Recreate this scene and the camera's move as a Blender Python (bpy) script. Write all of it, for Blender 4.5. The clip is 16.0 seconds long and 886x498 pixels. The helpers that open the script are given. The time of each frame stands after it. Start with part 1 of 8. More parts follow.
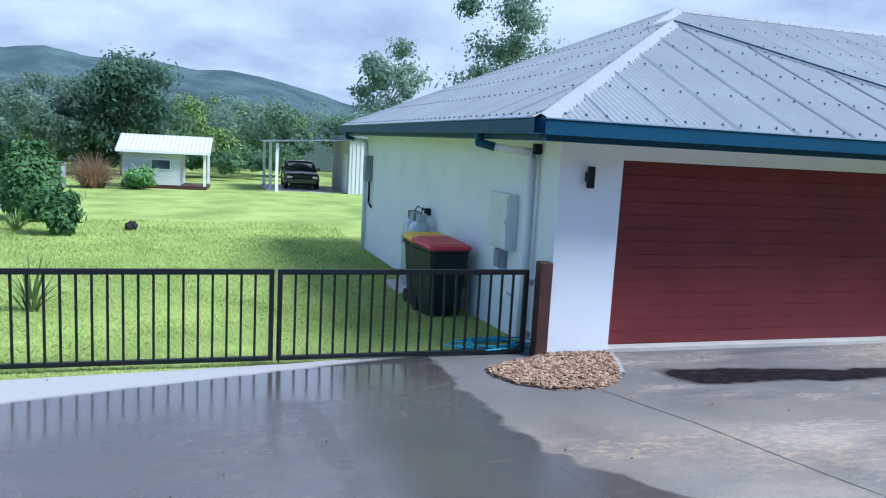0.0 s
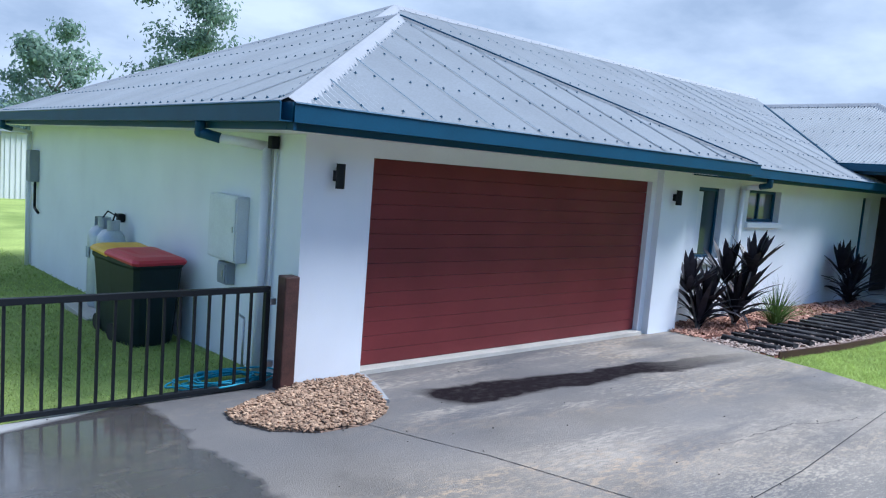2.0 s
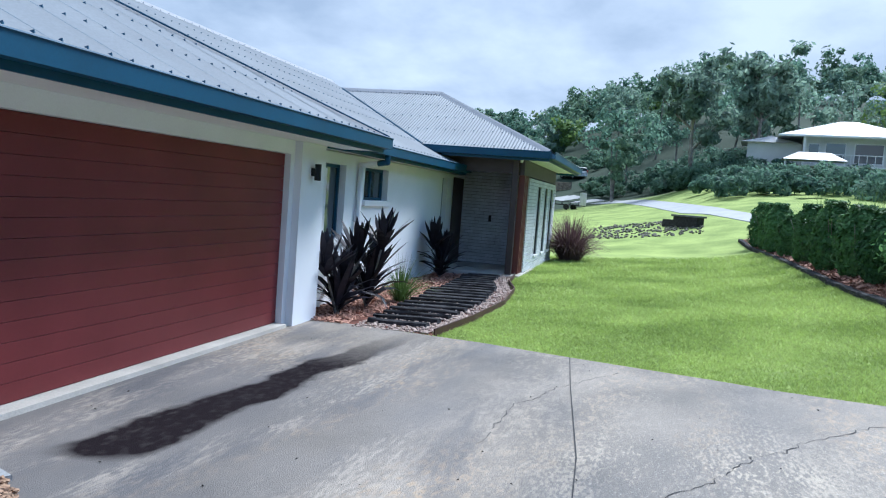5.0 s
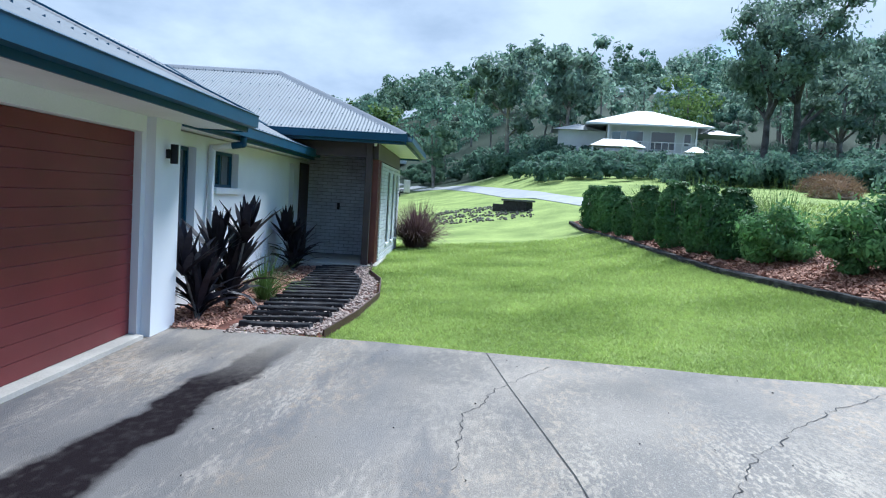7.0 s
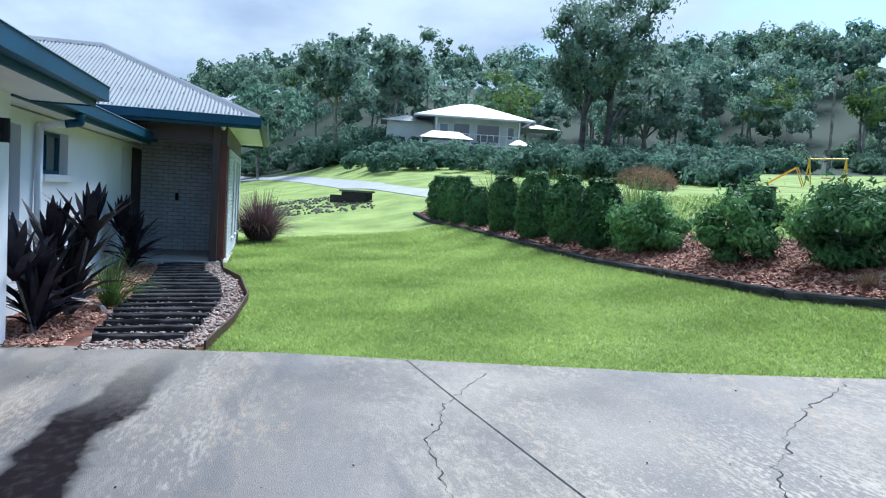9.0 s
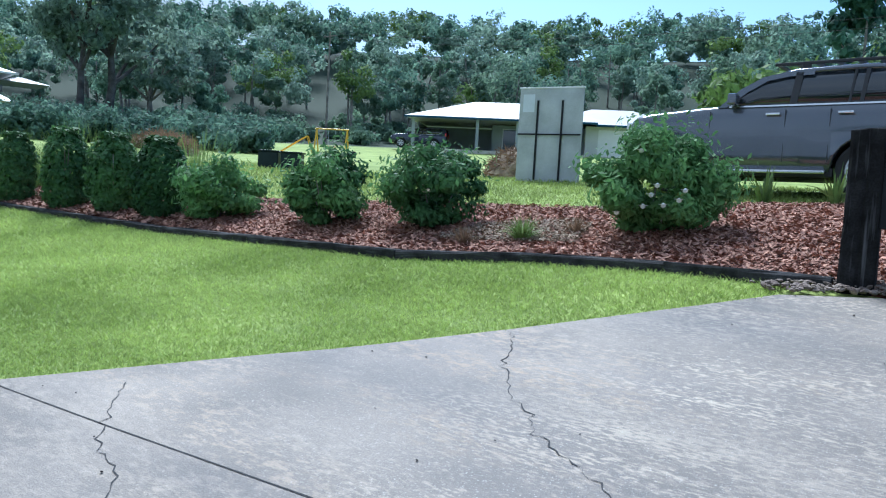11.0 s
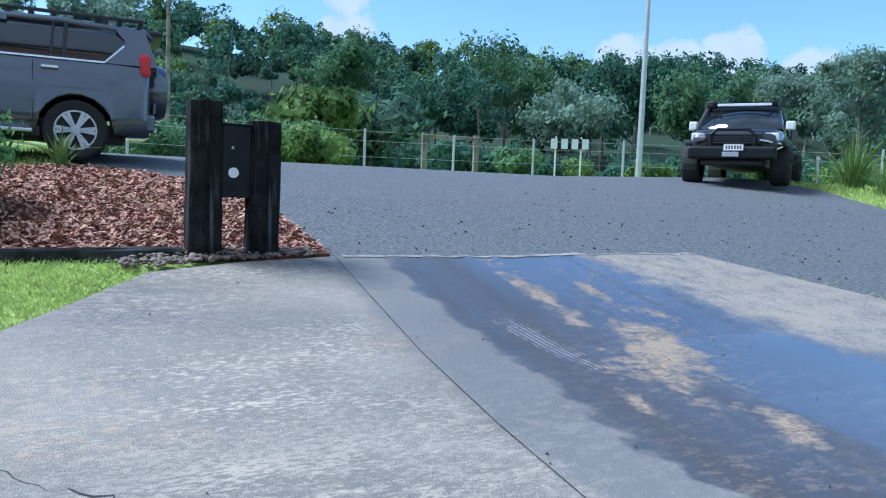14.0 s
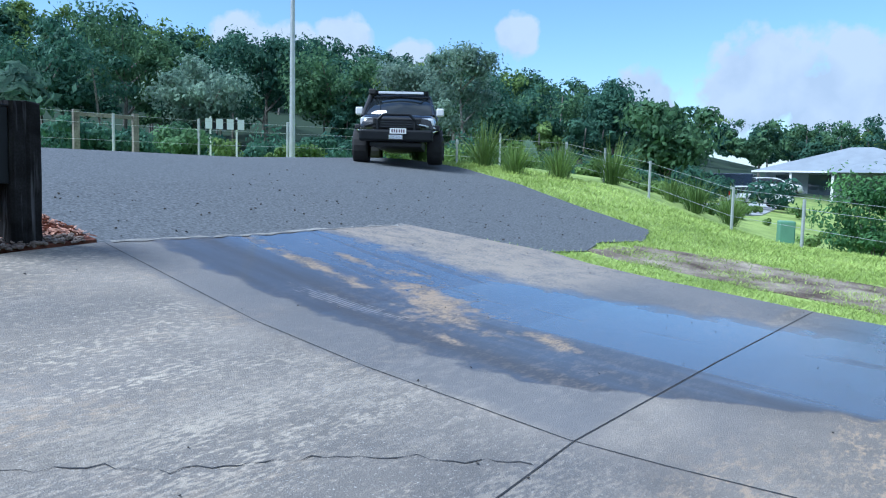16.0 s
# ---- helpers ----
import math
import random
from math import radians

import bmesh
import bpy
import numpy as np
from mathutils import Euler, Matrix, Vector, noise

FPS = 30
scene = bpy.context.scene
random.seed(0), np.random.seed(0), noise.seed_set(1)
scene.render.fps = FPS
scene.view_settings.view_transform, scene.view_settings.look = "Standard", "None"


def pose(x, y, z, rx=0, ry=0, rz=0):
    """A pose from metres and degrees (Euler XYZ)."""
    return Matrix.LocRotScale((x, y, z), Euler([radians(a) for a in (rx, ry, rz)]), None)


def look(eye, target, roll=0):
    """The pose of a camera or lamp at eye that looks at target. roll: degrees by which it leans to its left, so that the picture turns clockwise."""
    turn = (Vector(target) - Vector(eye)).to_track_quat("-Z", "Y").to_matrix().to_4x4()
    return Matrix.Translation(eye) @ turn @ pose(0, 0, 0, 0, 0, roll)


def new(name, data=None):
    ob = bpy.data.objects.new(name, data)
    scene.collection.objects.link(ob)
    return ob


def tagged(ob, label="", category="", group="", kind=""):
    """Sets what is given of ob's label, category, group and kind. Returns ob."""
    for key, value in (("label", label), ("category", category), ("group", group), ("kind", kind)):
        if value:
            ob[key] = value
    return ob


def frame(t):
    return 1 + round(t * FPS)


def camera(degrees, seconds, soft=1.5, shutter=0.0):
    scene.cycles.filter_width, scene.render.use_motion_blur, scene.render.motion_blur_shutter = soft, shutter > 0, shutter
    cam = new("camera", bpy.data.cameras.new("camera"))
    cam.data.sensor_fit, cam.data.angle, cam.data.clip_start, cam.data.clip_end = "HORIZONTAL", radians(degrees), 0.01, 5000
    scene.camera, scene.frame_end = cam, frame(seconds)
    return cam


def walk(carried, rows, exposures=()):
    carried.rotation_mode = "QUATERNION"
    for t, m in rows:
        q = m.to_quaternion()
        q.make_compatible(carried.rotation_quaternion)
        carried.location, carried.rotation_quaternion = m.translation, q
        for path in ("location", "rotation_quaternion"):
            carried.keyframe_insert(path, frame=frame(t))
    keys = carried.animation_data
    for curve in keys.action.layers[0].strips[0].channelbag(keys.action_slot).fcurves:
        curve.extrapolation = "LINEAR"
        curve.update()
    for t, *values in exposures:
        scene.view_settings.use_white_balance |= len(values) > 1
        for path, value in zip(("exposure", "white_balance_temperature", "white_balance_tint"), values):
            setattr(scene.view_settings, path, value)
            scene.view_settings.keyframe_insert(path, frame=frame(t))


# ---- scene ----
cam = camera(61.54, 16.0, soft=1.15)
PATH = [
    (0, (-3.295, -7.245, 2.229), (-2.123, -3.462, 1.667), 3.13),
    (0.5, (-3.332, -6.935, 2.200), (-1.928, -3.227, 1.668), 3.52),
    (1, (-3.284, -6.616, 2.150), (-1.542, -3.049, 1.656), 3.92),
    (1.5, (-3.249, -6.309, 2.084), (-1.092, -2.970, 1.637), 4.12),
    (2, (-3.235, -5.936, 2.088), (-0.626, -2.933, 1.666), 4.52),
    (2.5, (-3.125, -5.621, 1.991), (-0.125, -3.001, 1.624), 4.29),
    (3, (-3.097, -5.309, 1.942), (0.207, -3.081, 1.603), 4.27),
    (3.5, (-3.084, -5.052, 1.930), (0.439, -3.186, 1.601), 4.49),
    (4, (-2.943, -4.774, 1.890), (0.733, -3.227, 1.579), 4.63),
    (6.5, (-2.172, -3.360, 1.685), (1.806, -3.050, 1.402), 3.64),
    (7, (-1.930, -3.164, 1.675), (2.060, -3.120, 1.393), 3.49),
    (7.5, (-1.735, -2.922, 1.663), (2.249, -3.144, 1.381), 3.72),
    (8, (-1.552, -2.753, 1.633), (2.410, -3.227, 1.362), 3.60),
    (10.5, (-0.015, -1.951, 1.494), (3.235, -4.265, 1.214), 3.56),
    (11, (0.330, -1.932, 1.445), (2.882, -5.000, 1.161), 3.24),
    (11.5, (0.628, -1.934, 1.478), (2.238, -5.582, 1.167), 2.75),
    (12, (0.973, -1.962, 1.472), (1.597, -5.899, 1.143), 2.71),
    (12.5, (1.293, -2.051, 1.501), (1.096, -6.031, 1.157), 2.72),
    (13, (1.662, -2.148, 1.506), (0.816, -6.043, 1.170), 2.76),
    (13.5, (2.077, -2.176, 1.514), (0.732, -5.929, 1.189), 2.42),
    (14, (2.464, -2.276, 1.509), (0.697, -5.851, 1.191), 2.20),
    (14.5, (2.849, -2.306, 1.491), (0.693, -5.661, 1.177), 1.95),
    (15, (3.206, -2.346, 1.484), (0.680, -5.431, 1.165), 1.70),
    (15.5, (3.555, -2.421, 1.491), (0.663, -5.164, 1.157), 1.51),
    (16, (3.878, -2.473, 1.476), (0.635, -4.787, 1.111), 1.30),
]
EXPOSURES = [(0.0, 0.58, 5200, 11), (4.0, 0.6, 5350, 9), (8.0, 0.62, 5250, 6), (11.0, 0.54, 5150, 7), (13.5, 0.54, 4950, 6), (16.0, 0.44, 4950, 6)]
walk(cam, [(t, look(eye, target, roll)) for t, eye, target, roll in PATH], EXPOSURES)

# ---- sky and sun ----
SUN_DIR = Vector((0.66, -0.42, 1.0)).normalized()
world = bpy.data.worlds.new("world")
scene.world = world
world.use_nodes = True
wn, wl = world.node_tree.nodes, world.node_tree.links
wn.clear()
w_out = wn.new("ShaderNodeOutputWorld")
w_bg = wn.new("ShaderNodeBackground")
w_sky = wn.new("ShaderNodeTexSky")
w_sky.sky_type = "NISHITA"
w_sky.sun_disc = False
w_sky.sun_elevation = math.asin(SUN_DIR.z)
w_sky.sun_rotation = math.atan2(SUN_DIR.x, SUN_DIR.y)
w_sky.air_density, w_sky.dust_density, w_sky.ozone_density = 1.0, 0.6, 2.0
w_bg.inputs["Strength"].default_value = 0.132


def w_math(op, a, b=None, clamp=False):
    n = wn.new("ShaderNodeMath")
    n.operation, n.use_clamp = op, clamp
    for slot, v in zip(n.inputs, (a, b)):
        if v is None:
            continue
        if isinstance(v, (int, float)):
            slot.default_value = v
        else:
            wl.new(v, slot)
    return n.outputs[0]


w_tc = wn.new("ShaderNodeTexCoord")
w_sep = wn.new("ShaderNodeSeparateXYZ")
wl.new(w_tc.outputs["Generated"], w_sep.inputs[0])
# clouds lie on a flat layer: the direction is divided by its height
w_den = w_math("MAXIMUM", w_math("ADD", w_sep.outputs[2], 0.3), 0.12)
w_comb = wn.new("ShaderNodeCombineXYZ")
wl.new(w_math("DIVIDE", w_sep.outputs[0], w_den), w_comb.inputs[0])
wl.new(w_math("DIVIDE", w_sep.outputs[1], w_den), w_comb.inputs[1])
w_n1 = wn.new("ShaderNodeTexNoise")
w_n1.inputs["Scale"].default_value, w_n1.inputs["Detail"].default_value = 1.7, 9.0
w_n1.inputs["Roughness"].default_value = 0.55
wl.new(w_comb.outputs[0], w_n1.inputs["Vector"])
# heaped clouds low over the horizon: rounded masses with a billowed edge
w_n2 = wn.new("ShaderNodeTexNoise")
w_n2.inputs["Scale"].default_value, w_n2.inputs["Detail"].default_value = 16.0, 7.0
wl.new(w_tc.outputs["Generated"], w_n2.inputs["Vector"])
w_n3 = wn.new("ShaderNodeTexNoise")
w_n3.inputs["Scale"].default_value, w_n3.inputs["Detail"].default_value = 44.0, 5.0
wl.new(w_tc.outputs["Generated"], w_n3.inputs["Vector"])
HEAPS = [(-0.963, -0.221, 0.125, 4.8), (-0.984, -0.131, 0.1, 6.0), (-0.925, -0.355, 0.105, 3.2), (-0.992, -0.06, 0.08, 7.0), (-0.716, -0.673, 0.176, 2.6),
         (-0.848, -0.496, 0.189, 2.2), (-0.624, -0.759, 0.165, 2.8), (-0.311, -0.931, 0.183, 3.0), (-0.67, -0.72, 0.155, 2.8), (-0.78, -0.61, 0.145, 2.6), (-0.3, -0.92, 0.24, 2.2)]
w_mass = None
for hx, hy, hz, hr in HEAPS:
    w_dot = wn.new("ShaderNodeVectorMath")
    w_dot.operation = "DOT_PRODUCT"
    wl.new(w_tc.outputs["Generated"], w_dot.inputs[0])
    w_dot.inputs[1].default_value = Vector((hx, hy, hz)).normalized()
    c0 = math.cos(radians(hr))
    w_b = w_math("MULTIPLY", w_math("SUBTRACT", w_dot.outputs["Value"], c0), 1 / (1 - c0), True)
    w_mass = w_b if w_mass is None else w_math("MAXIMUM", w_mass, w_b)
# the cloud deck closes towards +y and breaks up towards -y
w_side = w_math("ADD", w_math("MULTIPLY", w_sep.outputs[1], 0.62), w_math("MULTIPLY", w_sep.outputs[0], 0.30))
w_deck = w_math("MULTIPLY", w_math("ADD", w_math("ADD", w_n1.outputs[0], w_side), -0.33), 5.0, True)
w_bil = w_math("ADD", w_math("MULTIPLY", w_math("SUBTRACT", w_n2.outputs[0], 0.5), 1.6), w_math("MULTIPLY", w_math("SUBTRACT", w_n3.outputs[0], 0.5), 1.0))
w_heap = w_math("MULTIPLY", w_math("ADD", w_math("SUBTRACT", w_mass, 0.24), w_bil), 3.2, True)
w_heap = w_math("MULTIPLY", w_heap, w_math("MULTIPLY", w_mass, 5.0, True))
w_cov = w_deck
w_ramp = wn.new("ShaderNodeValToRGB")
w_ramp.color_ramp.elements[0].position, w_ramp.color_ramp.elements[0].color = 0.36, (2.35, 2.75, 3.3, 1)
w_ramp.color_ramp.elements[1].position, w_ramp.color_ramp.elements[1].color = 0.64, (4.2, 4.5, 4.85, 1)
wl.new(w_n1.outputs[0], w_ramp.inputs[0])
w_mix = wn.new("ShaderNodeMix")
w_mix.data_type = "RGBA"
wl.new(w_cov, w_mix.inputs[0])
wl.new(w_sky.outputs[0], w_mix.inputs[6])
wl.new(w_ramp.outputs[0], w_mix.inputs[7])
w_mix2 = wn.new("ShaderNodeMix")
w_mix2.data_type = "RGBA"
wl.new(w_heap, w_mix2.inputs[0])
wl.new(w_mix.outputs[2], w_mix2.inputs[6])
w_puff = wn.new("ShaderNodeValToRGB")
w_puff.color_ramp.elements[0].position, w_puff.color_ramp.elements[0].color = 0.36, (3.3, 3.6, 3.95, 1)
w_puff.color_ramp.elements[1].position, w_puff.color_ramp.elements[1].color = 0.58, (3.9, 4.1, 4.35, 1)
wl.new(w_math("ADD", w_n2.outputs[0], w_math("MULTIPLY", w_math("SUBTRACT", w_sep.outputs[2], 0.13), 1.2)), w_puff.inputs[0])
wl.new(w_puff.outputs[0], w_mix2.inputs[7])
wl.new(w_mix2.outputs[2], w_bg.inputs["Color"])
wl.new(w_bg.outputs[0], w_out.inputs[0])

sun_data = bpy.data.lights.new("sun", "SUN")
sun_data.energy, sun_data.angle, sun_data.color = 4.5, radians(24), (1.0, 0.94, 0.86)
sun_ob = new("sun", sun_data)
sun_ob.matrix_world = look(SUN_DIR * 60, (0, 0, 0))

# ---- materials ----
def mat(name, base, rough=0.6, var=0.12, scale=6.0, fine=60.0, bump=0.15, metal=0.0, spec=0.5, second=None, rnd=0.0, coat=0.0):
    """A surface with two scales of variation; second: a colour that patches of it turn to; rnd: change from object to object."""
    m = bpy.data.materials.new(name)
    m.use_nodes = True
    n, l = m.node_tree.nodes, m.node_tree.links
    b = n["Principled BSDF"]
    geo = n.new("ShaderNodeNewGeometry")
    big, small = n.new("ShaderNodeTexNoise"), n.new("ShaderNodeTexNoise")
    for node, s, d in ((big, scale, 5.0), (small, fine, 3.0)):
        node.inputs["Scale"].default_value, node.inputs["Detail"].default_value = s, d
        l.new(geo.outputs["Position"], node.inputs["Vector"])
    ramp = n.new("ShaderNodeValToRGB")
    lo = [c * (1 - var * 1.6) for c in base]
    hi = list(second) if second else [min(1, c * (1 + var * 1.3)) for c in base]
    ramp.color_ramp.elements[0].position, ramp.color_ramp.elements[1].position = 0.3, 0.72
    ramp.color_ramp.elements[0].color, ramp.color_ramp.elements[1].color = (*lo, 1), (*hi, 1)
    l.new(big.outputs[0], ramp.inputs[0])
    hsv = n.new("ShaderNodeHueSaturation")
    l.new(ramp.outputs[0], hsv.inputs["Color"])
    val = n.new("ShaderNodeMapRange")
    val.inputs[1].default_value, val.inputs[2].default_value = 0.3, 0.7
    val.inputs[3].default_value, val.inputs[4].default_value = 1 - var, 1 + var
    l.new(small.outputs[0], val.inputs[0])
    if rnd:
        info = n.new("ShaderNodeObjectInfo")
        isl = n.new("ShaderNodeMath")
        isl.operation = "ADD"
        l.new(info.outputs["Random"], isl.inputs[0])
        l.new(geo.outputs["Random Per Island"], isl.inputs[1])
        mr = n.new("ShaderNodeMapRange")
        mr.inputs[1].default_value, mr.inputs[2].default_value = 0, 2
        mr.inputs[3].default_value, mr.inputs[4].default_value = 1 - rnd, 1 + rnd
        l.new(isl.outputs[0], mr.inputs[0])
        mul = n.new("ShaderNodeMath")
        mul.operation = "MULTIPLY"
        l.new(mr.outputs[0], mul.inputs[0])
        l.new(val.outputs[0], mul.inputs[1])
        l.new(mul.outputs[0], hsv.inputs["Value"])
    else:
        l.new(val.outputs[0], hsv.inputs["Value"])
    l.new(hsv.outputs[0], b.inputs["Base Color"])
    rr = n.new("ShaderNodeMapRange")
    rr.inputs[3].default_value, rr.inputs[4].default_value = max(0.02, rough - 0.08), min(1, rough + 0.08)
    l.new(small.outputs[0], rr.inputs[0])
    l.new(rr.outputs[0], b.inputs["Roughness"])
    b.inputs["Metallic"].default_value, b.inputs["Specular IOR Level"].default_value = metal, spec
    b.inputs["Coat Weight"].default_value = coat
    if bump:
        bp = n.new("ShaderNodeBump")
        bp.inputs["Strength"].default_value, bp.inputs["Distance"].default_value = bump, 0.01
        l.new(small.outputs[0], bp.inputs["Height"])
        l.new(bp.outputs[0], b.inputs["Normal"])
    return m


def leaf_mat(name, base, second, rough=0.55, through_light=0.25, rnd=0.3, sheen=0.12):
    m = mat(name, base, rough, 0.2, 0.6, 14.0, 0, 0, sheen, second, rnd)
    n, l = m.node_tree.nodes, m.node_tree.links
    b, out = n["Principled BSDF"], n["Material Output"]
    tr, mx = n.new("ShaderNodeBsdfTranslucent"), n.new("ShaderNodeMixShader")
    l.new(b.inputs["Base Color"].links[0].from_socket, tr.inputs["Color"])
    mx.inputs[0].default_value = through_light
    l.new(b.outputs[0], mx.inputs[1])
    l.new(tr.outputs[0], mx.inputs[2])
    l.new(mx.outputs[0], out.inputs["Surface"])
    return m


def glass_mat(name, base=(0.02, 0.025, 0.03), rough=0.04):
    m = bpy.data.materials.new(name)
    m.use_nodes = True
    b = m.node_tree.nodes["Principled BSDF"]
    b.inputs["Base Color"].default_value = (*base, 1)
    b.inputs["Roughness"].default_value = rough
    b.inputs["Specular IOR Level"].default_value = 0.9
    return m


M_WHITE = mat("white_render", (0.76, 0.79, 0.82), 0.7, 0.03, 1.2, 90, 0.08)
M_TRIM = mat("white_trim", (0.78, 0.79, 0.8), 0.5, 0.03, 2, 60, 0.05)
M_ROOF = mat("grey_roof_steel", (0.25, 0.272, 0.29), 0.68, 0.06, 0.8, 30, 0.02, 0.0, 0.25)
M_FLASH = mat("grey_flashing", (0.27, 0.285, 0.31), 0.65, 0.05, 1.5, 30, 0.02, 0.0, 0.25)
M_GUTTER = mat("dark_blue_grey_steel", (0.006, 0.06, 0.118), 0.46, 0.08, 2, 40, 0.02, 0.0, 0.3)
M_DOOR = mat("red_brown_panel", (0.155, 0.03, 0.032), 0.4, 0.10, 1.5, 120, 0.1, 0, 0.22)
M_BLACK = mat("black_powder_coat", (0.008, 0.01, 0.013), 0.5, 0.1, 8, 80, 0.05, 0, 0.25)
M_SLEEPER = mat("dark_weathered_timber", (0.02, 0.018, 0.018), 0.8, 0.35, 9, 70, 0.8, 0, 0.3, (0.036, 0.035, 0.037), 0.25)


def timber(name, along, dark, pale, streak):
    """Old grey timber with dark checks along its length (the object's own x or z)."""
    m = mat(name, (dark, dark, dark * 1.05), 0.9, 0.3, 6, 70, 0.6, 0, 0.12, (pale, pale, pale * 1.05), 0.3)
    n, l = m.node_tree.nodes, m.node_tree.links
    b = n["Principled BSDF"]
    tc, mp, g = n.new("ShaderNodeTexCoord"), n.new("ShaderNodeMapping"), n.new("ShaderNodeTexNoise")
    mp.inputs["Scale"].default_value = (1.6, 26, 26) if along == "x" else (26, 26, 1.6)
    g.inputs["Scale"].default_value, g.inputs["Detail"].default_value = 1.0, 8.0
    l.new(tc.outputs["Object"], mp.inputs[0])
    l.new(mp.outputs[0], g.inputs["Vector"])
    r, mx = n.new("ShaderNodeMapRange"), n.new("ShaderNodeMix")
    r.inputs[1].default_value, r.inputs[2].default_value = 0.57, 0.78
    l.new(g.outputs[0], r.inputs[0])
    mx.data_type = "RGBA"
    l.new(r.outputs[0], mx.inputs[0])
    l.new(b.inputs["Base Color"].links[0].from_socket, mx.inputs[6])
    mx.inputs[7].default_value = (streak, streak, streak * 1.04, 1)
    l.new(mx.outputs[2], b.inputs["Base Color"])
    bp = n.new("ShaderNodeBump")
    bp.inputs["Strength"].default_value, bp.inputs["Distance"].default_value = 0.9, 0.012
    l.new(g.outputs[0], bp.inputs["Height"])
    l.new(bp.outputs[0], b.inputs["Normal"])
    return m


M_BEAM, M_UPRIGHT = timber("weathered_sleeper", "x", 0.03, 0.065, 0.16), timber("weathered_upright", "z", 0.01, 0.024, 0.11)
M_POSTWOOD = mat("brown_oiled_timber", (0.06, 0.024, 0.019), 0.55, 0.25, 6, 70, 0.25)
M_GRASS = mat("lawn_soil_green", (0.25, 0.345, 0.085), 0.9, 0.2, 0.7, 25, 0.5, 0, 0.2, (0.34, 0.42, 0.12))
M_MULCH = mat("brown_mulch", (0.13, 0.05, 0.035), 0.9, 0.3, 3, 40, 0.8, 0, 0.2, (0.2, 0.085, 0.06))
M_ASPHALT = mat("grey_asphalt", (0.099, 0.113, 0.123), 0.85, 0.3, 30, 90, 0.6, 0, 0.25, (0.165, 0.17, 0.178))
M_GRAVELBED = mat("gravel_bed", (0.3, 0.2, 0.14), 0.9, 0.3, 8, 60, 0.8)
M_BRICK = mat("grey_painted_brick", (0.6, 0.62, 0.64), 0.75, 0.1, 3, 60, 0.5, 0, 0.4, None, 0.12)
M_MORTAR = mat("mortar", (0.26, 0.265, 0.27), 0.9, 0.1, 3, 60, 0.4)
M_BARK = mat("grey_bark", (0.2, 0.18, 0.16), 0.9, 0.3, 2, 25, 0.8, 0, 0.2, (0.34, 0.32, 0.29))
M_GLASS = glass_mat("dark_window_glass", (0.05, 0.07, 0.085))
M_CONC = mat("pale_concrete", (0.5, 0.475, 0.42), 0.8, 0.1, 2, 60, 0.4)
# A to C are lifted pale and bluish, distance haze put into colour
M_LEAF_A = leaf_mat("leaf_mid_hazed", (0.13, 0.235, 0.17), (0.27, 0.4, 0.26), 0.65, 0.55)
M_LEAF_B = leaf_mat("leaf_dark_hazed", (0.095, 0.19, 0.15), (0.2, 0.32, 0.225), 0.65, 0.55)
M_LEAF_C = leaf_mat("leaf_grey_hazed", (0.17, 0.275, 0.22), (0.31, 0.42, 0.32), 0.65, 0.55)
M_LEAF_E = leaf_mat("leaf_deep", (0.033, 0.1, 0.082), (0.11, 0.22, 0.14), 0.6, 0.4)
M_LEAF_F = leaf_mat("leaf_fresh", (0.06, 0.145, 0.09), (0.17, 0.295, 0.135), 0.6, 0.4)
M_LEAF_D = leaf_mat("leaf_bright", (0.1, 0.19, 0.055), (0.24, 0.35, 0.11), 0.6, 0.3)

# ---- building helpers ----
def box(bm, x0, x1, y0, y1, z0, z1, bevel=0.0):
    c = bmesh.ops.create_cube(bm, size=1.0, matrix=Matrix.LocRotScale(((x0 + x1) / 2, (y0 + y1) / 2, (z0 + z1) / 2), None, (abs(x1 - x0), abs(y1 - y0), abs(z1 - z0))))
    if bevel:
        es = list({e for v in c["verts"] for e in v.link_edges})
        bmesh.ops.bevel(bm, geom=es, offset=bevel, segments=2, affect="EDGES", profile=0.5)
    return bm


def bx(x0, x1, y0, y1, z0, z1, bevel=0.0):
    return box(bmesh.new(), x0, x1, y0, y1, z0, z1, bevel)


def tube(bm, p, q, r0, r1=None, seg=12, caps=True):
    p, q = Vector(p), Vector(q)
    r1 = r0 if r1 is None else r1
    d = q - p
    m = Matrix.Translation((p + q) / 2) @ d.to_track_quat("Z", "Y").to_matrix().to_4x4()
    bmesh.ops.create_cone(bm, cap_ends=caps, segments=seg, radius1=r0, radius2=r1, depth=d.length, matrix=m)
    return bm


def tb(p, q, r0, r1=None, seg=12):
    return tube(bmesh.new(), p, q, r0, r1, seg)


def poly(bm, pts):
    return bm.faces.new([bm.verts.new(p) for p in pts])


def slab(pts, z0, z1, bevel=0.0):
    """A flat-sided solid over an outline in plan."""
    bm = bmesh.new()
    f = poly(bm, [(x, y, z1) for x, y in pts])
    r = bmesh.ops.extrude_face_region(bm, geom=[f])
    for v in r["geom"]:
        if isinstance(v, bmesh.types.BMVert):
            v.co.z = z0
    bmesh.ops.recalc_face_normals(bm, faces=bm.faces)
    return bm


def link(name, bm, material, smooth=False):
    me = bpy.data.meshes.new(name)
    bm.to_mesh(me)
    bm.free()
    me.materials.append(material)
    if smooth:
        me.shade_smooth()
    return new(name, me)


def part(name, bm, material, parent, label="", smooth=False):
    ob = link(name, bm, material, smooth)
    ob.parent = parent
    if label:
        ob["label"] = label
    return ob


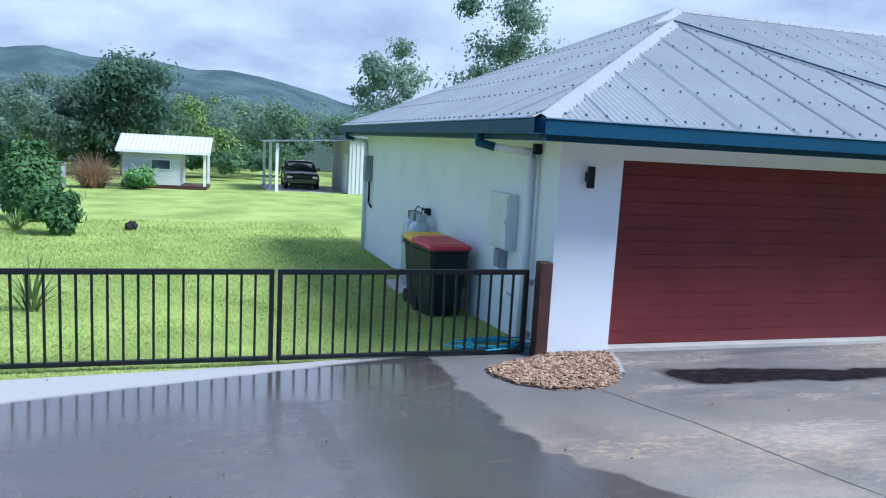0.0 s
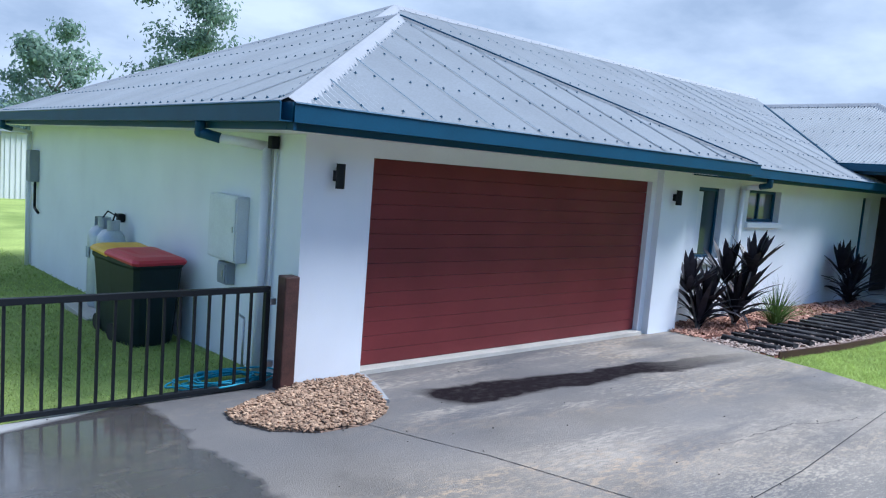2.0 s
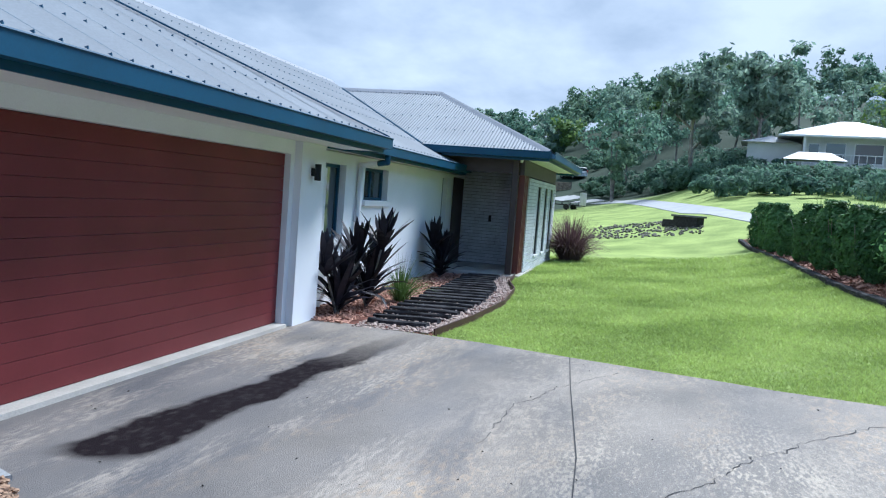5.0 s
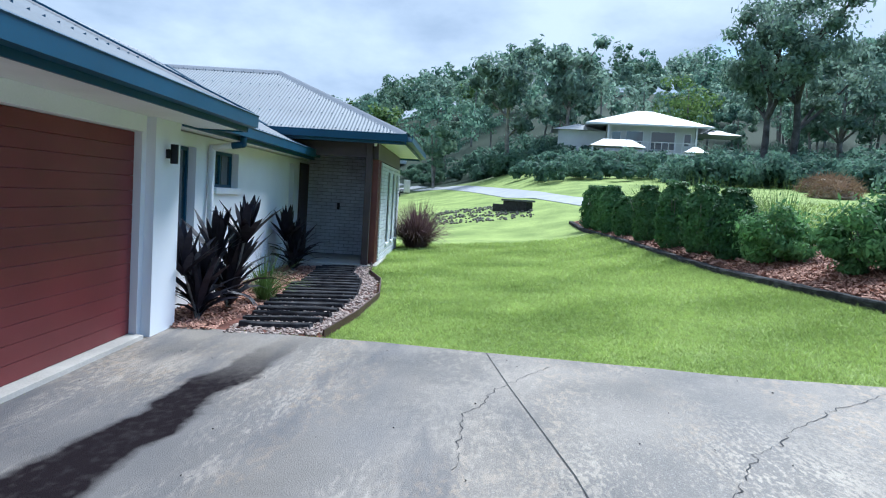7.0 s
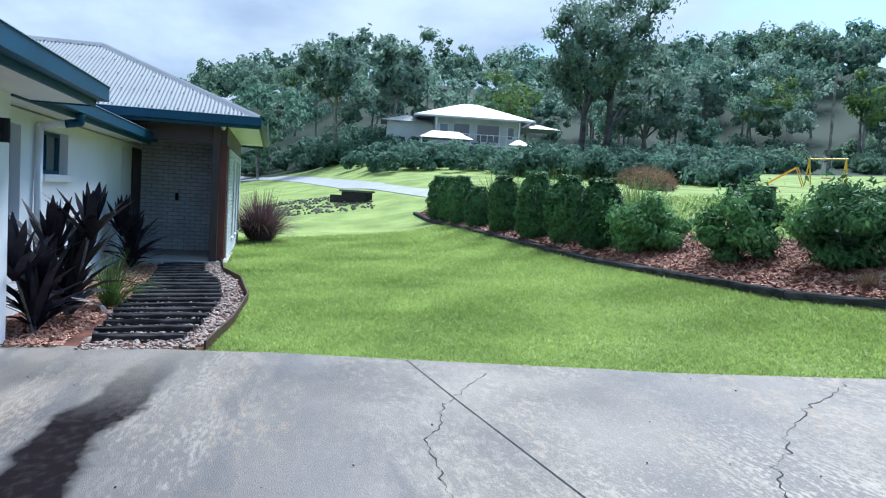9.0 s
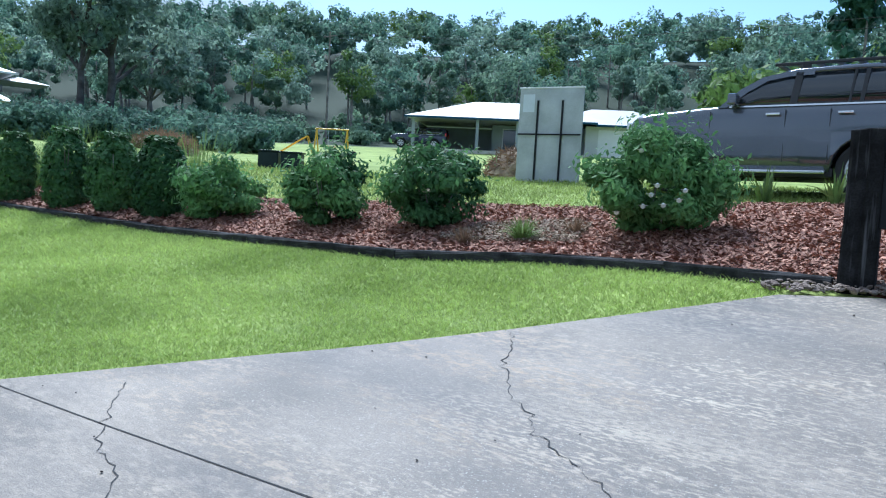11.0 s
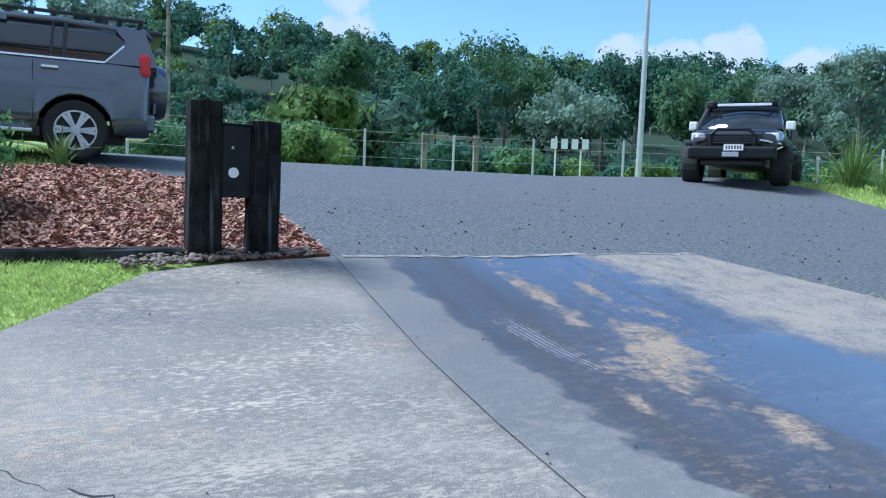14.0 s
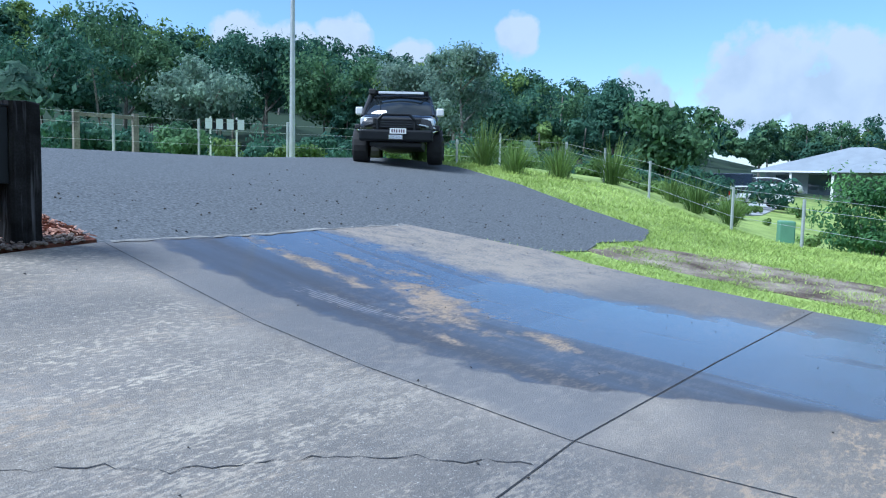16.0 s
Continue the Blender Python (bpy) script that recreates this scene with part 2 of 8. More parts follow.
def thing(name, label, category, group="", at=(0, 0, 0), rz=0.0):
    ob = new(name)
    ob.empty_display_size = 0.1
    ob.matrix_basis = pose(*at, 0, 0, rz)
    return tagged(ob, label, category, group)


def setting(name, bm, material, label, category="", smooth=False):
    return tagged(link(name, bm, material, smooth), label, category, kind="structure")


def raw(name, verts, faces, material, smooth=False):
    me = bpy.data.meshes.new(name)
    me.from_pydata([tuple(v) for v in verts], [], faces)
    me.materials.append(material)
    if smooth:
        me.shade_smooth()
    return new(name, me)


def quads(name, v, material, parent=None):
    """Loose four-cornered leaves or chips: v has shape (n, 4, 3)."""
    n = len(v)
    me = bpy.data.meshes.new(name)
    me.vertices.add(n * 4)
    me.vertices.foreach_set("co", np.ascontiguousarray(v, dtype=np.float32).ravel())
    me.loops.add(n * 4)
    me.loops.foreach_set("vertex_index", np.arange(n * 4, dtype=np.int32))
    me.polygons.add(n)
    me.polygons.foreach_set("loop_start", np.arange(0, n * 4, 4, dtype=np.int32))
    me.polygons.foreach_set("loop_total", np.full(n, 4, dtype=np.int32))
    me.update(calc_edges=True)
    me.materials.append(material)
    ob = new(name, me)
    ob.parent = parent
    return ob


RNG = np.random.default_rng(7)


def leaf_cloud(centres, size, long=1.6, rng=None, droop=0.0, out=None):
    """Leaf quads (n, 4, 3) round the given points, each turned its own way; out: the way that each one faces by and large."""
    rng = rng or RNG
    n = len(centres)
    a = rng.normal(size=(n, 3))
    a[:, 2] = a[:, 2] * 0.7 - droop
    a /= np.linalg.norm(a, axis=1, keepdims=True)
    face = rng.normal(size=(n, 3))
    if out is not None:
        o = np.asarray(out) / np.maximum(np.linalg.norm(out, axis=1, keepdims=True), 1e-6)
        face = o + face * 0.42
        a = np.cross(face, a)
        a /= np.linalg.norm(a, axis=1, keepdims=True)
    b = np.cross(a, face)
    b /= np.linalg.norm(b, axis=1, keepdims=True)
    s = (size * rng.uniform(0.6, 1.4, n))[:, None]
    a, b = a * s * long / 2, b * s / 2
    c = np.asarray(centres)
    return np.stack([c - a, c + b * 0.9, c + a, c - b * 0.9], 1)


def crown_points(rng, n, radius, clumps=14, fill=0.55, flat=0.8):
    """Points in an uneven crown of clumps about the origin, and the way out of their clump."""
    k = rng.normal(size=(clumps, 3))
    k /= np.linalg.norm(k, axis=1, keepdims=True)
    k *= (rng.uniform(0.25, 1.0, clumps) ** 0.6)[:, None] * np.array([1, 1, flat]) * radius * (1 - fill * 0.4)
    pick = rng.integers(0, clumps, n)
    d = rng.normal(size=(n, 3))
    d /= np.linalg.norm(d, axis=1, keepdims=True)
    rad = radius * fill * rng.uniform(0.5, 1.0, clumps)[pick] * rng.uniform(0.3, 1.0, n) ** 0.5
    return k[pick] + d * rad[:, None] * np.array([1, 1, 0.75]), d + 0.5 * k[pick] / radius + np.array([0, 0, 0.45])

# ---- the lie of the land ----
def land(x, y):
    """Heights of the ground: the drive climbs to the road, the land climbs on to wooded hills round the far side."""
    x, y = np.asarray(x, float), np.asarray(y, float)
    z = np.interp(-y, (-80, -30, -11, -5, -1, 0, 2, 3.55, 5.4, 6.4, 8.4, 11, 13.9, 15.6, 18, 26, 60, 200),
                  (-1.5, -0.6, -0.45, -0.28, -0.08, -0.05, 0.06, 0.165, 0.33, 0.46, 0.86, 1.37, 1.71, 1.88, 1.89, 1.95, 3.0, 6.0))
    r = np.hypot(x, y + 2)
    b = np.degrees(np.arctan2(x, y + 2)) % 360
    z = z + 0.065 * np.maximum(0.0, r - 25) * np.interp(b, (84, 98, 165, 180), (0, 1, 1, 0)) * np.minimum(1.0, 70 / np.maximum(r, 1))
    z = z + 0.025 * np.maximum(0.0, x - 25) * np.interp(b, (40, 80, 98, 110), (0, 1, 1, 0))
    z = z - 0.5 * np.interp(x, (-40, -14), (1, 0)) * np.interp(b, (230, 245), (0, 1))
    z = z + 0.17 * np.interp(x, (-12, -7), (1, 0)) * np.interp(-y, (9, 13), (0, 1)) * np.interp(x, (-30, -20), (0, 1))
    z = z - 1.3 * np.interp(b, (243, 254, 276, 290), (0, 1, 1, 0)) * np.interp(r, (12, 30, 60, 85), (0, 1, 1, 0))
    crest = np.tan(np.radians(np.interp(b, (0, 60, 74, 86, 92, 104, 126, 150, 186, 202, 229, 244, 258, 266, 290), (0, 2, 7.0, 8.6, 9.6, 9.8, 11.5, 11.5, 11.6, 10.4, 9.2, 7.4, 4.8, 4.0, 0))))
    k = np.clip((r - 72) / 110, 0.0, 1.0)
    return z + np.maximum(0.0, 182 * crest - 12) * k * k * (3 - 2 * k)


def ground_z(x, y):
    return float(land(x, y))


def axis_steps(lo, hi, near_lo, near_hi, fine, coarse):
    a, v = [], lo
    while v < hi:
        a.append(v)
        out = max(near_lo - v, v - near_hi, 0)
        v += fine + min(coarse, out * 0.12)
    return a + [hi]


def inside(pts, x, y):
    hit = False
    for (ax, ay), (bx_, by) in zip(pts, pts[1:] + pts[:1]):
        if (ay > y) != (by > y) and x < (bx_ - ax) * (y - ay) / (by - ay) + ax:
            hit = not hit
    return hit


DRIVE = [(6.6, 0.06), (6.25, -1.0), (5.93, -1.88), (5.72, -2.45), (5.16, -3.55), (4.32, -5.0), (3.42, -6.38), (2.42, -7.55), (2.0, -8.06), (1.3, -8.28),
         (0.49, -8.42), (-1.2, -8.36), (-2.4, -8.44), (-3.7, -8.42), (-4.72, -6.9), (-4.7, -5.1), (-4.45, -3.1), (-4.9, -1.9), (-6.2, -0.9), (-6.4, -0.36), (-2.6, 0.0), (-0.2, 0.42), (0.22, 0.42), (0.22, 0.06)]
ROAD = [(0.49, -8.42), (0.55, -9.5), (0.72, -10.4), (1.0, -11.4), (1.6, -12.3), (2.15, -13.0), (2.5, -13.8), (2.6, -15.9), (-6, -15.9), (-12.6, -15.9), (-11.9, -13.2), (-10.6, -10.2), (-9.9, -8.4), (-9.4, -7.3), (-7.9, -6.85), (-6.6, -7.05), (-5.6, -6.8), (-4.78, -6.95), (-3.78, -8.42), (-2.4, -8.44), (-1.2, -8.36)]
BED_FRONT = [(6.6, 0.44), (6.42, -0.5), (6.02, -1.84), (7.4, -2.02), (9.2, -2.12), (11.2, -1.95), (12.6, -1.6), (13.9, -1.5), (14.5, -1.4), (14.6, 0.44)]
BED_BACK = [(1.2, -8.36), (1.75, -8.5), (3.1, -8.46), (4.5, -8.22), (5.85, -7.8), (7.84, -7.69), (10.6, -7.55), (13.5, -7.65), (16.6, -7.75), (22, -7.85), (27, -7.75),
            (27.5, -9.2), (20, -9.6), (14, -9.7), (10, -10.2), (7.1, -10.6), (5.0, -10.9), (3.6, -12.2), (2.5, -12.75), (1.7, -12.3), (1.0, -11.3), (0.74, -10.4), (0.58, -9.5), (0.5, -8.46)]


def draped(name, outline, lift, material, label, category, step=0.35, kind="structure", thick=0.12):
    """A sheet over an outline, cut into small fields and laid over the ground, with its edge turned down."""
    bm = bmesh.new()
    poly(bm, [(x, y, 0) for x, y in outline])
    xs, ys = [p[0] for p in outline], [p[1] for p in outline]
    for lo, hi, nrm in ((min(xs), max(xs), (1, 0, 0)), (min(ys), max(ys), (0, 1, 0))):
        v = lo + step
        while v < hi - 0.02:
            bmesh.ops.bisect_plane(bm, geom=bm.verts[:] + bm.edges[:] + bm.faces[:], plane_co=Vector(nrm) * v, plane_no=nrm)
            v += step
    edge = [e for e in bm.edges if e.is_boundary]
    r = bmesh.ops.extrude_edge_only(bm, edges=edge)
    low = {g for g in r["geom"] if isinstance(g, bmesh.types.BMVert)}
    for v in bm.verts:
        v.co.z = ground_z(v.co.x, v.co.y) + lift - (thick if v in low else 0)
    bmesh.ops.recalc_face_normals(bm, faces=bm.faces)
    if sum(f.normal.z * f.calc_area() for f in bm.faces) < 0:
        bmesh.ops.reverse_faces(bm, faces=bm.faces)
    return tagged(link(name, bm, material), label, category, kind=kind)


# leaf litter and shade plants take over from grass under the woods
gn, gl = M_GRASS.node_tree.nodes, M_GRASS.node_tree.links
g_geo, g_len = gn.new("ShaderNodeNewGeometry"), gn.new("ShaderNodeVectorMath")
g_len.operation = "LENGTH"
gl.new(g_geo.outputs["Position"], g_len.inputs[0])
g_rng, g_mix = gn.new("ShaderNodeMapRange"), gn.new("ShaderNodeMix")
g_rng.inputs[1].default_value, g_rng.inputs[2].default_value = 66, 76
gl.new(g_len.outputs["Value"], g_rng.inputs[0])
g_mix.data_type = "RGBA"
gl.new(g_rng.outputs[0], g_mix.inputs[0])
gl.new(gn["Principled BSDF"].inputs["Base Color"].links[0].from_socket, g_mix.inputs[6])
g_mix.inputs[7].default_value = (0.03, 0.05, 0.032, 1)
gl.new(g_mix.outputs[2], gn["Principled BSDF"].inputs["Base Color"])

gx = axis_steps(-900, 900, -14, 26, 0.45, 40)
gy = axis_steps(-700, 900, -18, 14, 0.45, 40)
gz_grid = land(*np.meshgrid(gx, gy))
gv = [(x, y, gz_grid[j, i] + (0 if abs(x) + abs(y) > 40 else noise.noise((x * 0.8, y * 0.8, 0)) * 0.012)) for j, y in enumerate(gy) for i, x in enumerate(gx)]
gw = len(gx)
gf = [(j * gw + i, j * gw + i + 1, (j + 1) * gw + i + 1, (j + 1) * gw + i) for j in range(len(gy) - 1) for i in range(gw - 1)]
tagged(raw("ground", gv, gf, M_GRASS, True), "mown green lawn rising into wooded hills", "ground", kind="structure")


def drive_material():
    m = mat("stained_concrete", (0.19, 0.171, 0.15), 0.68, 0.22, 0.9, 120, 0.7, 0, 0.4, (0.285, 0.25, 0.21))
    n, l = m.node_tree.nodes, m.node_tree.links
    b = n["Principled BSDF"]
    geo = n.new("ShaderNodeNewGeometry")
    sep = n.new("ShaderNodeSeparateXYZ")
    l.new(geo.outputs["Position"], sep.inputs[0])

    def noise_at(scale, detail=5.0, stretch=(1, 1, 1)):
        mp, t = n.new("ShaderNodeMapping"), n.new("ShaderNodeTexNoise")
        mp.inputs["Scale"].default_value = stretch
        l.new(geo.outputs["Position"], mp.inputs[0])
        l.new(mp.outputs[0], t.inputs["Vector"])
        t.inputs["Scale"].default_value, t.inputs["Detail"].default_value = scale, detail
        return t.outputs[0]

    def mth(op, a, c=None, clamp=False):
        k = n.new("ShaderNodeMath")
        k.operation, k.use_clamp = op, clamp
        for slot, v in zip(k.inputs, (a, c)):
            if v is None:
                continue
            if isinstance(v, (int, float)):
                slot.default_value = v
            else:
                l.new(v, slot)
        return k.outputs[0]

    def mixc(fac, a, colour):
        k = n.new("ShaderNodeMix")
        k.data_type = "RGBA"
        l.new(fac, k.inputs[0])
        l.new(a, k.inputs[6])
        k.inputs[7].default_value = (*colour, 1)
        return k.outputs[2]

    x, y = sep.outputs[0], sep.outputs[1]
    base = b.inputs["Base Color"].links[0].from_socket
    # worn tan and whitish rubbing, in fine streaks along x
    fine_n = noise_at(13.0, 9.0, (0.6, 1.3, 1))
    grain = noise_at(42.0, 5.0, (0.6, 1.4, 1))
    zone = mth("MULTIPLY", mth("SUBTRACT", noise_at(0.7, 5.0, (0.6, 1.1, 1)), 0.4), 4.0, True)
    rub = mth("MULTIPLY", mth("SUBTRACT", mth("ADD", mth("MULTIPLY", fine_n, 0.6), mth("MULTIPLY", grain, 0.4)), 0.485), 8.0, True)
    upper = mth("ADD", mth("MULTIPLY", mth("ADD", mth("MULTIPLY", y, -1.0), -2.0), 0.4, True), 0.2)
    base = mixc(mth("MULTIPLY", mth("MULTIPLY", rub, zone), mth("MULTIPLY", upper, 0.5)), base, (0.45, 0.39, 0.31))
    fleck = mth("MULTIPLY", mth("SUBTRACT", noise_at(60.0, 2.0), 0.62), 12.0, True)
    base = mixc(mth("MULTIPLY", fleck, mth("MULTIPLY", upper, 0.28)), base, (0.55, 0.52, 0.47))
    streak = mth("MULTIPLY", mth("SUBTRACT", noise_at(1.1, 8.0, (0.3, 1.1, 1)), 0.5), 5.0, True)
    base = mixc(mth("MULTIPLY", mth("MULTIPLY", streak, rub), 0.85), base, (0.42, 0.31, 0.2))
    dark = mth("MULTIPLY", mth("SUBTRACT", noise_at(0.8, 7.0, (0.5, 1.2, 1)), 0.48), 3.0, True)
    base = mixc(mth("MULTIPLY", dark, 0.6), base, (0.095, 0.1, 0.115))
    # water runs down from the road in a broad wet band and lies on the lower side by the gate
    wob = mth("MULTIPLY", mth("SUBTRACT", noise_at(0.9, 8.0), 0.5), 2.4)
    rag = mth("SUBTRACT", noise_at(3.2, 8.0), 0.5)
    bits = mth("SUBTRACT", noise_at(13.0, 6.0, (0.8, 1.2, 1)), 0.5)
    runs = mth("SUBTRACT", noise_at(1.25, 8.0, (2.4, 0.3, 1)), 0.5)

    def spot(cx, cy, ra, rb, turn, edge=1.15, rough_edge_=3.4):
        """A ragged oval, ra wide and rb long, its length turned from y by so many degrees towards x."""
        c, sn = math.cos(radians(turn)), math.sin(radians(turn))
        dx, dy = mth("SUBTRACT", x, cx), mth("SUBTRACT", y, cy)
        u = mth("DIVIDE", mth("SUBTRACT", mth("MULTIPLY", dx, c), mth("MULTIPLY", dy, sn)), ra)
        v = mth("DIVIDE", mth("ADD", mth("MULTIPLY", dx, sn), mth("MULTIPLY", dy, c)), rb)
        d = mth("SQRT", mth("ADD", mth("MULTIPLY", u, u), mth("MULTIPLY", v, v)))
        return mth("MULTIPLY", mth("ADD", mth("ADD", mth("SUBTRACT", 1.0, d), mth("MULTIPLY", rag, rough_edge_)), mth("MULTIPLY", bits, 2.4)), edge, True)

    turn_in = mth("MULTIPLY", mth("ADD", y, 4.6), 0.53, True)
    brim = mth("ADD", mth("SUBTRACT", 0.06, mth("MULTIPLY", turn_in, 1.15)), mth("MULTIPLY", rag, 0.45))
    left = mth("MULTIPLY", mth("SUBTRACT", brim, x), 14.0, True)
    edge_dry = mth("MULTIPLY", mth("ADD", mth("ADD", x, mth("MULTIPLY", mth("ADD", y, 8.2), 0.24)), mth("ADD", 2.42, mth("ADD", mth("MULTIPLY", rag, 1.0), mth("MULTIPLY", bits, 0.4)))), 2.6, True)
    edge_dry = mth("MAXIMUM", edge_dry, mth("MULTIPLY", mth("ADD", y, 3.9), 1.2, True))
    soak = mth("MULTIPLY", left, edge_dry)
    isles = spot(-1.18, -6.2, 0.36, 0.95, 31)
    for sp_ in ((-0.95, -4.95, 0.14, 0.34, 20), (-0.32, -5.35, 0.1, 0.28, 10), (-0.95, -7.4, 0.13, 0.95, 2), (-1.5, -7.3, 0.08, 0.6, 5)):
        isles = mth("MAXIMUM", isles, spot(*sp_))
    # a pale strip along the gate: lighter base colour, less wet
    apron = mth("MULTIPLY", mth("SUBTRACT", mth("SUBTRACT", y, mth("MULTIPLY", mth("ADD", x, 1.7), 0.31)), mth("MULTIPLY", rag, 0.12)), 12.0, True)
    apron = mth("MULTIPLY", apron, mth("MULTIPLY", mth("SUBTRACT", -1.25, x), 4.0, True))
    wet = mth("MULTIPLY", soak, mth("SUBTRACT", 1.0, mth("MULTIPLY", isles, 0.92)))
    wet = mth("MULTIPLY", wet, mth("SUBTRACT", 1.0, mth("MULTIPLY", apron, 0.75)))
    near_gate = mth("MULTIPLY", mth("MULTIPLY", mth("ADD", mth("ADD", y, 2.3), wob), 1.2, True), soak)
    # grey damp concrete beside the water, and pale scoured concrete beyond it
    beside = mth("MULTIPLY", mth("MULTIPLY", mth("SUBTRACT", mth("ADD", 0.66, mth("MULTIPLY", rag, 0.3)), x), 7.0, True), mth("MULTIPLY", mth("SUBTRACT", -3.92, y), 12.0, True))
    base = mixc(mth("MULTIPLY", beside, 0.62), base, (0.125, 0.128, 0.138))
    scour = mth("MULTIPLY", mth("MULTIPLY", mth("SUBTRACT", x, 0.62), 5.0, True), mth("MULTIPLY", mth("SUBTRACT", mth("MULTIPLY", wob, 0.5), mth("ADD", y, 3.3)), 1.2, True))
    scour = mth("MULTIPLY", scour, mth("MULTIPLY", mth("SUBTRACT", 3.6, mth("ADD", x, wob)), 0.6, True))
    cluster = mth("ADD", mth("MULTIPLY", mth("SUBTRACT", noise_at(0.9, 6.0, (0.45, 1.3, 1)), 0.4), 2.8, True), 0.18)
    base = mixc(mth("MULTIPLY", scour, 0.3), base, (0.15, 0.14, 0.128))
    chalk = mth("MULTIPLY", mth("SUBTRACT", mth("ADD", mth("MULTIPLY", noise_at(36.0, 8.0, (0.55, 1.3, 1)), 0.65), mth("MULTIPLY", noise_at(1.6, 5.0, (0.35, 1.2, 1)), 0.35)), 0.51), 11.0, True)
    base = mixc(mth("MULTIPLY", mth("MULTIPLY", mth("MULTIPLY", chalk, scour), cluster), 0.85), base, (0.54, 0.465, 0.36))
    specks = mth("MULTIPLY", mth("SUBTRACT", noise_at(85.0, 2.0), 0.64), 14.0, True)
    base = mixc(mth("MULTIPLY", mth("MULTIPLY", specks, mth("ADD", mth("MULTIPLY", scour, 0.7), 0.18)), 0.5), base, (0.62, 0.6, 0.56))
    base = mixc(mth("MULTIPLY", soak, 0.55), base, (0.075, 0.07, 0.07))
    silt = mth("MULTIPLY", mth("SUBTRACT", mth("ADD", mth("MULTIPLY", grain, 0.5), mth("MULTIPLY", noise_at(5.0, 8.0), 0.5)), 0.38), 6.0, True)
    mud = mth("MULTIPLY", mth("MULTIPLY", isles, soak), silt)
    # a damp run-off stain that crosses in front of the garage door
    sy = mth("ADD", mth("ADD", y, mth("MULTIPLY", wob, 0.2)), mth("ADD", mth("ADD", mth("MULTIPLY", x, 0.118), 0.87), mth("MULTIPLY", mth("SUBTRACT", noise_at(5.0, 6.0), 0.5), 0.16)))
    run = mth("SUBTRACT", 1.0, mth("MULTIPLY", mth("ABSOLUTE", sy), mth("ADD", mth("MULTIPLY", x, 0.5), 2.2)), True)
    run = mth("MULTIPLY", mth("MULTIPLY", run, mth("MULTIPLY", mth("SUBTRACT", x, 1.0), 3.0, True)), 3.4, True)
    run = mth("MULTIPLY", run, mth("MULTIPLY", mth("SUBTRACT", 6.1, x), 0.45, True))
    damp = mth("MULTIPLY", mth("MULTIPLY", mth("ADD", mth("ADD", y, 2.7), wob), 0.9, True), mth("MULTIPLY", mth("SUBTRACT", mth("ADD", 5.0, wob), x), 0.5, True))
    base = mixc(mth("MULTIPLY", damp, 0.6), base, (0.085, 0.088, 0.097))
    smear = mth("MULTIPLY", mth("SUBTRACT", noise_at(0.8, 7.0, (0.4, 1.7, 1)), 0.47), 7.0, True)
    dust = mth("MULTIPLY", mth("SUBTRACT", mth("ADD", mth("MULTIPLY", noise_at(30.0, 8.0, (0.35, 1.2, 1)), 0.6), mth("MULTIPLY", noise_at(4.0, 7.0, (0.3, 1.3, 1)), 0.4)), 0.48), 8.0, True)
    low_side = mth("MULTIPLY", mth("MULTIPLY", mth("ADD", y, 4.2), 1.0, True), mth("MULTIPLY", mth("SUBTRACT", x, 0.2), 1.5, True))
    base = mixc(mth("MULTIPLY", mth("MULTIPLY", mth("MULTIPLY", smear, dust), low_side), 0.6), base, (0.38, 0.335, 0.28))
    scuff = mth("MULTIPLY", mth("SUBTRACT", noise_at(1.1, 8.0, (0.45, 2.2, 1)), 0.54), 9.0, True)
    base = mixc(mth("MULTIPLY", mth("MULTIPLY", scuff, low_side), 0.5), base, (0.075, 0.078, 0.09))
    base = mixc(mth("MULTIPLY", wet, 0.85), base, (0.05, 0.045, 0.043))
    base = mixc(mth("MULTIPLY", mud, 0.8), base, (0.36, 0.265, 0.17))
    base = mixc(mth("MULTIPLY", mth("MULTIPLY", mth("MULTIPLY", soak, rub), zone), 0.3), base, (0.3, 0.235, 0.17))
    base = mixc(mth("MULTIPLY", apron, 0.8), base, (0.42, 0.42, 0.41))
    # a tyre's ribs in dried mud, and tan silt on the dry side of the water
    ribs = mth("MULTIPLY", mth("SINE", mth("MULTIPLY", mth("ADD", x, mth("MULTIPLY", y, 0.15)), 150.0)), 2.0, True)
    base = mixc(mth("MULTIPLY", mth("MULTIPLY", spot(-0.37, -6.45, 0.12, 0.55, -8.6, 2.0, 1.0), ribs), 0.6), base, (0.36, 0.32, 0.28))
    far_side = mth("MULTIPLY", mth("MULTIPLY", left, mth("SUBTRACT", 1.0, edge_dry)), mth("MULTIPLY", mth("SUBTRACT", -5.4, y), 1.5, True))
    base = mixc(mth("MULTIPLY", mth("MULTIPLY", far_side, silt), 0.55), base, (0.4, 0.33, 0.25))
    base = mixc(mth("MULTIPLY", run, mth("ADD", 1.0, mth("MULTIPLY", bits, 0.6)), True), base, (0.012, 0.009, 0.011))
    l.new(base, b.inputs["Base Color"])
    film = mth("ADD", mth("MULTIPLY", mth("ADD", runs, 0.14), 2.6, True), 0.45)
    film = mth("MULTIPLY", film, mth("ADD", mth("MULTIPLY", mth("SUBTRACT", mth("MULTIPLY", wob, 0.4), mth("ADD", x, 0.5)), 1.0, True), 0.6), True)
    film = mth("MAXIMUM", film, near_gate)
    rough = mth("SUBTRACT", b.inputs["Roughness"].links[0].from_socket, mth("MULTIPLY", mth("MULTIPLY", wet, film), 0.45))
    rough = mth("MAXIMUM", rough, run)
    l.new(rough, b.inputs["Roughness"])
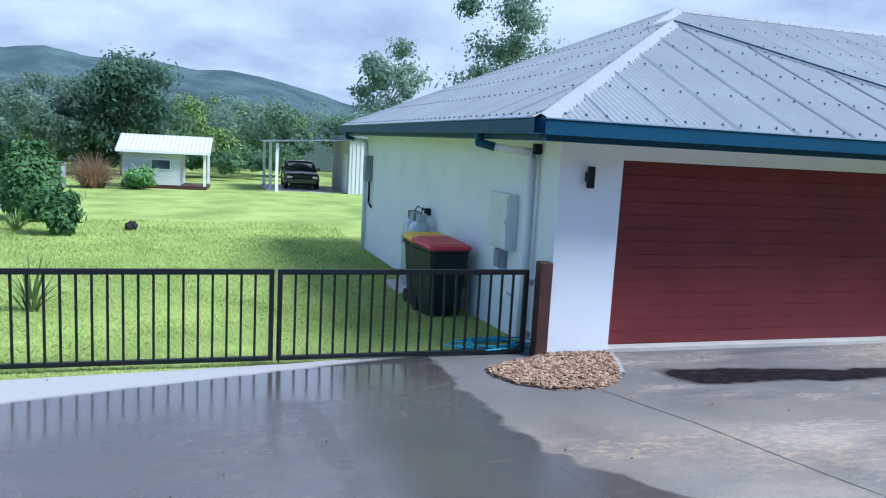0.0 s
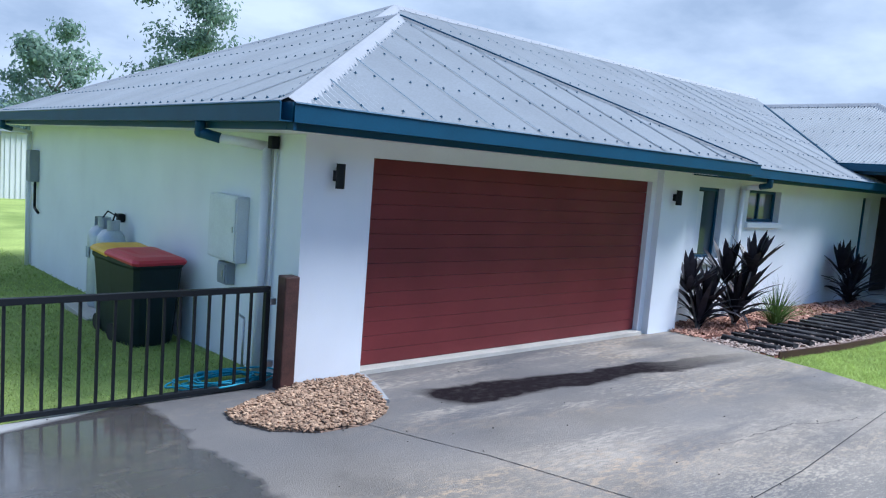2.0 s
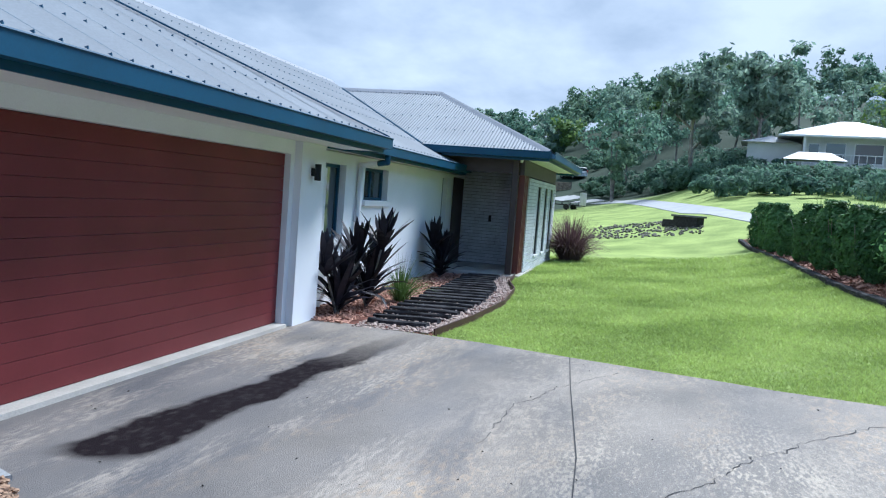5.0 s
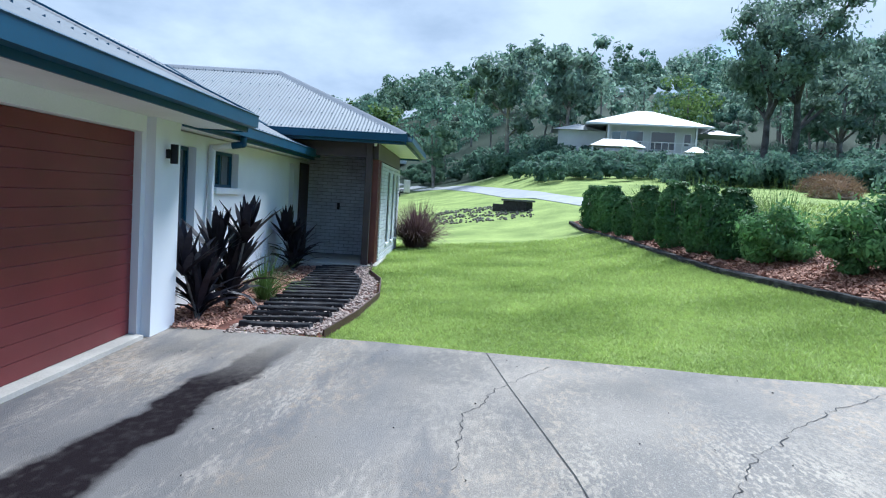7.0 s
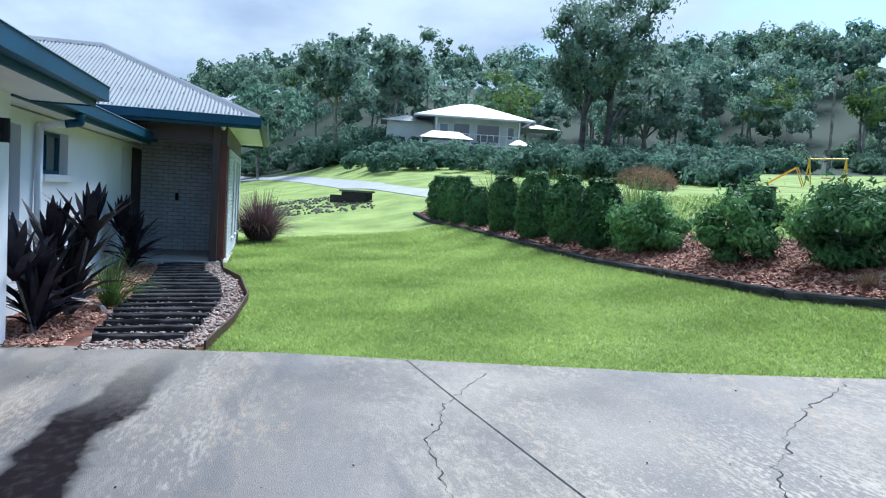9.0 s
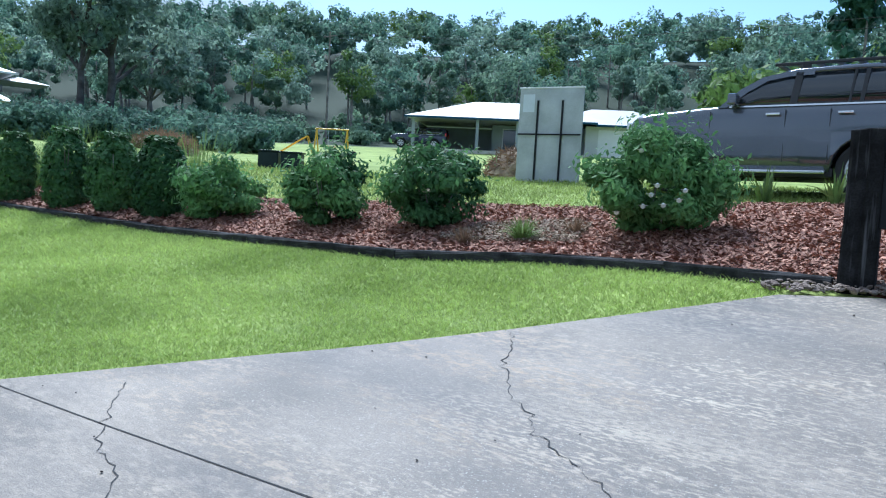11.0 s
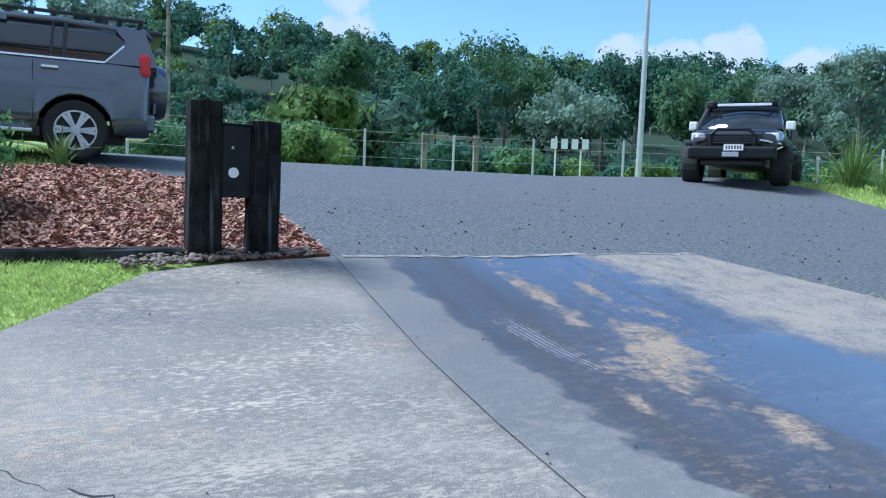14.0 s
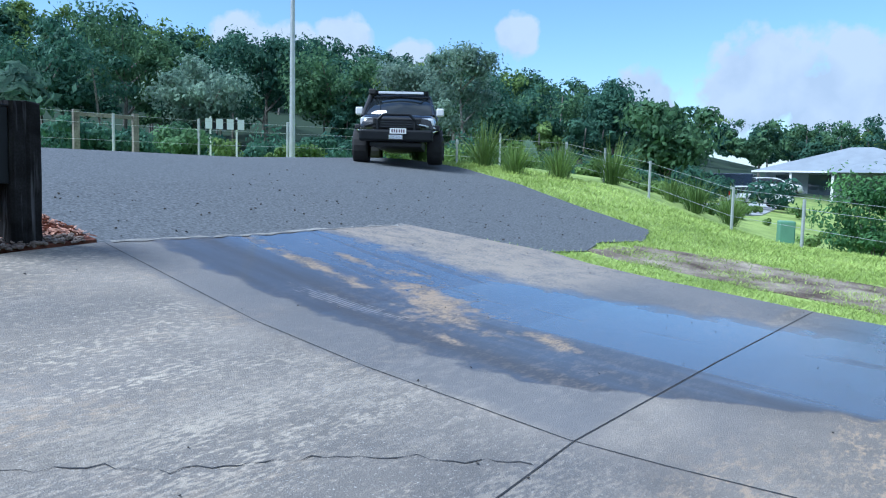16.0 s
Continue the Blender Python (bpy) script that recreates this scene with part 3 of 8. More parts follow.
    l.new(mth("SUBTRACT", 0.4, mth("MULTIPLY", run, 0.34)), b.inputs["Specular IOR Level"])
    still = mth("MULTIPLY", mth("ADD", mth("SUBTRACT", y, mth("MULTIPLY", mth("ADD", x, 1.7), 0.31)), mth("ADD", 1.15, mth("MULTIPLY", rag, 1.6))), 1.6, True)
    dull = mth("MULTIPLY", mth("SUBTRACT", 1.0, still), mth("MULTIPLY", mth("ADD", y, 4.2), 0.8, True))
    l.new(mth("ADD", mth("ADD", mth("MULTIPLY", noise_at(1.6, 6.0), 0.2), -0.03), mth("MULTIPLY", dull, mth("ADD", mth("MULTIPLY", noise_at(2.6, 6.0, (0.5, 1.6, 1)), 0.36), 0.0))), b.inputs["Coat Roughness"])
    l.new(mth("MULTIPLY", mth("MULTIPLY", wet, film), mth("SUBTRACT", 1.0, mth("MULTIPLY", dull, 0.2)), True), b.inputs["Coat Weight"])
    ripple = n.new("ShaderNodeBump")
    ripple.inputs["Strength"].default_value, ripple.inputs["Distance"].default_value = 0.12, 0.004
    l.new(noise_at(26.0, 4.0, (0.6, 1.4, 1)), ripple.inputs["Height"])
    l.new(ripple.outputs[0], b.inputs["Coat Normal"])
    bp = [q for q in n if q.type == "BUMP"][0]
    l.new(mth("SUBTRACT", 0.55, mth("MULTIPLY", wet, 0.52)), bp.inputs["Strength"])
    return m


M_DRIVE = drive_material()
draped("driveway", DRIVE, 0.035, M_DRIVE, "grey concrete driveway with wet patches and hairline cracks", "driveway")
draped("road", ROAD, 0.02, M_ASPHALT, "grey asphalt road apron above the driveway", "road", 0.5)
draped("garden_bed_entry", BED_FRONT, 0.02, M_MULCH, "garden bed of bark and pebbles along the entry path", "garden bed")
draped("garden_bed_mulch", BED_BACK, 0.05, M_MULCH, "red-brown bark mulch bed beside the road", "garden bed")

# ---- the house ----
EAVE, RIDGE, PITCH = 2.52, 4.88, 0.465
house = thing("house", "white rendered house with grey ribbed steel hip roof", "house")


def wall_with_holes(x0, x1, z0, z1, y0, y1, holes):
    """A wall along x from y0 to y1 deep, with openings (xa, xb, za, zb) cut right through."""
    bm = bmesh.new()
    xs = sorted({x0, x1, *[h[0] for h in holes], *[h[1] for h in holes]})
    for a, b in zip(xs, xs[1:]):
        mid = (a + b) / 2
        cuts = sorted((h[2], h[3]) for h in holes if h[0] < mid < h[1])
        z = z0
        for c, d in cuts:
            if c > z + 1e-4:
                box(bm, a, b, y0, y1, z, c)
            z = d
        if z < z1 - 1e-4:
            box(bm, a, b, y0, y1, z, z1)
    bmesh.ops.remove_doubles(bm, verts=bm.verts, dist=1e-4)
    return bm


WT = EAVE - 0.2
part("wall", bx(0.2, 0.44, 0.0, 10.7, -0.6, WT), M_WHITE, house, "white rendered side wall")
part("wall", bx(0.44, 0.955, 0.0, 0.3, -0.3, WT), M_WHITE, house, "white rendered garage pier", )
part("jamb", bx(5.79, 5.899, 0.1, 0.3, -0.3, WT), M_WHITE, house)
part("wall", bx(5.9, 6.6, 0.0, 0.3, -0.3, WT), M_WHITE, house, "white rendered garage pier")
part("wall", bx(0.956, 5.789, 0.06, 0.3, 2.15, WT), M_WHITE, house, "white rendered lintel")
part("wall", bx(6.36, 6.6, 0.301, 0.449, -0.3, WT), M_WHITE, house)
WIN1, WIN2, SLOT1, SLOT2 = (7.62, 8.42, 0.98, 2.14), (9.25, 10.45, 1.6, 2.16), (14.3, 14.75, 0.15, 2.2), (15.3, 15.65, 0.15, 2.2)
part("wall", wall_with_holes(6.36, 16.4, -0.3, WT, 0.45, 0.69, [WIN1, WIN2, SLOT1, SLOT2]), M_WHITE, house, "white rendered front wall")
part("wall", bx(0.441, 20.3, 10.45, 10.7, -0.6, WT), M_WHITE, house)
part("wall", bx(20.301, 20.5, -1.29, 10.7, -0.6, 2.7), M_WHITE, house)
part("floor_slab", bx(0.956, 5.789, 0.02, 0.5, -0.3, 0.028), M_CONC, house, "pale concrete threshold")
part("interior_floor", bx(0.45, 20.2, 0.75, 10.4, -0.3, 0.01), M_CONC, house)


def window(hole, name="window", bars=(), yf=0.5, sill=True, glass_y=0.6):
    xa, xb, za, zb = hole
    w = part(name, bx(xa, xa + 0.05, yf + 0.06, yf + 0.13, za, zb), M_GUTTER, house, "dark aluminium window frame")
    bm = bmesh.new()
    box(bm, xb - 0.05, xb, yf + 0.06, yf + 0.13, za, zb)
    box(bm, xa + 0.05, xb - 0.05, yf + 0.06, yf + 0.13, zb - 0.05, zb)
    box(bm, xa + 0.05, xb - 0.05, yf + 0.06, yf + 0.13, za, za + 0.05)
    for c in bars:
        box(bm, xa + (xb - xa) * c - 0.025, xa + (xb - xa) * c + 0.025, yf + 0.065, yf + 0.125, za + 0.05, zb - 0.05)
    part("frame", bm, M_GUTTER, w)
    part("pane", bx(xa + 0.05, xb - 0.05, yf + 0.09, yf + 0.1, za + 0.05, zb - 0.05), M_GLASS, w, "dark reflecting glass")
    if sill:
        part("sill", bx(xa - 0.04, xb + 0.04, 0.4, yf + 0.06, za - 0.1, za - 0.002, 0.01), M_WHITE, w)
    return w


win1 = window(WIN1)
part("blind", bx(7.7, 7.98, 0.578, 0.586, 1.05, 2.07), M_TRIM, win1, "pale drawn blind")
window(WIN2, bars=(0.5,))
window(SLOT1, sill=False)
window(SLOT2, sill=False)

# garage door: sections of narrow boards with a groove between
door = part("garage_door", bx(0.956, 5.789, 0.215, 0.235, 0.029, 2.15), M_DOOR, house, "closed red-brown sectional garage door")
N_BOARD = 14
for i in range(N_BOARD):
    h = (2.147 - 0.03) / N_BOARD
    z = 0.03 + i * h
    part("board", bx(0.957, 5.788, 0.18, 0.214, z + 0.0015, z + h - 0.0015, 0.004), M_DOOR, door)
part("seal", bx(1.002, 5.788, 0.19, 0.23, 0.0285, 0.034), M_BLACK, door, "black rubber seal")


# corrugated roof planes
def roof_plane(name, corners, along, material=M_ROOF, pitch=0.076, depth=0.017, label="", laps=True):
    """A corrugated sheet over a flat outline; the ribs run up the slope, 'along' is the level direction."""
    P = [Vector(c) for c in corners]
    nrm = Vector((0, 0, 0))
    for i in range(1, len(P) - 1):
        nrm += (P[i] - P[0]).cross(P[i + 1] - P[0])
    nrm.normalize()
    if nrm.z < 0:
        nrm = -nrm
    u = Vector(along).normalized()
    v = nrm.cross(u)
    if v.z < 0:
        u, v = -u, -v
    uv = [((p - P[0]).dot(u), (p - P[0]).dot(v)) for p in P]
    us = [a for a, _ in uv]
    bm = bmesh.new()
    steps = int((max(us) - min(us)) / (pitch / 2)) + 1

    def span(s):
        vs = []
        for (a, b), (c, d) in zip(uv, uv[1:] + uv[:1]):
            if abs(c - a) > 1e-9 and min(a, c) - 1e-6 <= s <= max(a, c) + 1e-6:
                vs.append(b + (d - b) * (s - a) / (c - a))
        return (min(vs), max(vs)) if vs else (0, 0)

    prev = None
    for i in range(steps + 1):
        s = min(us) + (max(us) - min(us)) * i / steps
        lo, hi = span(s)
        off = nrm * (depth / 2 if i % 2 else -depth / 2)
        pair = [bm.verts.new(P[0] + u * s + v * t + off) for t in (lo, hi)]
        if prev:
            try:
                bm.faces.new((prev[0], pair[0], pair[1], prev[1]))
            except ValueError:
                pass
        prev = pair
    # screws in rows along the battens, and a lapped joint every ten ribs
    rows = int(max(b for _, b in uv) / 0.9) + 1
    for j in range(rows):
        t = 0.12 + j * 0.9
        s, k = min(us) + pitch, 0
        while s < max(us):
            lo, hi = span(s)
            if lo + 0.05 < t < hi - 0.05:
                c = P[0] + u * s + v * t + nrm * (depth / 2)
                r = 0.021
                q = [bm.verts.new(c + (u * math.cos(a) + v * math.sin(a)) * r) for a in (0, 2.09, 4.19)]
                top = bm.verts.new(c + nrm * 0.022)
                for a in range(3):
                    bm.faces.new((q[a], q[(a + 1) % 3], top)).material_index = 1
            s += pitch * 3
    s = min(us) + 0.76
    while s < max(us) and laps:
        lo, hi = span(s)
        if hi - lo > 0.3:
            c = [P[0] + u * (s + d) + v * t + nrm * (depth / 2 + 0.006) for d, t in ((-0.007, lo), (0.007, lo), (0.007, hi), (-0.007, hi))]
            poly(bm, c).material_index = 1
        s += 0.762
    ob = part(name, bm, material, house, label)
    ob.data.materials.append(M_GUTTER)
    return ob


def ridge_cap(p, q, w=0.17, lift=0.03):
    """Folded flashing over a ridge or hip."""
    p, q = Vector(p), Vector(q)
    d = (q - p).normalized()
    side = d.cross(Vector((0, 0, 1))).normalized()
    bm = bmesh.new()
    drop = Vector((0, 0, -0.07))
    prof = [side * -w + drop, side * -w * 0.25 + Vector((0, 0, lift - 0.01)), Vector((0, 0, lift + 0.012)), side * w * 0.25 + Vector((0, 0, lift - 0.01)), side * w + drop]
    a = [bm.verts.new(p + o) for o in prof]
    b = [bm.verts.new(q + o) for o in prof]
    for i in range(4):
        bm.faces.new((a[i], a[i + 1], b[i + 1], b[i]))
    n = int((q - p).length / 0.25)
    for i in range(n):
        c = p + (q - p) * (i + 0.5) / n
        for sgn in (-1, 1):
            k = c + side * w * 0.85 * sgn + drop * 0.85 + Vector((0, 0, 0.012))
            v = [bm.verts.new(k + o) for o in (d * 0.014, side * 0.014, d * -0.014, side * -0.014)]
            t = bm.verts.new(k + Vector((0, 0, 0.018)))
            for j in range(4):
                bm.faces.new((v[j], v[(j + 1) % 4], t)).material_index = 1
    ob = part("ridge_cap", bm, M_FLASH, house)
    ob.data.materials.append(M_GUTTER)
    return ob


XL, YG, YM, YB, XGR = -0.33, -0.6, 0.0, 11.2, 7.21
AP = (XL + (RIDGE - EAVE) / PITCH, YM + (RIDGE - EAVE) / PITCH, RIDGE)
g_half = (XGR - XL) / 2
GA = (XL + g_half, YG + g_half, EAVE + g_half * PITCH)
GB = (GA[0], YM + g_half, GA[2])
WX0, WX1, WY, WE = 13.58, 20.7, -2.11, 2.9
wh = (WX1 - WX0) / 2
WA = (WX0 + wh, WY + wh, WE + wh * PITCH)
roof_plane("roof", [(XL, YG, EAVE), GA, GB, AP, (XL, YB, EAVE)], (0, 1, 0), label="grey ribbed steel roof")
roof_plane("roof", [(XL, YG, EAVE), (XGR, YG, EAVE), GA], (1, 0, 0))
roof_plane("roof", [(XGR, YG, EAVE), (XGR, YM, EAVE), GB, GA], (0, 1, 0))
RX1 = 17.9
roof_plane("roof", [(XGR, YM, EAVE), (14.4, YM, EAVE), (RX1, AP[1], RIDGE), AP, GB], (1, 0, 0))
roof_plane("roof", [(XL, YB, EAVE), (WX1, YB, EAVE), (RX1, AP[1], RIDGE), AP], (1, 0, 0))
ridge_cap((XL, YG, EAVE), GA)
ridge_cap((XGR, YG, EAVE), GA, 0.06)
part("hip_joint", tb((XGR, YG - 0.06, EAVE + 0.02), (GA[0], GA[1] - 0.06, GA[2] + 0.02), 0.012, None, 6), M_GUTTER, house)
ridge_cap(GA, GB)
ridge_cap(GB, AP)
ridge_cap(AP, (RX1, AP[1], RIDGE))
ridge_cap((XL, YB, EAVE), AP)
WB = (WA[0], 7.0, WA[2])
roof_plane("roof", [(WX0, WY, WE), WA, WB, (WX0, 3.2, WE)], (0, 1, 0), laps=False)
roof_plane("roof", [(WX0, WY, WE), (WX1, WY, WE), WA], (1, 0, 0))
roof_plane("roof", [(WX1, WY, WE), WA, WB, (WX1, 7.0, WE)], (0, 1, 0))
ridge_cap((WX0, WY, WE), WA)
ridge_cap((WX1, WY, WE), WA)
ridge_cap(WA, WB)
part("valley", tb((WX0 + 0.02, (WE - EAVE) / PITCH, WE + 0.015), (WA[0], (WA[2] - EAVE) / PITCH, WA[2] + 0.015), 0.03, None, 6), M_GUTTER, house, "dark valley gutter")


def gutter(p, q, out, h=0.155, w=0.12, fascia=0.215):
    """A quad gutter with a fascia board behind it; out: the level way out from the house."""
    p, q, out = Vector(p), Vector(q), Vector(out)
    bm = bmesh.new()
    prof = [(0, -0.0), (0, -h), (w, -h), (w, -0.02), (w + 0.012, -0.008), (w, 0.004), (w - 0.012, -0.01), (w - 0.012, -h + 0.01), (0.01, -h + 0.01), (0.01, 0)]
    a = [bm.verts.new(p + out * x + Vector((0, 0, z))) for x, z in prof]
    b = [bm.verts.new(q + out * x + Vector((0, 0, z))) for x, z in prof]
    k = len(prof)
    for i in range(k):
        bm.faces.new((a[i], a[(i + 1) % k], b[(i + 1) % k], b[i]))
    bm.faces.new(a)
    bm.faces.new(b)
    bmesh.ops.recalc_face_normals(bm, faces=bm.faces)
    g = part("gutter", bm, M_GUTTER, house, "dark blue-grey steel gutter")
    bm = bmesh.new()
    c = [p - out * 0.004, q - out * 0.004, q - out * 0.03, p - out * 0.03]
    top, low = [bm.verts.new(v + Vector((0, 0, -0.03))) for v in c], [bm.verts.new(v + Vector((0, 0, -fascia))) for v in c]
    bm.faces.new(top)
    bm.faces.new(low)
    for i in range(4):
        bm.faces.new((top[i], top[(i + 1) % 4], low[(i + 1) % 4], low[i]))
    bmesh.ops.recalc_face_normals(bm, faces=bm.faces)
    part("fascia", bm, M_GUTTER, house)


gutter((XL, YG - 0.1, EAVE), (XL, YB, EAVE), (-1, 0, 0))
gutter((XL, YG, EAVE), (XGR, YG, EAVE), (0, -1, 0))
gutter((XGR, YG, EAVE), (XGR, YM, EAVE), (1, 0, 0))
gutter((6.7, YM, EAVE - 0.005), (14.75, YM, EAVE - 0.005), (0, -1, 0))
gutter((WX0, WY, WE), (WX0, 1.6, WE), (-1, 0, 0))
gutter((WX0 - 0.1, WY, WE), (WX1, WY, WE), (0, -1, 0))
gutter((WX1, WY, WE), (WX1, YB, WE), (1, 0, 0))
gutter((XL, YB, EAVE), (WX1, YB, EAVE), (0, 1, 0))
SOF = EAVE - 0.2
part("soffit", bx(XL + 0.03, 0.199, YG + 0.03, YB, SOF - 0.012, SOF - 0.002), M_TRIM, house, "white eave lining")
part("soffit", bx(0.2, XGR - 0.03, YG + 0.03, 0.44, WT + 0.002, WT + 0.012), M_TRIM, house)
part("soffit", bx(6.9, 14.7, 0.03, 0.44, WT + 0.014, WT + 0.022), M_TRIM, house)
part("ceiling", bx(0.45, 20.2, 0.46, 10.6, WT + 0.03, WT + 0.05), M_TRIM, house)

# ---- entry wing: brick screen, slats, post and dark cladding ----
SY0, SY1, SX0, SX1, STOP = -1.5, -1.3, 14.98, 20.4, 2.38
SLOTS = [(16.55, 17.15), (17.95, 18.5), (19.2, 19.75)]
M_CLAD = mat("dark_brown_cladding", (0.045, 0.03, 0.032), 0.55, 0.15, 3, 50, 0.2)
M_SLAT = mat("red_brown_slat", (0.15, 0.04, 0.034), 0.5, 0.15, 4, 60, 0.2)
core = bmesh.new()
edges_x = [SX0 + 0.02] + [v for s in SLOTS for v in s] + [SX1 - 0.02]
for a, b in zip(edges_x[::2], edges_x[1::2]):
    box(core, a, b, SY0 + 0.025, SY1, 0.0, STOP - 0.02)
for a, b in SLOTS:
    box(core, a + 0.001, b - 0.001, SY0 + 0.025, SY1, 0.0, 0.42)
    box(core, a + 0.001, b - 0.001, SY0 + 0.025, SY1, 2.2, STOP - 0.02)
screen = part("brick_screen", core, M_MORTAR, house, "grey painted brick screen wall with three slots")
for a, b in SLOTS:
    part("slot_pane", bx(a, b, SY1 - 0.05, SY1 - 0.04, 0.43, 2.19), M_GLASS, screen, "dark slot window")
    for e in (a - 0.11, b + 0.0):
        part("reveal", bx(e, e + 0.11, SY0 - 0.006, SY0 + 0.06, 0.425, 2.2), M_BRICK, screen)
    part("slot_sill", bx(a - 0.03, b + 0.03, SY0 - 0.04, SY0 + 0.06, 0.36, 0.42, 0.008), M_TRIM, screen, "white sill")
entry_wall = part("entry_wall", bx(16.425, 16.6, -1.29, 0.44, 0.0, 2.7), M_MORTAR, house, "grey painted brick entry wall")
brick_mesh = bpy.data.meshes.new("brick")
bb = bx(-0.112, 0.112, -0.03, 0.03, -0.036, 0.036, 0.005)
bb.to_mesh(brick_mesh)
bb.free()
brick_mesh.materials.append(M_BRICK)
half_mesh = bpy.data.meshes.new("brick")
bb = bx(-0.054, 0.054, -0.03, 0.03, -0.036, 0.036, 0.005)
bb.to_mesh(half_mesh)
bb.free()
half_mesh.materials.append(M_BRICK)


def brick_face(parent, origin, along, length, z1, clear, limit, rot):
    """Courses of bricks on a face; bricks past the limit are joined into one part."""
    o, d, n_made, rest = Vector(origin), Vector(along), 0, bmesh.new()
    k = 0
    z = origin[2] + 0.043
    while z + 0.036 < z1:
        s = 0.0 if k % 2 == 0 else -0.12
        while s < length - 0.02:
            a, b = max(s, 0.0), min(s + 0.224, length)
            w = b - a
            mid = (a + b) / 2
            if w > 0.09 and not clear(mid, z):
                p = o + d * mid
                if n_made < limit:
                    ob = new("brick", brick_mesh if w > 0.2 else half_mesh)
                    ob.parent = parent
                    ob.matrix_basis = pose(p.x, p.y, z, 0, 0, rot)
                    n_made += 1
                else:
                    hw = min(w, 0.224) / 2
                    m = Matrix.Translation((p.x, p.y, z)) @ Matrix.Rotation(radians(rot), 4, "Z") @ Matrix.Diagonal((hw * 2, 0.06, 0.072, 1))
                    bmesh.ops.create_cube(rest, size=1.0, matrix=m)
            s += 0.236
        z += 0.084
        k += 1
    if len(rest.verts):
        tagged(part("bricks_far", rest, M_BRICK, parent), kind="stuff")
    else:
        rest.free()


def slot_clear(s, z):
    x = SX0 + s
    return any(a - 0.1 < x < b + 0.1 for a, b in SLOTS) and 0.4 < z < 2.22


def build_bricks():
    brick_face(screen, (SX0, SY0 + 0.028, 0.0), (1, 0, 0), SX1 - SX0, STOP, slot_clear, 300, 0)
    brick_face(screen, (SX0 + 0.02, SY1, 0.0), (0, -1, 0), 0.2, STOP, lambda s, z: False, 60, 90)
    brick_face(entry_wall, (16.42, 0.44, 0.1), (0, -1, 0), 1.72, 2.66, lambda s, z: False, 300, 90)


part("cladding", bx(14.2, SX1, SY0 + 0.02, SY1, STOP + 0.002, 2.74), M_CLAD, house, "dark brown cladding over the screen")
part("cladding", bx(14.2, 14.3, SY1 + 0.002, 0.44, 2.4, 2.74), M_CLAD, house)
part("post", bx(14.1, 14.24, -1.36, -1.22, 0.08, 2.74, 0.006), M_CLAD, house, "dark square entry post")
for i in range(4):
    part("slat", bx(14.36 + i * 0.17, 14.42 + i * 0.17, SY0 + 0.02, SY0 + 0.16, 0.1, STOP), M_SLAT, house, "red-brown timber slat")
part("entry_floor", bx(14.05, 16.42, -1.56, 0.445, -0.2, 0.09, 0.01), M_CONC, house, "pale concrete entry slab")
part("wall", bx(16.601, 20.3, -1.0, -0.8, -0.3, 2.74), M_WHITE, house)
part("wall", bx(16.401, 16.6, 0.441, 10.4, -0.3, 2.7), M_WHITE, house)
part("soffit", bx(13.61, 20.67, -2.08, 1.2, 2.742, 2.752), M_TRIM, house, "white eave lining")
part("entry_ceiling", bx(14.25, 16.4, -1.28, 0.44, 2.72, 2.74), M_CLAD, house)
part("door_bell", bx(16.365, 16.39, -0.36, -0.29, 1.2, 1.36, 0.005), M_BLACK, house)
part("front_door", bx(15.3, 16.3, 0.42, 0.445, 0.1, 2.25), M_CLAD, house)
part("camera_dome", tb((14.17, -1.4, 2.74), (14.17, -1.4, 2.66), 0.05, 0.03, 12), M_TRIM, house)


# wall fixtures
def wall_lamp(x, z0=1.84, z1=2.07):
    t = thing("wall_lamp", "black cylindrical up-down lamp on white wall", "wall lamp", "garage wall lamps", (x, 0, 0))
    part("bracket", bx(-0.03, 0.03, -0.05, -0.001, (z0 + z1) / 2 - 0.05, (z0 + z1) / 2 + 0.05, 0.004), M_BLACK, t)
    part("body", tb((0, -0.085, z0), (0, -0.085, z1), 0.042, None, 20), M_BLACK, t)
    part("lens", tb((0, -0.085, z0 - 0.003), (0, -0.085, z0 - 0.0005), 0.034, None, 16), M_LAMPGLASS, t)


M_LAMPGLASS = glass_mat("frosted_lens", (0.6, 0.6, 0.58), 0.4)
wall_lamp(0.53)
wall_lamp(6.2, 1.85, 2.06)


def pipe_run(name, label, pts, r, material, parent=None, cat="pipe"):
    bm = bmesh.new()
    for a, b in zip(pts, pts[1:]):
        tube(bm, a, b, r, None, 12)
    for p in pts[1:-1]:
        bmesh.ops.create_uvsphere(bm, u_segments=12, v_segments=8, radius=r * 1.04, matrix=Matrix.Translation(p))
    ob = part(name, bm, material, parent or house, label, True)
    return ob


for y0, y1 in ((0.95, 0.62), (10.1, 10.5)):
    pipe_run("rain_head", "dark gutter outlet", [(XL - 0.06, y0, EAVE - 0.13), (XL - 0.06, y0, EAVE - 0.26), (XL + 0.1, y0 + (y1 - y0) * 0.3, EAVE - 0.3)], 0.05, M_GUTTER)
    pipe_run("downpipe", "white round downpipe", [(XL + 0.1, y0 + (y1 - y0) * 0.3, EAVE - 0.3), (0.14, y1, EAVE - 0.34), (0.14, y1, -0.45 if y1 > 5 else -0.1)], 0.045, M_TRIM)
pipe_run("rain_head", "dark gutter outlet", [(8.9, YM - 0.06, EAVE - 0.13), (8.9, YM - 0.06, EAVE - 0.27), (8.9, 0.1, EAVE - 0.3)], 0.05, M_GUTTER)
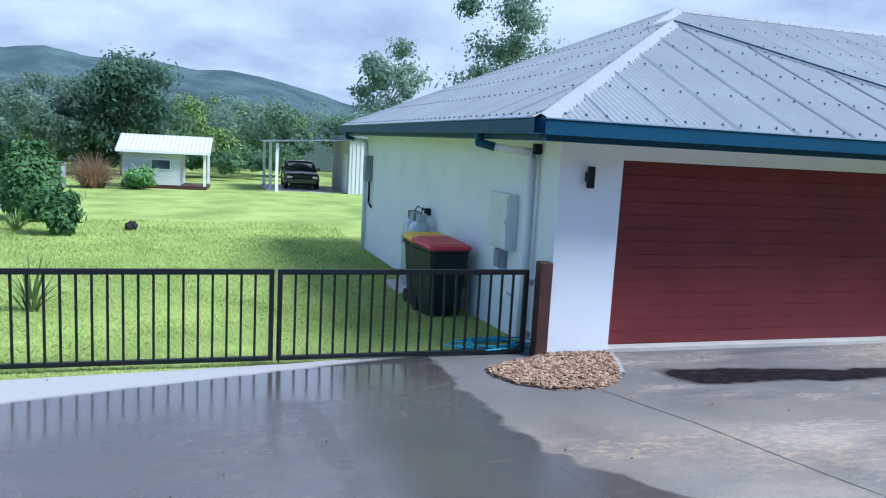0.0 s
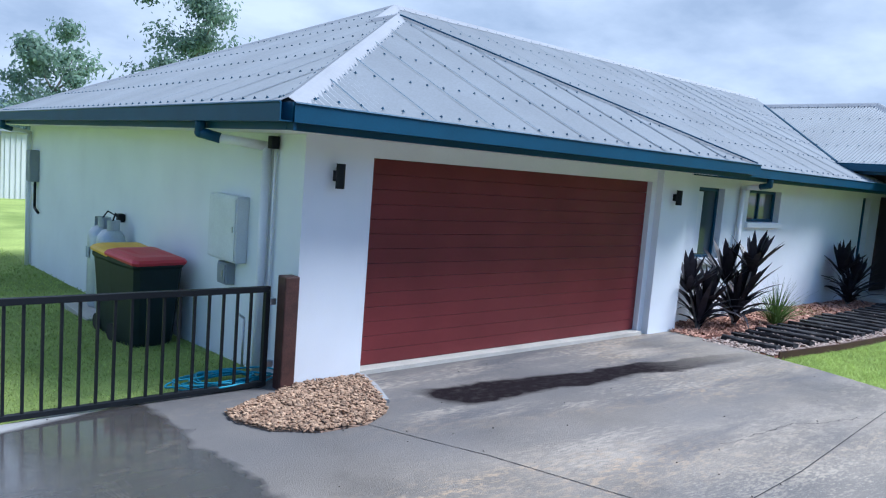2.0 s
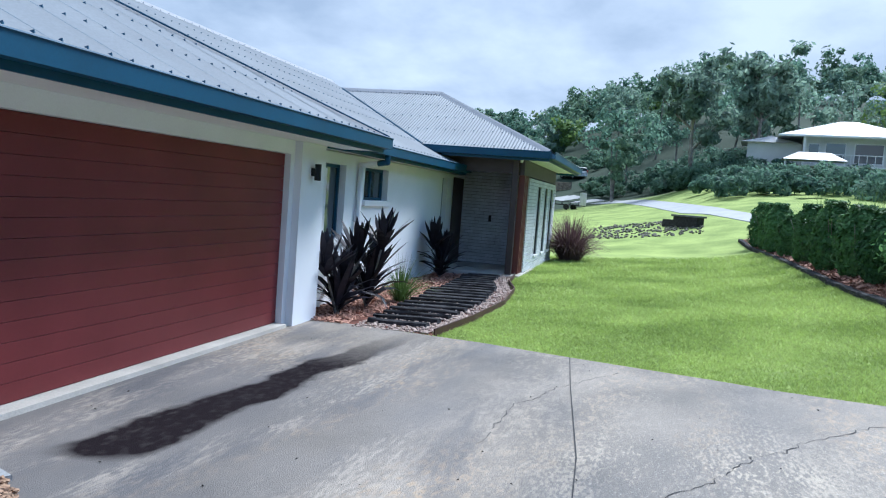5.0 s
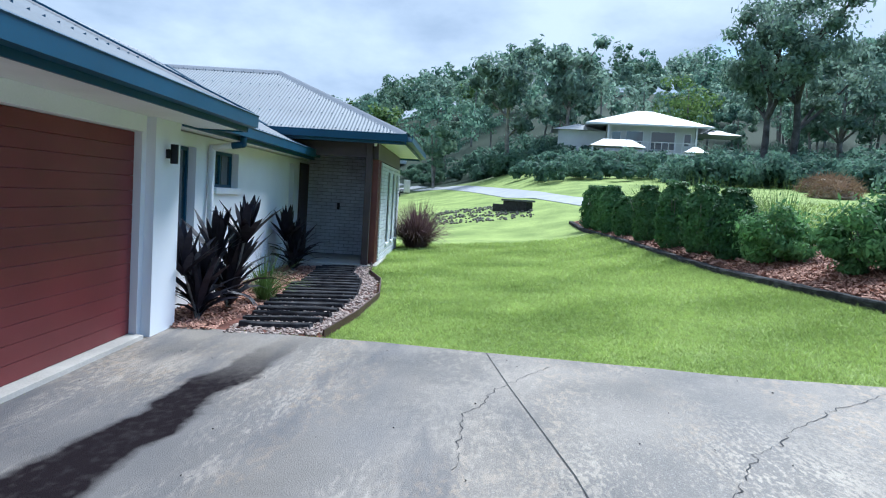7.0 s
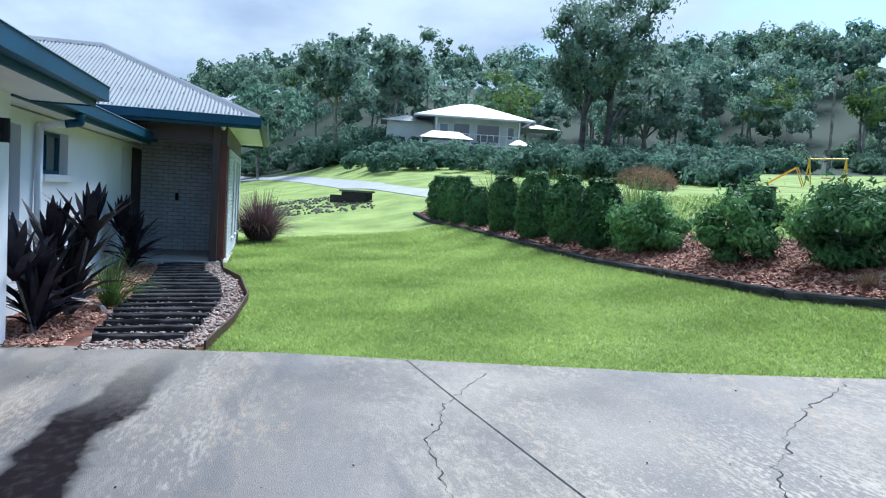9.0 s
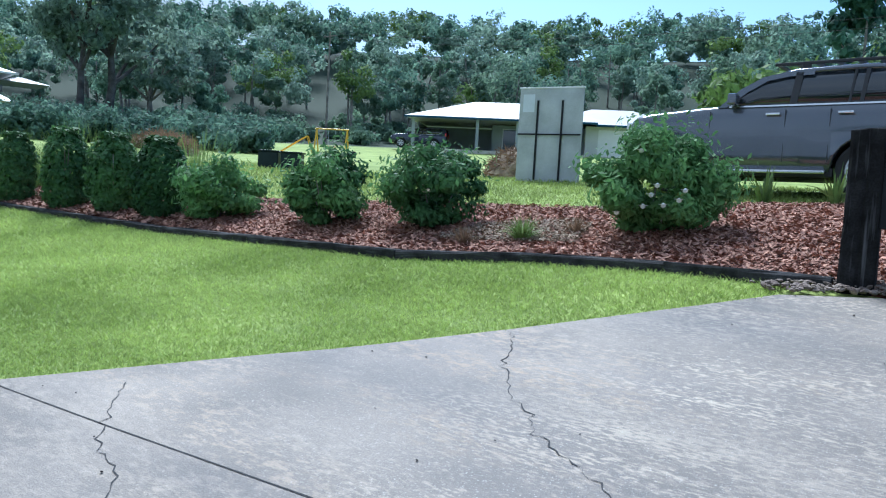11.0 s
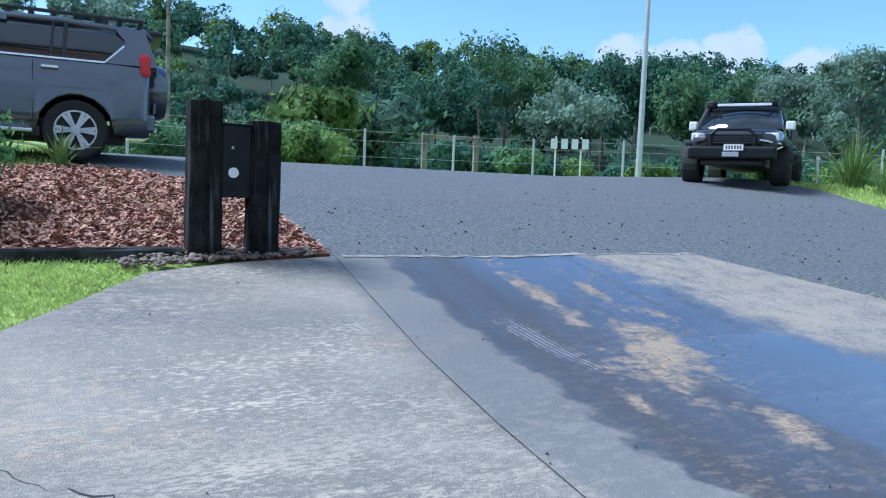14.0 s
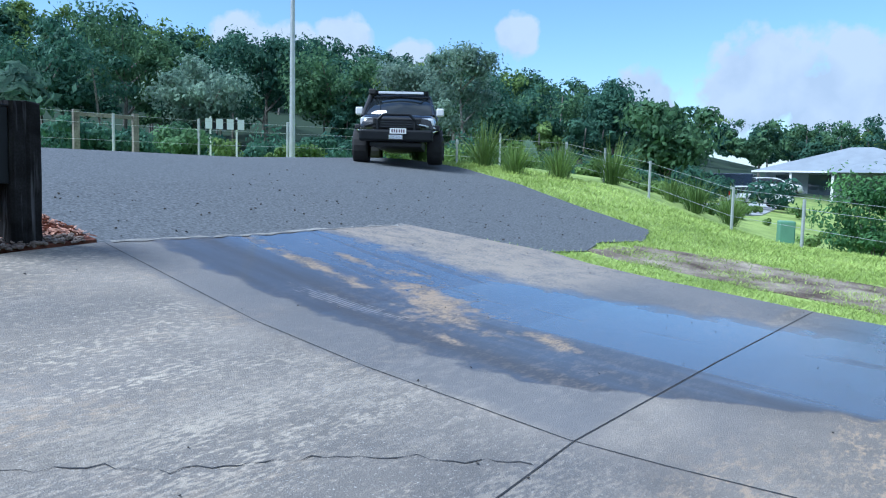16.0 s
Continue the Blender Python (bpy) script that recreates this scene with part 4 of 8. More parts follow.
pipe_run("downpipe", "white round downpipe", [(8.9, 0.1, EAVE - 0.3), (8.9, 0.39, EAVE - 0.34), (8.9, 0.39, 0.0)], 0.045, M_TRIM)
pipe_run("conduit", "thin grey conduit", [(0.17, 0.5, 2.28), (0.17, 0.5, 0.2)], 0.014, M_TRIM)
part("sensor", bx(0.1, 0.19, 0.46, 0.54, 2.16, 2.28, 0.01), M_BLACK, house, "small black sensor under the eave")


def wall_box(name, label, y0, y1, z0, z1, d, material):
    t = thing(name, label, "wall box", "", (0, 0, 0))
    part("case", bx(0.2 - d, 0.199, y0, y1, z0, z1, 0.008), material, t)
    part("lid", bx(0.2 - d - 0.012, 0.2 - d - 0.001, y0 + 0.02, y1 - 0.02, z0 + 0.02, z1 - 0.02, 0.004), material, t)
    part("latch", bx(0.2 - d - 0.02, 0.2 - d - 0.0125, y0 + 0.05, y0 + 0.08, (z0 + z1) / 2 - 0.03, (z0 + z1) / 2 + 0.03), M_CHROME_, t)
    return t


M_CHROME_ = mat("dull_metal", (0.5, 0.51, 0.53), 0.35, 0.06, 6, 60, 0, 0.8)
M_BOXW = mat("cream_box_enamel", (0.66, 0.69, 0.71), 0.45, 0.05, 4, 60, 0.03)
M_BOXG = mat("grey_box_plastic", (0.25, 0.28, 0.31), 0.5, 0.06, 4, 60, 0.05)
wall_box("meter_cabinet", "cream metal cabinet on the white wall", 1.05, 1.72, 0.98, 1.66, 0.13, M_BOXW)
wall_box("junction_box", "small grey junction box below the cabinet", 1.3, 1.52, 0.72, 0.95, 0.1, M_BOXG)
wall_box("electric_meter", "grey meter box at the far end of the wall", 9.9, 10.25, 1.25, 1.85, 0.15, M_BOXG)
pipe_run("conduit", "black cable conduit below the meter", [(0.15, 10.0, 1.25), (0.15, 10.0, 0.75), (0.15, 9.7, 0.68)], 0.025, M_BLACK)
pipe_run("tap", "brass garden tap on a riser", [(0.13, 0.9, -0.1), (0.13, 0.9, 0.45), (0.06, 0.9, 0.5)], 0.012, M_CHROME_)

# ---- trees, woods and hills ----
def trunk_bm(rng, height, r, limbs, spread, bend=0.06):
    """A tapered trunk that forks into limbs; returns the mesh and the limbs' tips."""
    bm = bmesh.new()
    p, tips = Vector((0, 0, -0.15)), []
    n = 5
    path = [p]
    for i in range(n):
        p = p + Vector((rng.normal() * bend * height / n, rng.normal() * bend * height / n, height / n))
        path.append(p)
    for i in range(n):
        tube(bm, path[i], path[i + 1], r * (1 - 0.14 * i), r * (1 - 0.14 * (i + 1)), 8, False)
    for k in range(limbs):
        s = path[rng.integers(2, n + 1)]
        a = k * 2.4 + rng.uniform(0, 0.8)
        mid = s + Vector((math.cos(a), math.sin(a), 0.9)) * spread * rng.uniform(0.35, 0.6)
        tip = mid + Vector((math.cos(a) * 0.7, math.sin(a) * 0.7, 0.8)) * spread * rng.uniform(0.3, 0.6)
        tube(bm, s, mid, r * 0.42, r * 0.26, 6, False)
        tube(bm, mid, tip, r * 0.26, r * 0.08, 6, False)
        tips += [mid, tip]
    tips.append(path[-1])
    return bm, tips


def tree(name, label, x, y, top, crown_r, leaf, material, n=2600, seed=1, trunk_h=0.55, r=0.16, limbs=7, flat=0.8, clump=0.34, droop=0.2, bark=None):
    """A tree whose crown is many small leaves in clumps round the ends of its limbs; top: height of the tree."""
    rng = np.random.default_rng(seed)
    t = thing(name, label, "tree", "", (x, y, ground_z(x, y)), float(rng.uniform(0, 360)))
    bm, tips = trunk_bm(rng, top * trunk_h, r, limbs, crown_r)
    part("trunk", bm, bark or M_BARK, t, smooth=True)
    c = np.array([tuple(v) for v in tips])
    extra = crown_points(rng, 12, crown_r, 8, 0.4, flat)[0] + np.array([0, 0, top - crown_r * flat])
    c = np.vstack([c[c[:, 2] > top * 0.3], extra])
    pick = rng.integers(0, len(c), n)
    d = rng.normal(size=(n, 3)) * np.array([1, 1, 0.7]) * crown_r * clump * rng.uniform(0.5, 1.1, len(c))[pick][:, None] * 0.62
    pts = c[pick] + d
    pts[:, 2] = np.minimum(pts[:, 2], top)
    quads("crown", leaf_cloud(pts, leaf, 1.9, rng, droop, d / (crown_r * clump * 0.4) + np.array([0, 0, 0.5])), material, t)
    return t


def woods(name, label, spots, material, seed, leaf=0.52, per=420):
    """Many far trees as one growth: crowns of leaf clumps, each with its own size."""
    rng = np.random.default_rng(seed)
    out, stems = [], []
    for x, y, h, r in spots:
        z = ground_z(x, y)
        near = math.hypot(x, y) < 118 and per < 500
        pts, way = crown_points(rng, int(per * 2.3) if near else int(per * 0.95), r, int(rng.integers(9, 17)), 0.42 if near else 0.5, h / r * 0.36)
        out.append(leaf_cloud(pts + np.array([x, y, z + h * 0.6]), leaf * (0.58 if near else 0.95), 1.5, rng, 0.1, way))
        stems.append((x, y, z, h))
    ob = quads(name, np.concatenate(out), material)
    tagged(ob, label, "woods", kind="stuff")
    return stems


def polar(b, r):
    return r * math.sin(radians(b)), -2 + r * math.cos(radians(b))


wr = np.random.default_rng(3)
kinds = {k: [] for k in range(6)}
tries = 0
while sum(len(v) for v in kinds.values()) < 1500 and tries < 20000:
    tries += 1
    b, u = float(wr.uniform(58, 268)), float(wr.uniform(0, 1))
    r = 74 + 130 * u ** 0.8
    if 124 < b < 163 and r < 84:
        continue
    if 92 < b < 112 and r < 79:
        continue
    if 82.5 < b < 89 and r < 120:
        continue
    if 118 < b < 123 and 84 < r < 110:
        continue
    if b > 252 and r < 95:
        continue
    x, y = polar(b, r)
    h = float(wr.uniform(6, 12)) * (0.75 if b < 84 else 1.0) * (0.85 if b > 245 else 1)
    cr = h * float(wr.uniform(0.26, 0.42))
    k = int(wr.choice(4, p=(0.4, 0.28, 0.25, 0.07)))
    if b > 184 and k < 3:
        k = (4, 5, 4)[k]
    kinds[k].append((x, y, h, cr))
forest_stems = []
for k, (m, what) in {0: (M_LEAF_B, "dense dark green forest on the hillside"), 1: (M_LEAF_A, "mid-green forest trees on the hillside"), 2: (M_LEAF_C, "grey-green gum trees on the hillside"), 3: (M_LEAF_D, "bright green trees among the forest"), 4: (M_LEAF_E, "deep green rainforest on the hill behind the road"), 5: (M_LEAF_F, "fresh green rainforest on the hill behind the road")}.items():
    forest_stems += woods("forest", what, kinds[k], m, 20 + k)

# low growth on the cleared slope beyond the lane
slope = []
for _ in range(170):
    x, y = polar(float(wr.uniform(81.5, 89.5)), float(wr.uniform(79, 122)))
    h = float(wr.uniform(0.7, 1.7))
    if min(math.hypot(x - 104.5, y - 5.2), math.hypot(x - 96.0, y - 7.7)) > 4.5 and not inside([(60, -6), (95, 4), (95, 10), (60, 2)], x, y):
        slope.append((x, y, h, h * 0.75))
woods("undergrowth", "low green growth on the slope beyond the lane", slope, M_LEAF_A, 27, 0.26, 520)

# pale trunks of the gums along the edge of the woods
bm = bmesh.new()
for x, y, z, h in forest_stems:
    if math.hypot(x, y) < 125 and wr.uniform() < 0.8:
        lean = Vector((wr.normal() * 0.5, wr.normal() * 0.5, h * 0.75))
        tube(bm, (x, y, z - 0.3), Vector((x, y, z)) + lean, 0.16, 0.07, 5, False)
tagged(link("forest_trunks", bm, M_BARK), "pale gum trunks at the edge of the forest", "woods", kind="stuff")

# low growth behind the road, round the hillside house and behind the back lawn
def scrub(name, label, material, seed, n, b0, b1, r0, r1, h0, h1, leaf=0.3, per=160):
    rng = np.random.default_rng(seed)
    spots = []
    for _ in range(n):
        bb_, h = rng.uniform(b0, b1), rng.uniform(h0, h1)
        if 96 < bb_ < 108:
            h *= 0.8
        x, y = polar(bb_, rng.uniform(r0, r1))
        # keep the lane clear
        if 80 < bb_ < 99 and x > 30 and y > np.interp(x, (36, 45, 61, 86), (-10.4, -9.4, -7.0, -2.5)):
            continue
        spots.append((x, y, h, h * rng.uniform(0.5, 0.8)))
    out = []
    for x, y, h, r in spots:
        pts, way = crown_points(rng, per, r, 8, 0.5, 0.6)
        pts[:, 2] = np.abs(pts[:, 2] + h * 0.35)
        out.append(leaf_cloud(pts + np.array([x, y, ground_z(x, y)]), leaf, 1.7, rng, 0.0, way))
    tagged(quads(name, np.concatenate(out), material), label, "shrubs", kind="stuff")


scrub("scrub", "dense green scrub behind the road", M_LEAF_F, 31, 56, 176, 190, 24, 34, 1.2, 2.4, 0.1, 850)
scrub("scrub", "leafy bushes at the back of the road", M_LEAF_D, 39, 12, 182, 191, 17.5, 22, 0.9, 1.7, 0.075, 1300)
scrub("scrub", "leafy bush beside the barrier board", M_LEAF_F, 40, 3, 203, 207, 20.5, 22.5, 1.1, 1.5, 0.075, 1300)
scrub("scrub", "dense bright green scrub along the fence", M_LEAF_D, 32, 24, 212, 250, 30, 46, 0.8, 2.0, 0.11, 700)
scrub("scrub", "dark green scrub below the forest", M_LEAF_E, 33, 120, 180, 258, 48, 76, 1.6, 4.2, 0.22, 550)
scrub("scrub", "dark tropical planting below the hillside house", M_LEAF_B, 34, 150, 80, 118, 46, 64, 1.5, 3.2, 0.17, 650)
scrub("scrub", "mixed undergrowth among the gums", M_LEAF_B, 52, 170, 84, 128, 66, 92, 2.0, 4.2, 0.25, 480)
scrub("scrub", "dark shrubs on the slope", M_LEAF_B, 35, 80, 110, 126, 44, 66, 1.4, 3.0, 0.18, 600)
scrub("scrub", "dark undergrowth below the forest", M_LEAF_A, 36, 120, 122, 178, 76, 96, 1.6, 3.6, 0.27, 450)
scrub("scrub", "green undergrowth below the forest", M_LEAF_A, 38, 80, 56, 88, 62, 84, 1.6, 3.6, 0.25, 450)
scrub("scrub", "pale green growth on the low ground", M_LEAF_D, 37, 46, 240, 266, 24, 60, 0.5, 1.3, 0.1, 500)

M_DARKBARK = mat("dark_bark", (0.07, 0.065, 0.06), 0.9, 0.3, 2, 25, 0.8, 0, 0.2, (0.13, 0.125, 0.12))
tree("gum_tree", "tall dark gum tree on the slope", 56.0, -26.6, 12.2, 4.0, 0.22, M_LEAF_C, 6500, 41, 0.66, 0.36, 10, 0.8, 0.24, 0.2, M_DARKBARK)
tree("gum_tree", "tall spreading gum tree with dark trunk", 56.5, -29.2, 15.2, 4.6, 0.22, M_LEAF_C, 7500, 42, 0.66, 0.4, 12, 0.9, 0.24, 0.2, M_DARKBARK)
tree("gum_tree", "tall gum tree high on the slope", 66.0, -37.5, 12.5, 4.0, 0.26, M_LEAF_C, 4800, 43, 0.66, 0.32, 10, 0.8, 0.26)
tree("gum_tree", "slender pale gum tree before the woods", 70.0, -8.0, 13.0, 3.4, 0.28, M_LEAF_C, 5500, 44, 0.7, 0.26, 10, 1.1, 0.26)
tree("gum_tree", "slender pale gum tree before the woods", 74.0, -14.0, 12.5, 3.4, 0.28, M_LEAF_C, 5500, 45, 0.7, 0.26, 10, 1.1, 0.26)
tree("broad_tree", "broad fresh green tree beyond the low ground", -66.0, -26.5, 8.0, 4.4, 0.34, M_LEAF_F, 8000, 46, 0.45, 0.3, 9)
tree("pine_tree", "dark conical tree above the woods", 17.0, -82.0, 17.0, 3.0, 0.45, M_LEAF_E, 4200, 47, 0.85, 0.3, 12)
tree("round_tree", "bright green round tree behind the parked car", 14.0, -44.0, 5.6, 3.0, 0.3, M_LEAF_D, 5200, 48, 0.45, 0.2, 9)
tree("round_tree", "bright green round tree behind the parked car", 9.5, -46.0, 6.4, 3.2, 0.3, M_LEAF_D, 5200, 49, 0.45, 0.2, 9)
tree("round_tree", "yellow-green shrub tree behind the road", -6.5, -34.0, 3.4, 2.2, 0.24, M_LEAF_D, 4200, 50, 0.4, 0.14, 8)
tree("round_tree", "dark green shrub tree behind the road", -10.5, -37.0, 3.6, 2.4, 0.26, M_LEAF_B, 4200, 51, 0.4, 0.14, 8)

# tall crowns that stand out of the forest behind the road
tree("gum_tree", "tall pale gum tree before the rainforest", -60.6, -46.8, 13.5, 4.0, 0.22, M_LEAF_C, 7500, 181, 0.62, 0.24, 10, 1.0, 0.28)
tree("broad_tree", "dark round-crowned tree above the forest", -77.4, -36.9, 11.5, 4.2, 0.26, M_LEAF_E, 8000, 182, 0.55, 0.3, 10, 0.75, 0.36)
for i, (b, r, top, cr) in enumerate(((203, 80, 12.0, 4.6), (209, 88, 14.5, 5.4), (214, 79, 11.0, 4.4), (219, 90, 14.0, 5.2), (224, 82, 12.0, 4.8), (230, 88, 12.5, 5.0), (238, 84, 10.0, 4.6), (196, 84, 14.0, 4.2))):
    x, y = polar(b, r)
    tree("broad_tree", "broad rounded rainforest crown", x, y, top, cr, 0.27, (M_LEAF_E, M_LEAF_F, M_LEAF_C)[i % 3], 7000, 190 + i, 0.55, 0.3, 10, 0.8, 0.36)


def fan_palm(x, y, height, spread):
    """Long leaves that spread in one upright fan from a short trunk."""
    t = thing("fan_palm", "grey-green fan-shaped palm in the paddock", "palm", "", (x, y, ground_z(x, y)), 60)
    part("trunk", tb((0, 0, -0.1), (0, 0, height * 0.45), 0.12, 0.09, 10), M_BARK, t)
    rng = np.random.default_rng(71)
    out = []
    for i in range(19):
        a = radians(-85 + 170 * i / 18)
        p, w = np.array([0, 0, height * 0.42]), 0.09 * spread
        for k in range(5):
            a2 = a * (1 + 0.06 * k)
            q = p + np.array([math.sin(a2), rng.normal() * 0.04, math.cos(a2)]) * spread / 5
            f0, f1 = np.interp((k / 5, (k + 1) / 5), (0, 0.4, 0.8, 1), (0.12, 0.5, 1, 0.15))
            o = np.array([math.cos(a2), 0.3, -math.sin(a2)]) * w
            out.append([p - o * f0, p + o * f0, q + o * f1, q - o * f1])
            p = q
    quads("fronds", np.array(out), M_LEAF_C, t)
    return t


fan_palm(-35.6, -24.6, 2.4, 1.35)

# behind the house and the back lawn
tree("gum_tree", "thin gum tree seen above the roof", 5.6, 33.0, 8.2, 2.0, 0.13, M_LEAF_C, 5200, 61, 0.62, 0.14, 7)
tree("gum_tree", "tall gum tree seen above the roof", 13.4, 36.0, 12.6, 3.2, 0.15, M_LEAF_C, 8500, 62, 0.6, 0.2, 8)
tree("gum_tree", "large grey-green tree behind the shed", -8.6, 42.0, 7.6, 3.0, 0.15, M_LEAF_B, 14000, 63, 0.5, 0.25, 9)
tree("gum_tree", "grey-green tree at the edge of the yard", -12.6, 41.0, 5.6, 2.5, 0.14, M_LEAF_C, 11000, 64, 0.5, 0.2, 8)
rng0 = np.random.default_rng(65)
rows_back = {0: [], 1: [], 2: []}
for i in range(130):
    x, y = float(rng0.uniform(-32, 26)), float(rng0.uniform(43, 74))
    h = float(rng0.uniform(4.2, 7.0)) + (y - 44) * 0.03
    rows_back[int(rng0.integers(0, 3))].append((x, y, h, h * float(rng0.uniform(0.35, 0.5))))
for k, m in ((0, M_LEAF_A), (1, M_LEAF_C), (2, M_LEAF_D)):
    woods("tree_belt", "belt of mixed green trees behind the back lawn", rows_back[k], m, 70 + k, 0.17, 1700)

rngb = np.random.default_rng(66)
low_back = [(float(rngb.uniform(-26, 20)), float(rngb.uniform(39.5, 46)), float(h_), float(h_) * 0.62) for h_ in rngb.uniform(1.4, 3.0, 60)]
woods("undergrowth", "green undergrowth below the trees behind the back lawn", low_back, M_LEAF_F, 75, 0.14, 900)

# the far range; the blue haze of distance is painted into its colour
M_RANGE = mat("hazed_far_range", (0.055, 0.09, 0.11), 0.95, 0.18, 0.012, 0.09, 0.4, 0, 0.1, (0.08, 0.125, 0.125))
bm = bmesh.new()
prev = None
for i in range(181):
    b = -75 + i * 0.75
    el = float(np.interp(b, (-75, -40, -25, -17, -13.6, -11.3, -8.5, -5.1, -1.5, 0.6, 3.5, 7, 10.3, 14, 25, 60), (2.5, 4, 5, 4.6, 4.7, 5.1, 4.6, 4.85, 4.3, 4.5, 4.1, 3.3, 2.3, 1.7, 1.2, 0.8)))
    col = []
    for k in range(9):
        f = k / 8
        r = 1500 - 700 * (1 - f)
        e = math.radians(el) * f ** 0.8 + noise.noise((b * 0.35, f * 4, 3)) * 0.006 * math.sin(f * 3.1) + noise.noise((b * 1.7, f * 9, 5)) * 0.0016 * f
        col.append(bm.verts.new((r * math.sin(radians(b)), r * math.cos(radians(b)), r * math.tan(e) - 12 * (1 - f))))
    if prev:
        for k in range(8):
            bm.faces.new((prev[k], prev[k + 1], col[k + 1], col[k]))
    prev = col
setting("backdrop_range", bm, M_RANGE, "forested mountain range far off, blue-green with painted haze", "mountain", True)

# ---- garden ----
def leaves_thing(name, label, cat, group, at, pts, leaf, material, rng, long=1.8, stems=5, h=0.5, droop=0.0, out=None):
    t = thing(name, label, cat, group, at)
    bm = bmesh.new()
    for _ in range(stems):
        a = rng.uniform(0, 6.28)
        tube(bm, (math.cos(a) * 0.03, math.sin(a) * 0.03, -0.06), (math.cos(a) * h * 0.35, math.sin(a) * h * 0.35, h * 0.75), 0.014, 0.006, 5, False)
    part("stems", bm, M_BARK, t)
    quads("foliage", leaf_cloud(pts, leaf, long, rng, droop, out), material, t)
    return t


def shrub(label, x, y, w, h, n, leaf, material, seed, group="", dz=0.05, name="shrub"):
    rng = np.random.default_rng(seed)
    pts, way = crown_points(rng, n, 1.0, 26, 0.42, 0.9)
    pts *= np.array([w / 2, w / 2, h / 2]) / np.quantile(np.abs(pts), 0.97, axis=0)
    keep = rng.uniform(size=n) < np.clip(np.linalg.norm(pts / np.array([w / 2, w / 2, h / 2]), axis=1) + 0.25, 0, 1)
    pts, way = pts[keep], way[keep]
    pts[:, 2] = np.maximum(pts[:, 2] + h * 0.52, 0.02)
    k = rng.integers(0, len(pts), n // 7)
    far = pts[k] * np.array([1.2, 1.2, 1.16]) + rng.normal(size=(len(k), 3)) * 0.04
    far[:, 2] = np.maximum(far[:, 2], 0.05)
    return leaves_thing(name, label, "shrub", group, (x, y, ground_z(x, y) + dz), np.vstack([pts, far]), leaf, material, rng, 2.3, h=h, out=np.vstack([way, way[k]]))


M_HEDGE = leaf_mat("hedge_leaf", (0.045, 0.12, 0.055), (0.135, 0.26, 0.09), 0.6)
M_SHRUB = leaf_mat("shrub_leaf", (0.06, 0.155, 0.065), (0.2, 0.37, 0.125), 0.6, 0.35, 0.5)
M_STRAP = leaf_mat("dark_strap_leaf", (0.016, 0.018, 0.024), (0.05, 0.045, 0.06), 0.33, 0.08)
M_LIRI = leaf_mat("fine_green_blade", (0.1, 0.18, 0.05), (0.24, 0.34, 0.1), 0.5)
M_PURPLE = leaf_mat("purple_grass_blade", (0.09, 0.05, 0.06), (0.2, 0.13, 0.13), 0.6)
M_DRY = leaf_mat("dry_grass_blade", (0.2, 0.13, 0.08), (0.36, 0.24, 0.15), 0.7)
M_PETAL = mat("white_petal", (0.85, 0.86, 0.84), 0.6, 0.03, 5, 40, 0)

# clipped upright hedge plants in a row
def hedge_plant(x, y, w, h, seed, name="hedge_plant", label="clipped dark green upright hedge plant in mulch", group="hedge row along the lawn", leaf=0.055, material=None):
    rng = np.random.default_rng(seed)
    n = 4200
    a, zz = rng.uniform(0, 6.283, n), rng.uniform(0.0, 1.0, n)
    prof = np.interp(zz, (0, 0.12, 0.45, 0.75, 0.92, 1.0), (0.62, 0.88, 1.0, 0.92, 0.66, 0.25))
    # clumps stand out of the clipped sides
    ca, cz = rng.uniform(0, 6.283, 34), rng.uniform(0.05, 1.0, 34)
    near = np.min(np.hypot((np.abs(a[:, None] - ca[None] + 3.1416) % 6.2832 - 3.1416) * w / 2, (zz[:, None] - cz[None]) * h), axis=1)
    lump = 1.12 - np.minimum(near / 0.16, 1.0) * 0.24
    rad = w / 2 * prof * lump * rng.uniform(0.8, 1.04, n)
    pts = np.stack([rad * np.cos(a), rad * np.sin(a), zz * h * (0.98 + 0.05 * (lump - 1))], 1)
    way = np.stack([np.cos(a), np.sin(a), np.interp(zz, (0, 0.6, 1.0), (-0.1, 0.5, 1.8))], 1)
    cap = rng.uniform(-1, 1, (500, 2)) * w * 0.22
    pts = np.vstack([pts, np.column_stack([cap, h * rng.uniform(0.92, 1.04, 500)])])
    way = np.vstack([way, np.column_stack([cap * 2, np.ones(500)])])
    return leaves_thing(name, label, "hedge plant", group, (x, y, ground_z(x, y) + 0.05), pts, leaf, material or M_HEDGE, rng, 1.6, 4, h, 0.0, way)


for i, (x, y, w, h) in enumerate([(11.5, -8.2, 0.92, 1.22), (12.95, -8.15, 0.9, 1.3), (14.6, -8.05, 0.92, 1.42), (17.1, -8.1, 0.86, 1.36), (19.4, -8.1, 0.8, 1.1), (21.3, -8.1, 0.88, 1.42), (22.9, -8.1, 0.9, 1.42), (24.5, -8.1, 0.95, 1.46)]):
    hedge_plant(x, y, w, h, 100 + i)
shrub("loose green shrub in the mulch bed", 10.2, -8.45, 1.05, 0.85, 6000, 0.042, M_SHRUB, 111, "shrubs in the mulch bed")
shrub("loose green shrub in the mulch bed", 8.1, -8.75, 1.12, 0.92, 6500, 0.042, M_SHRUB, 112, "shrubs in the mulch bed")
s3 = shrub("loose green shrub with white flowers", 6.5, -9.15, 1.2, 0.9, 8000, 0.04, M_SHRUB, 113, "shrubs in the mulch bed")
s4 = shrub("large leafy green shrub with white flowers", 3.85, -9.75, 1.25, 1.05, 17000, 0.036, M_SHRUB, 114, "shrubs in the mulch bed")


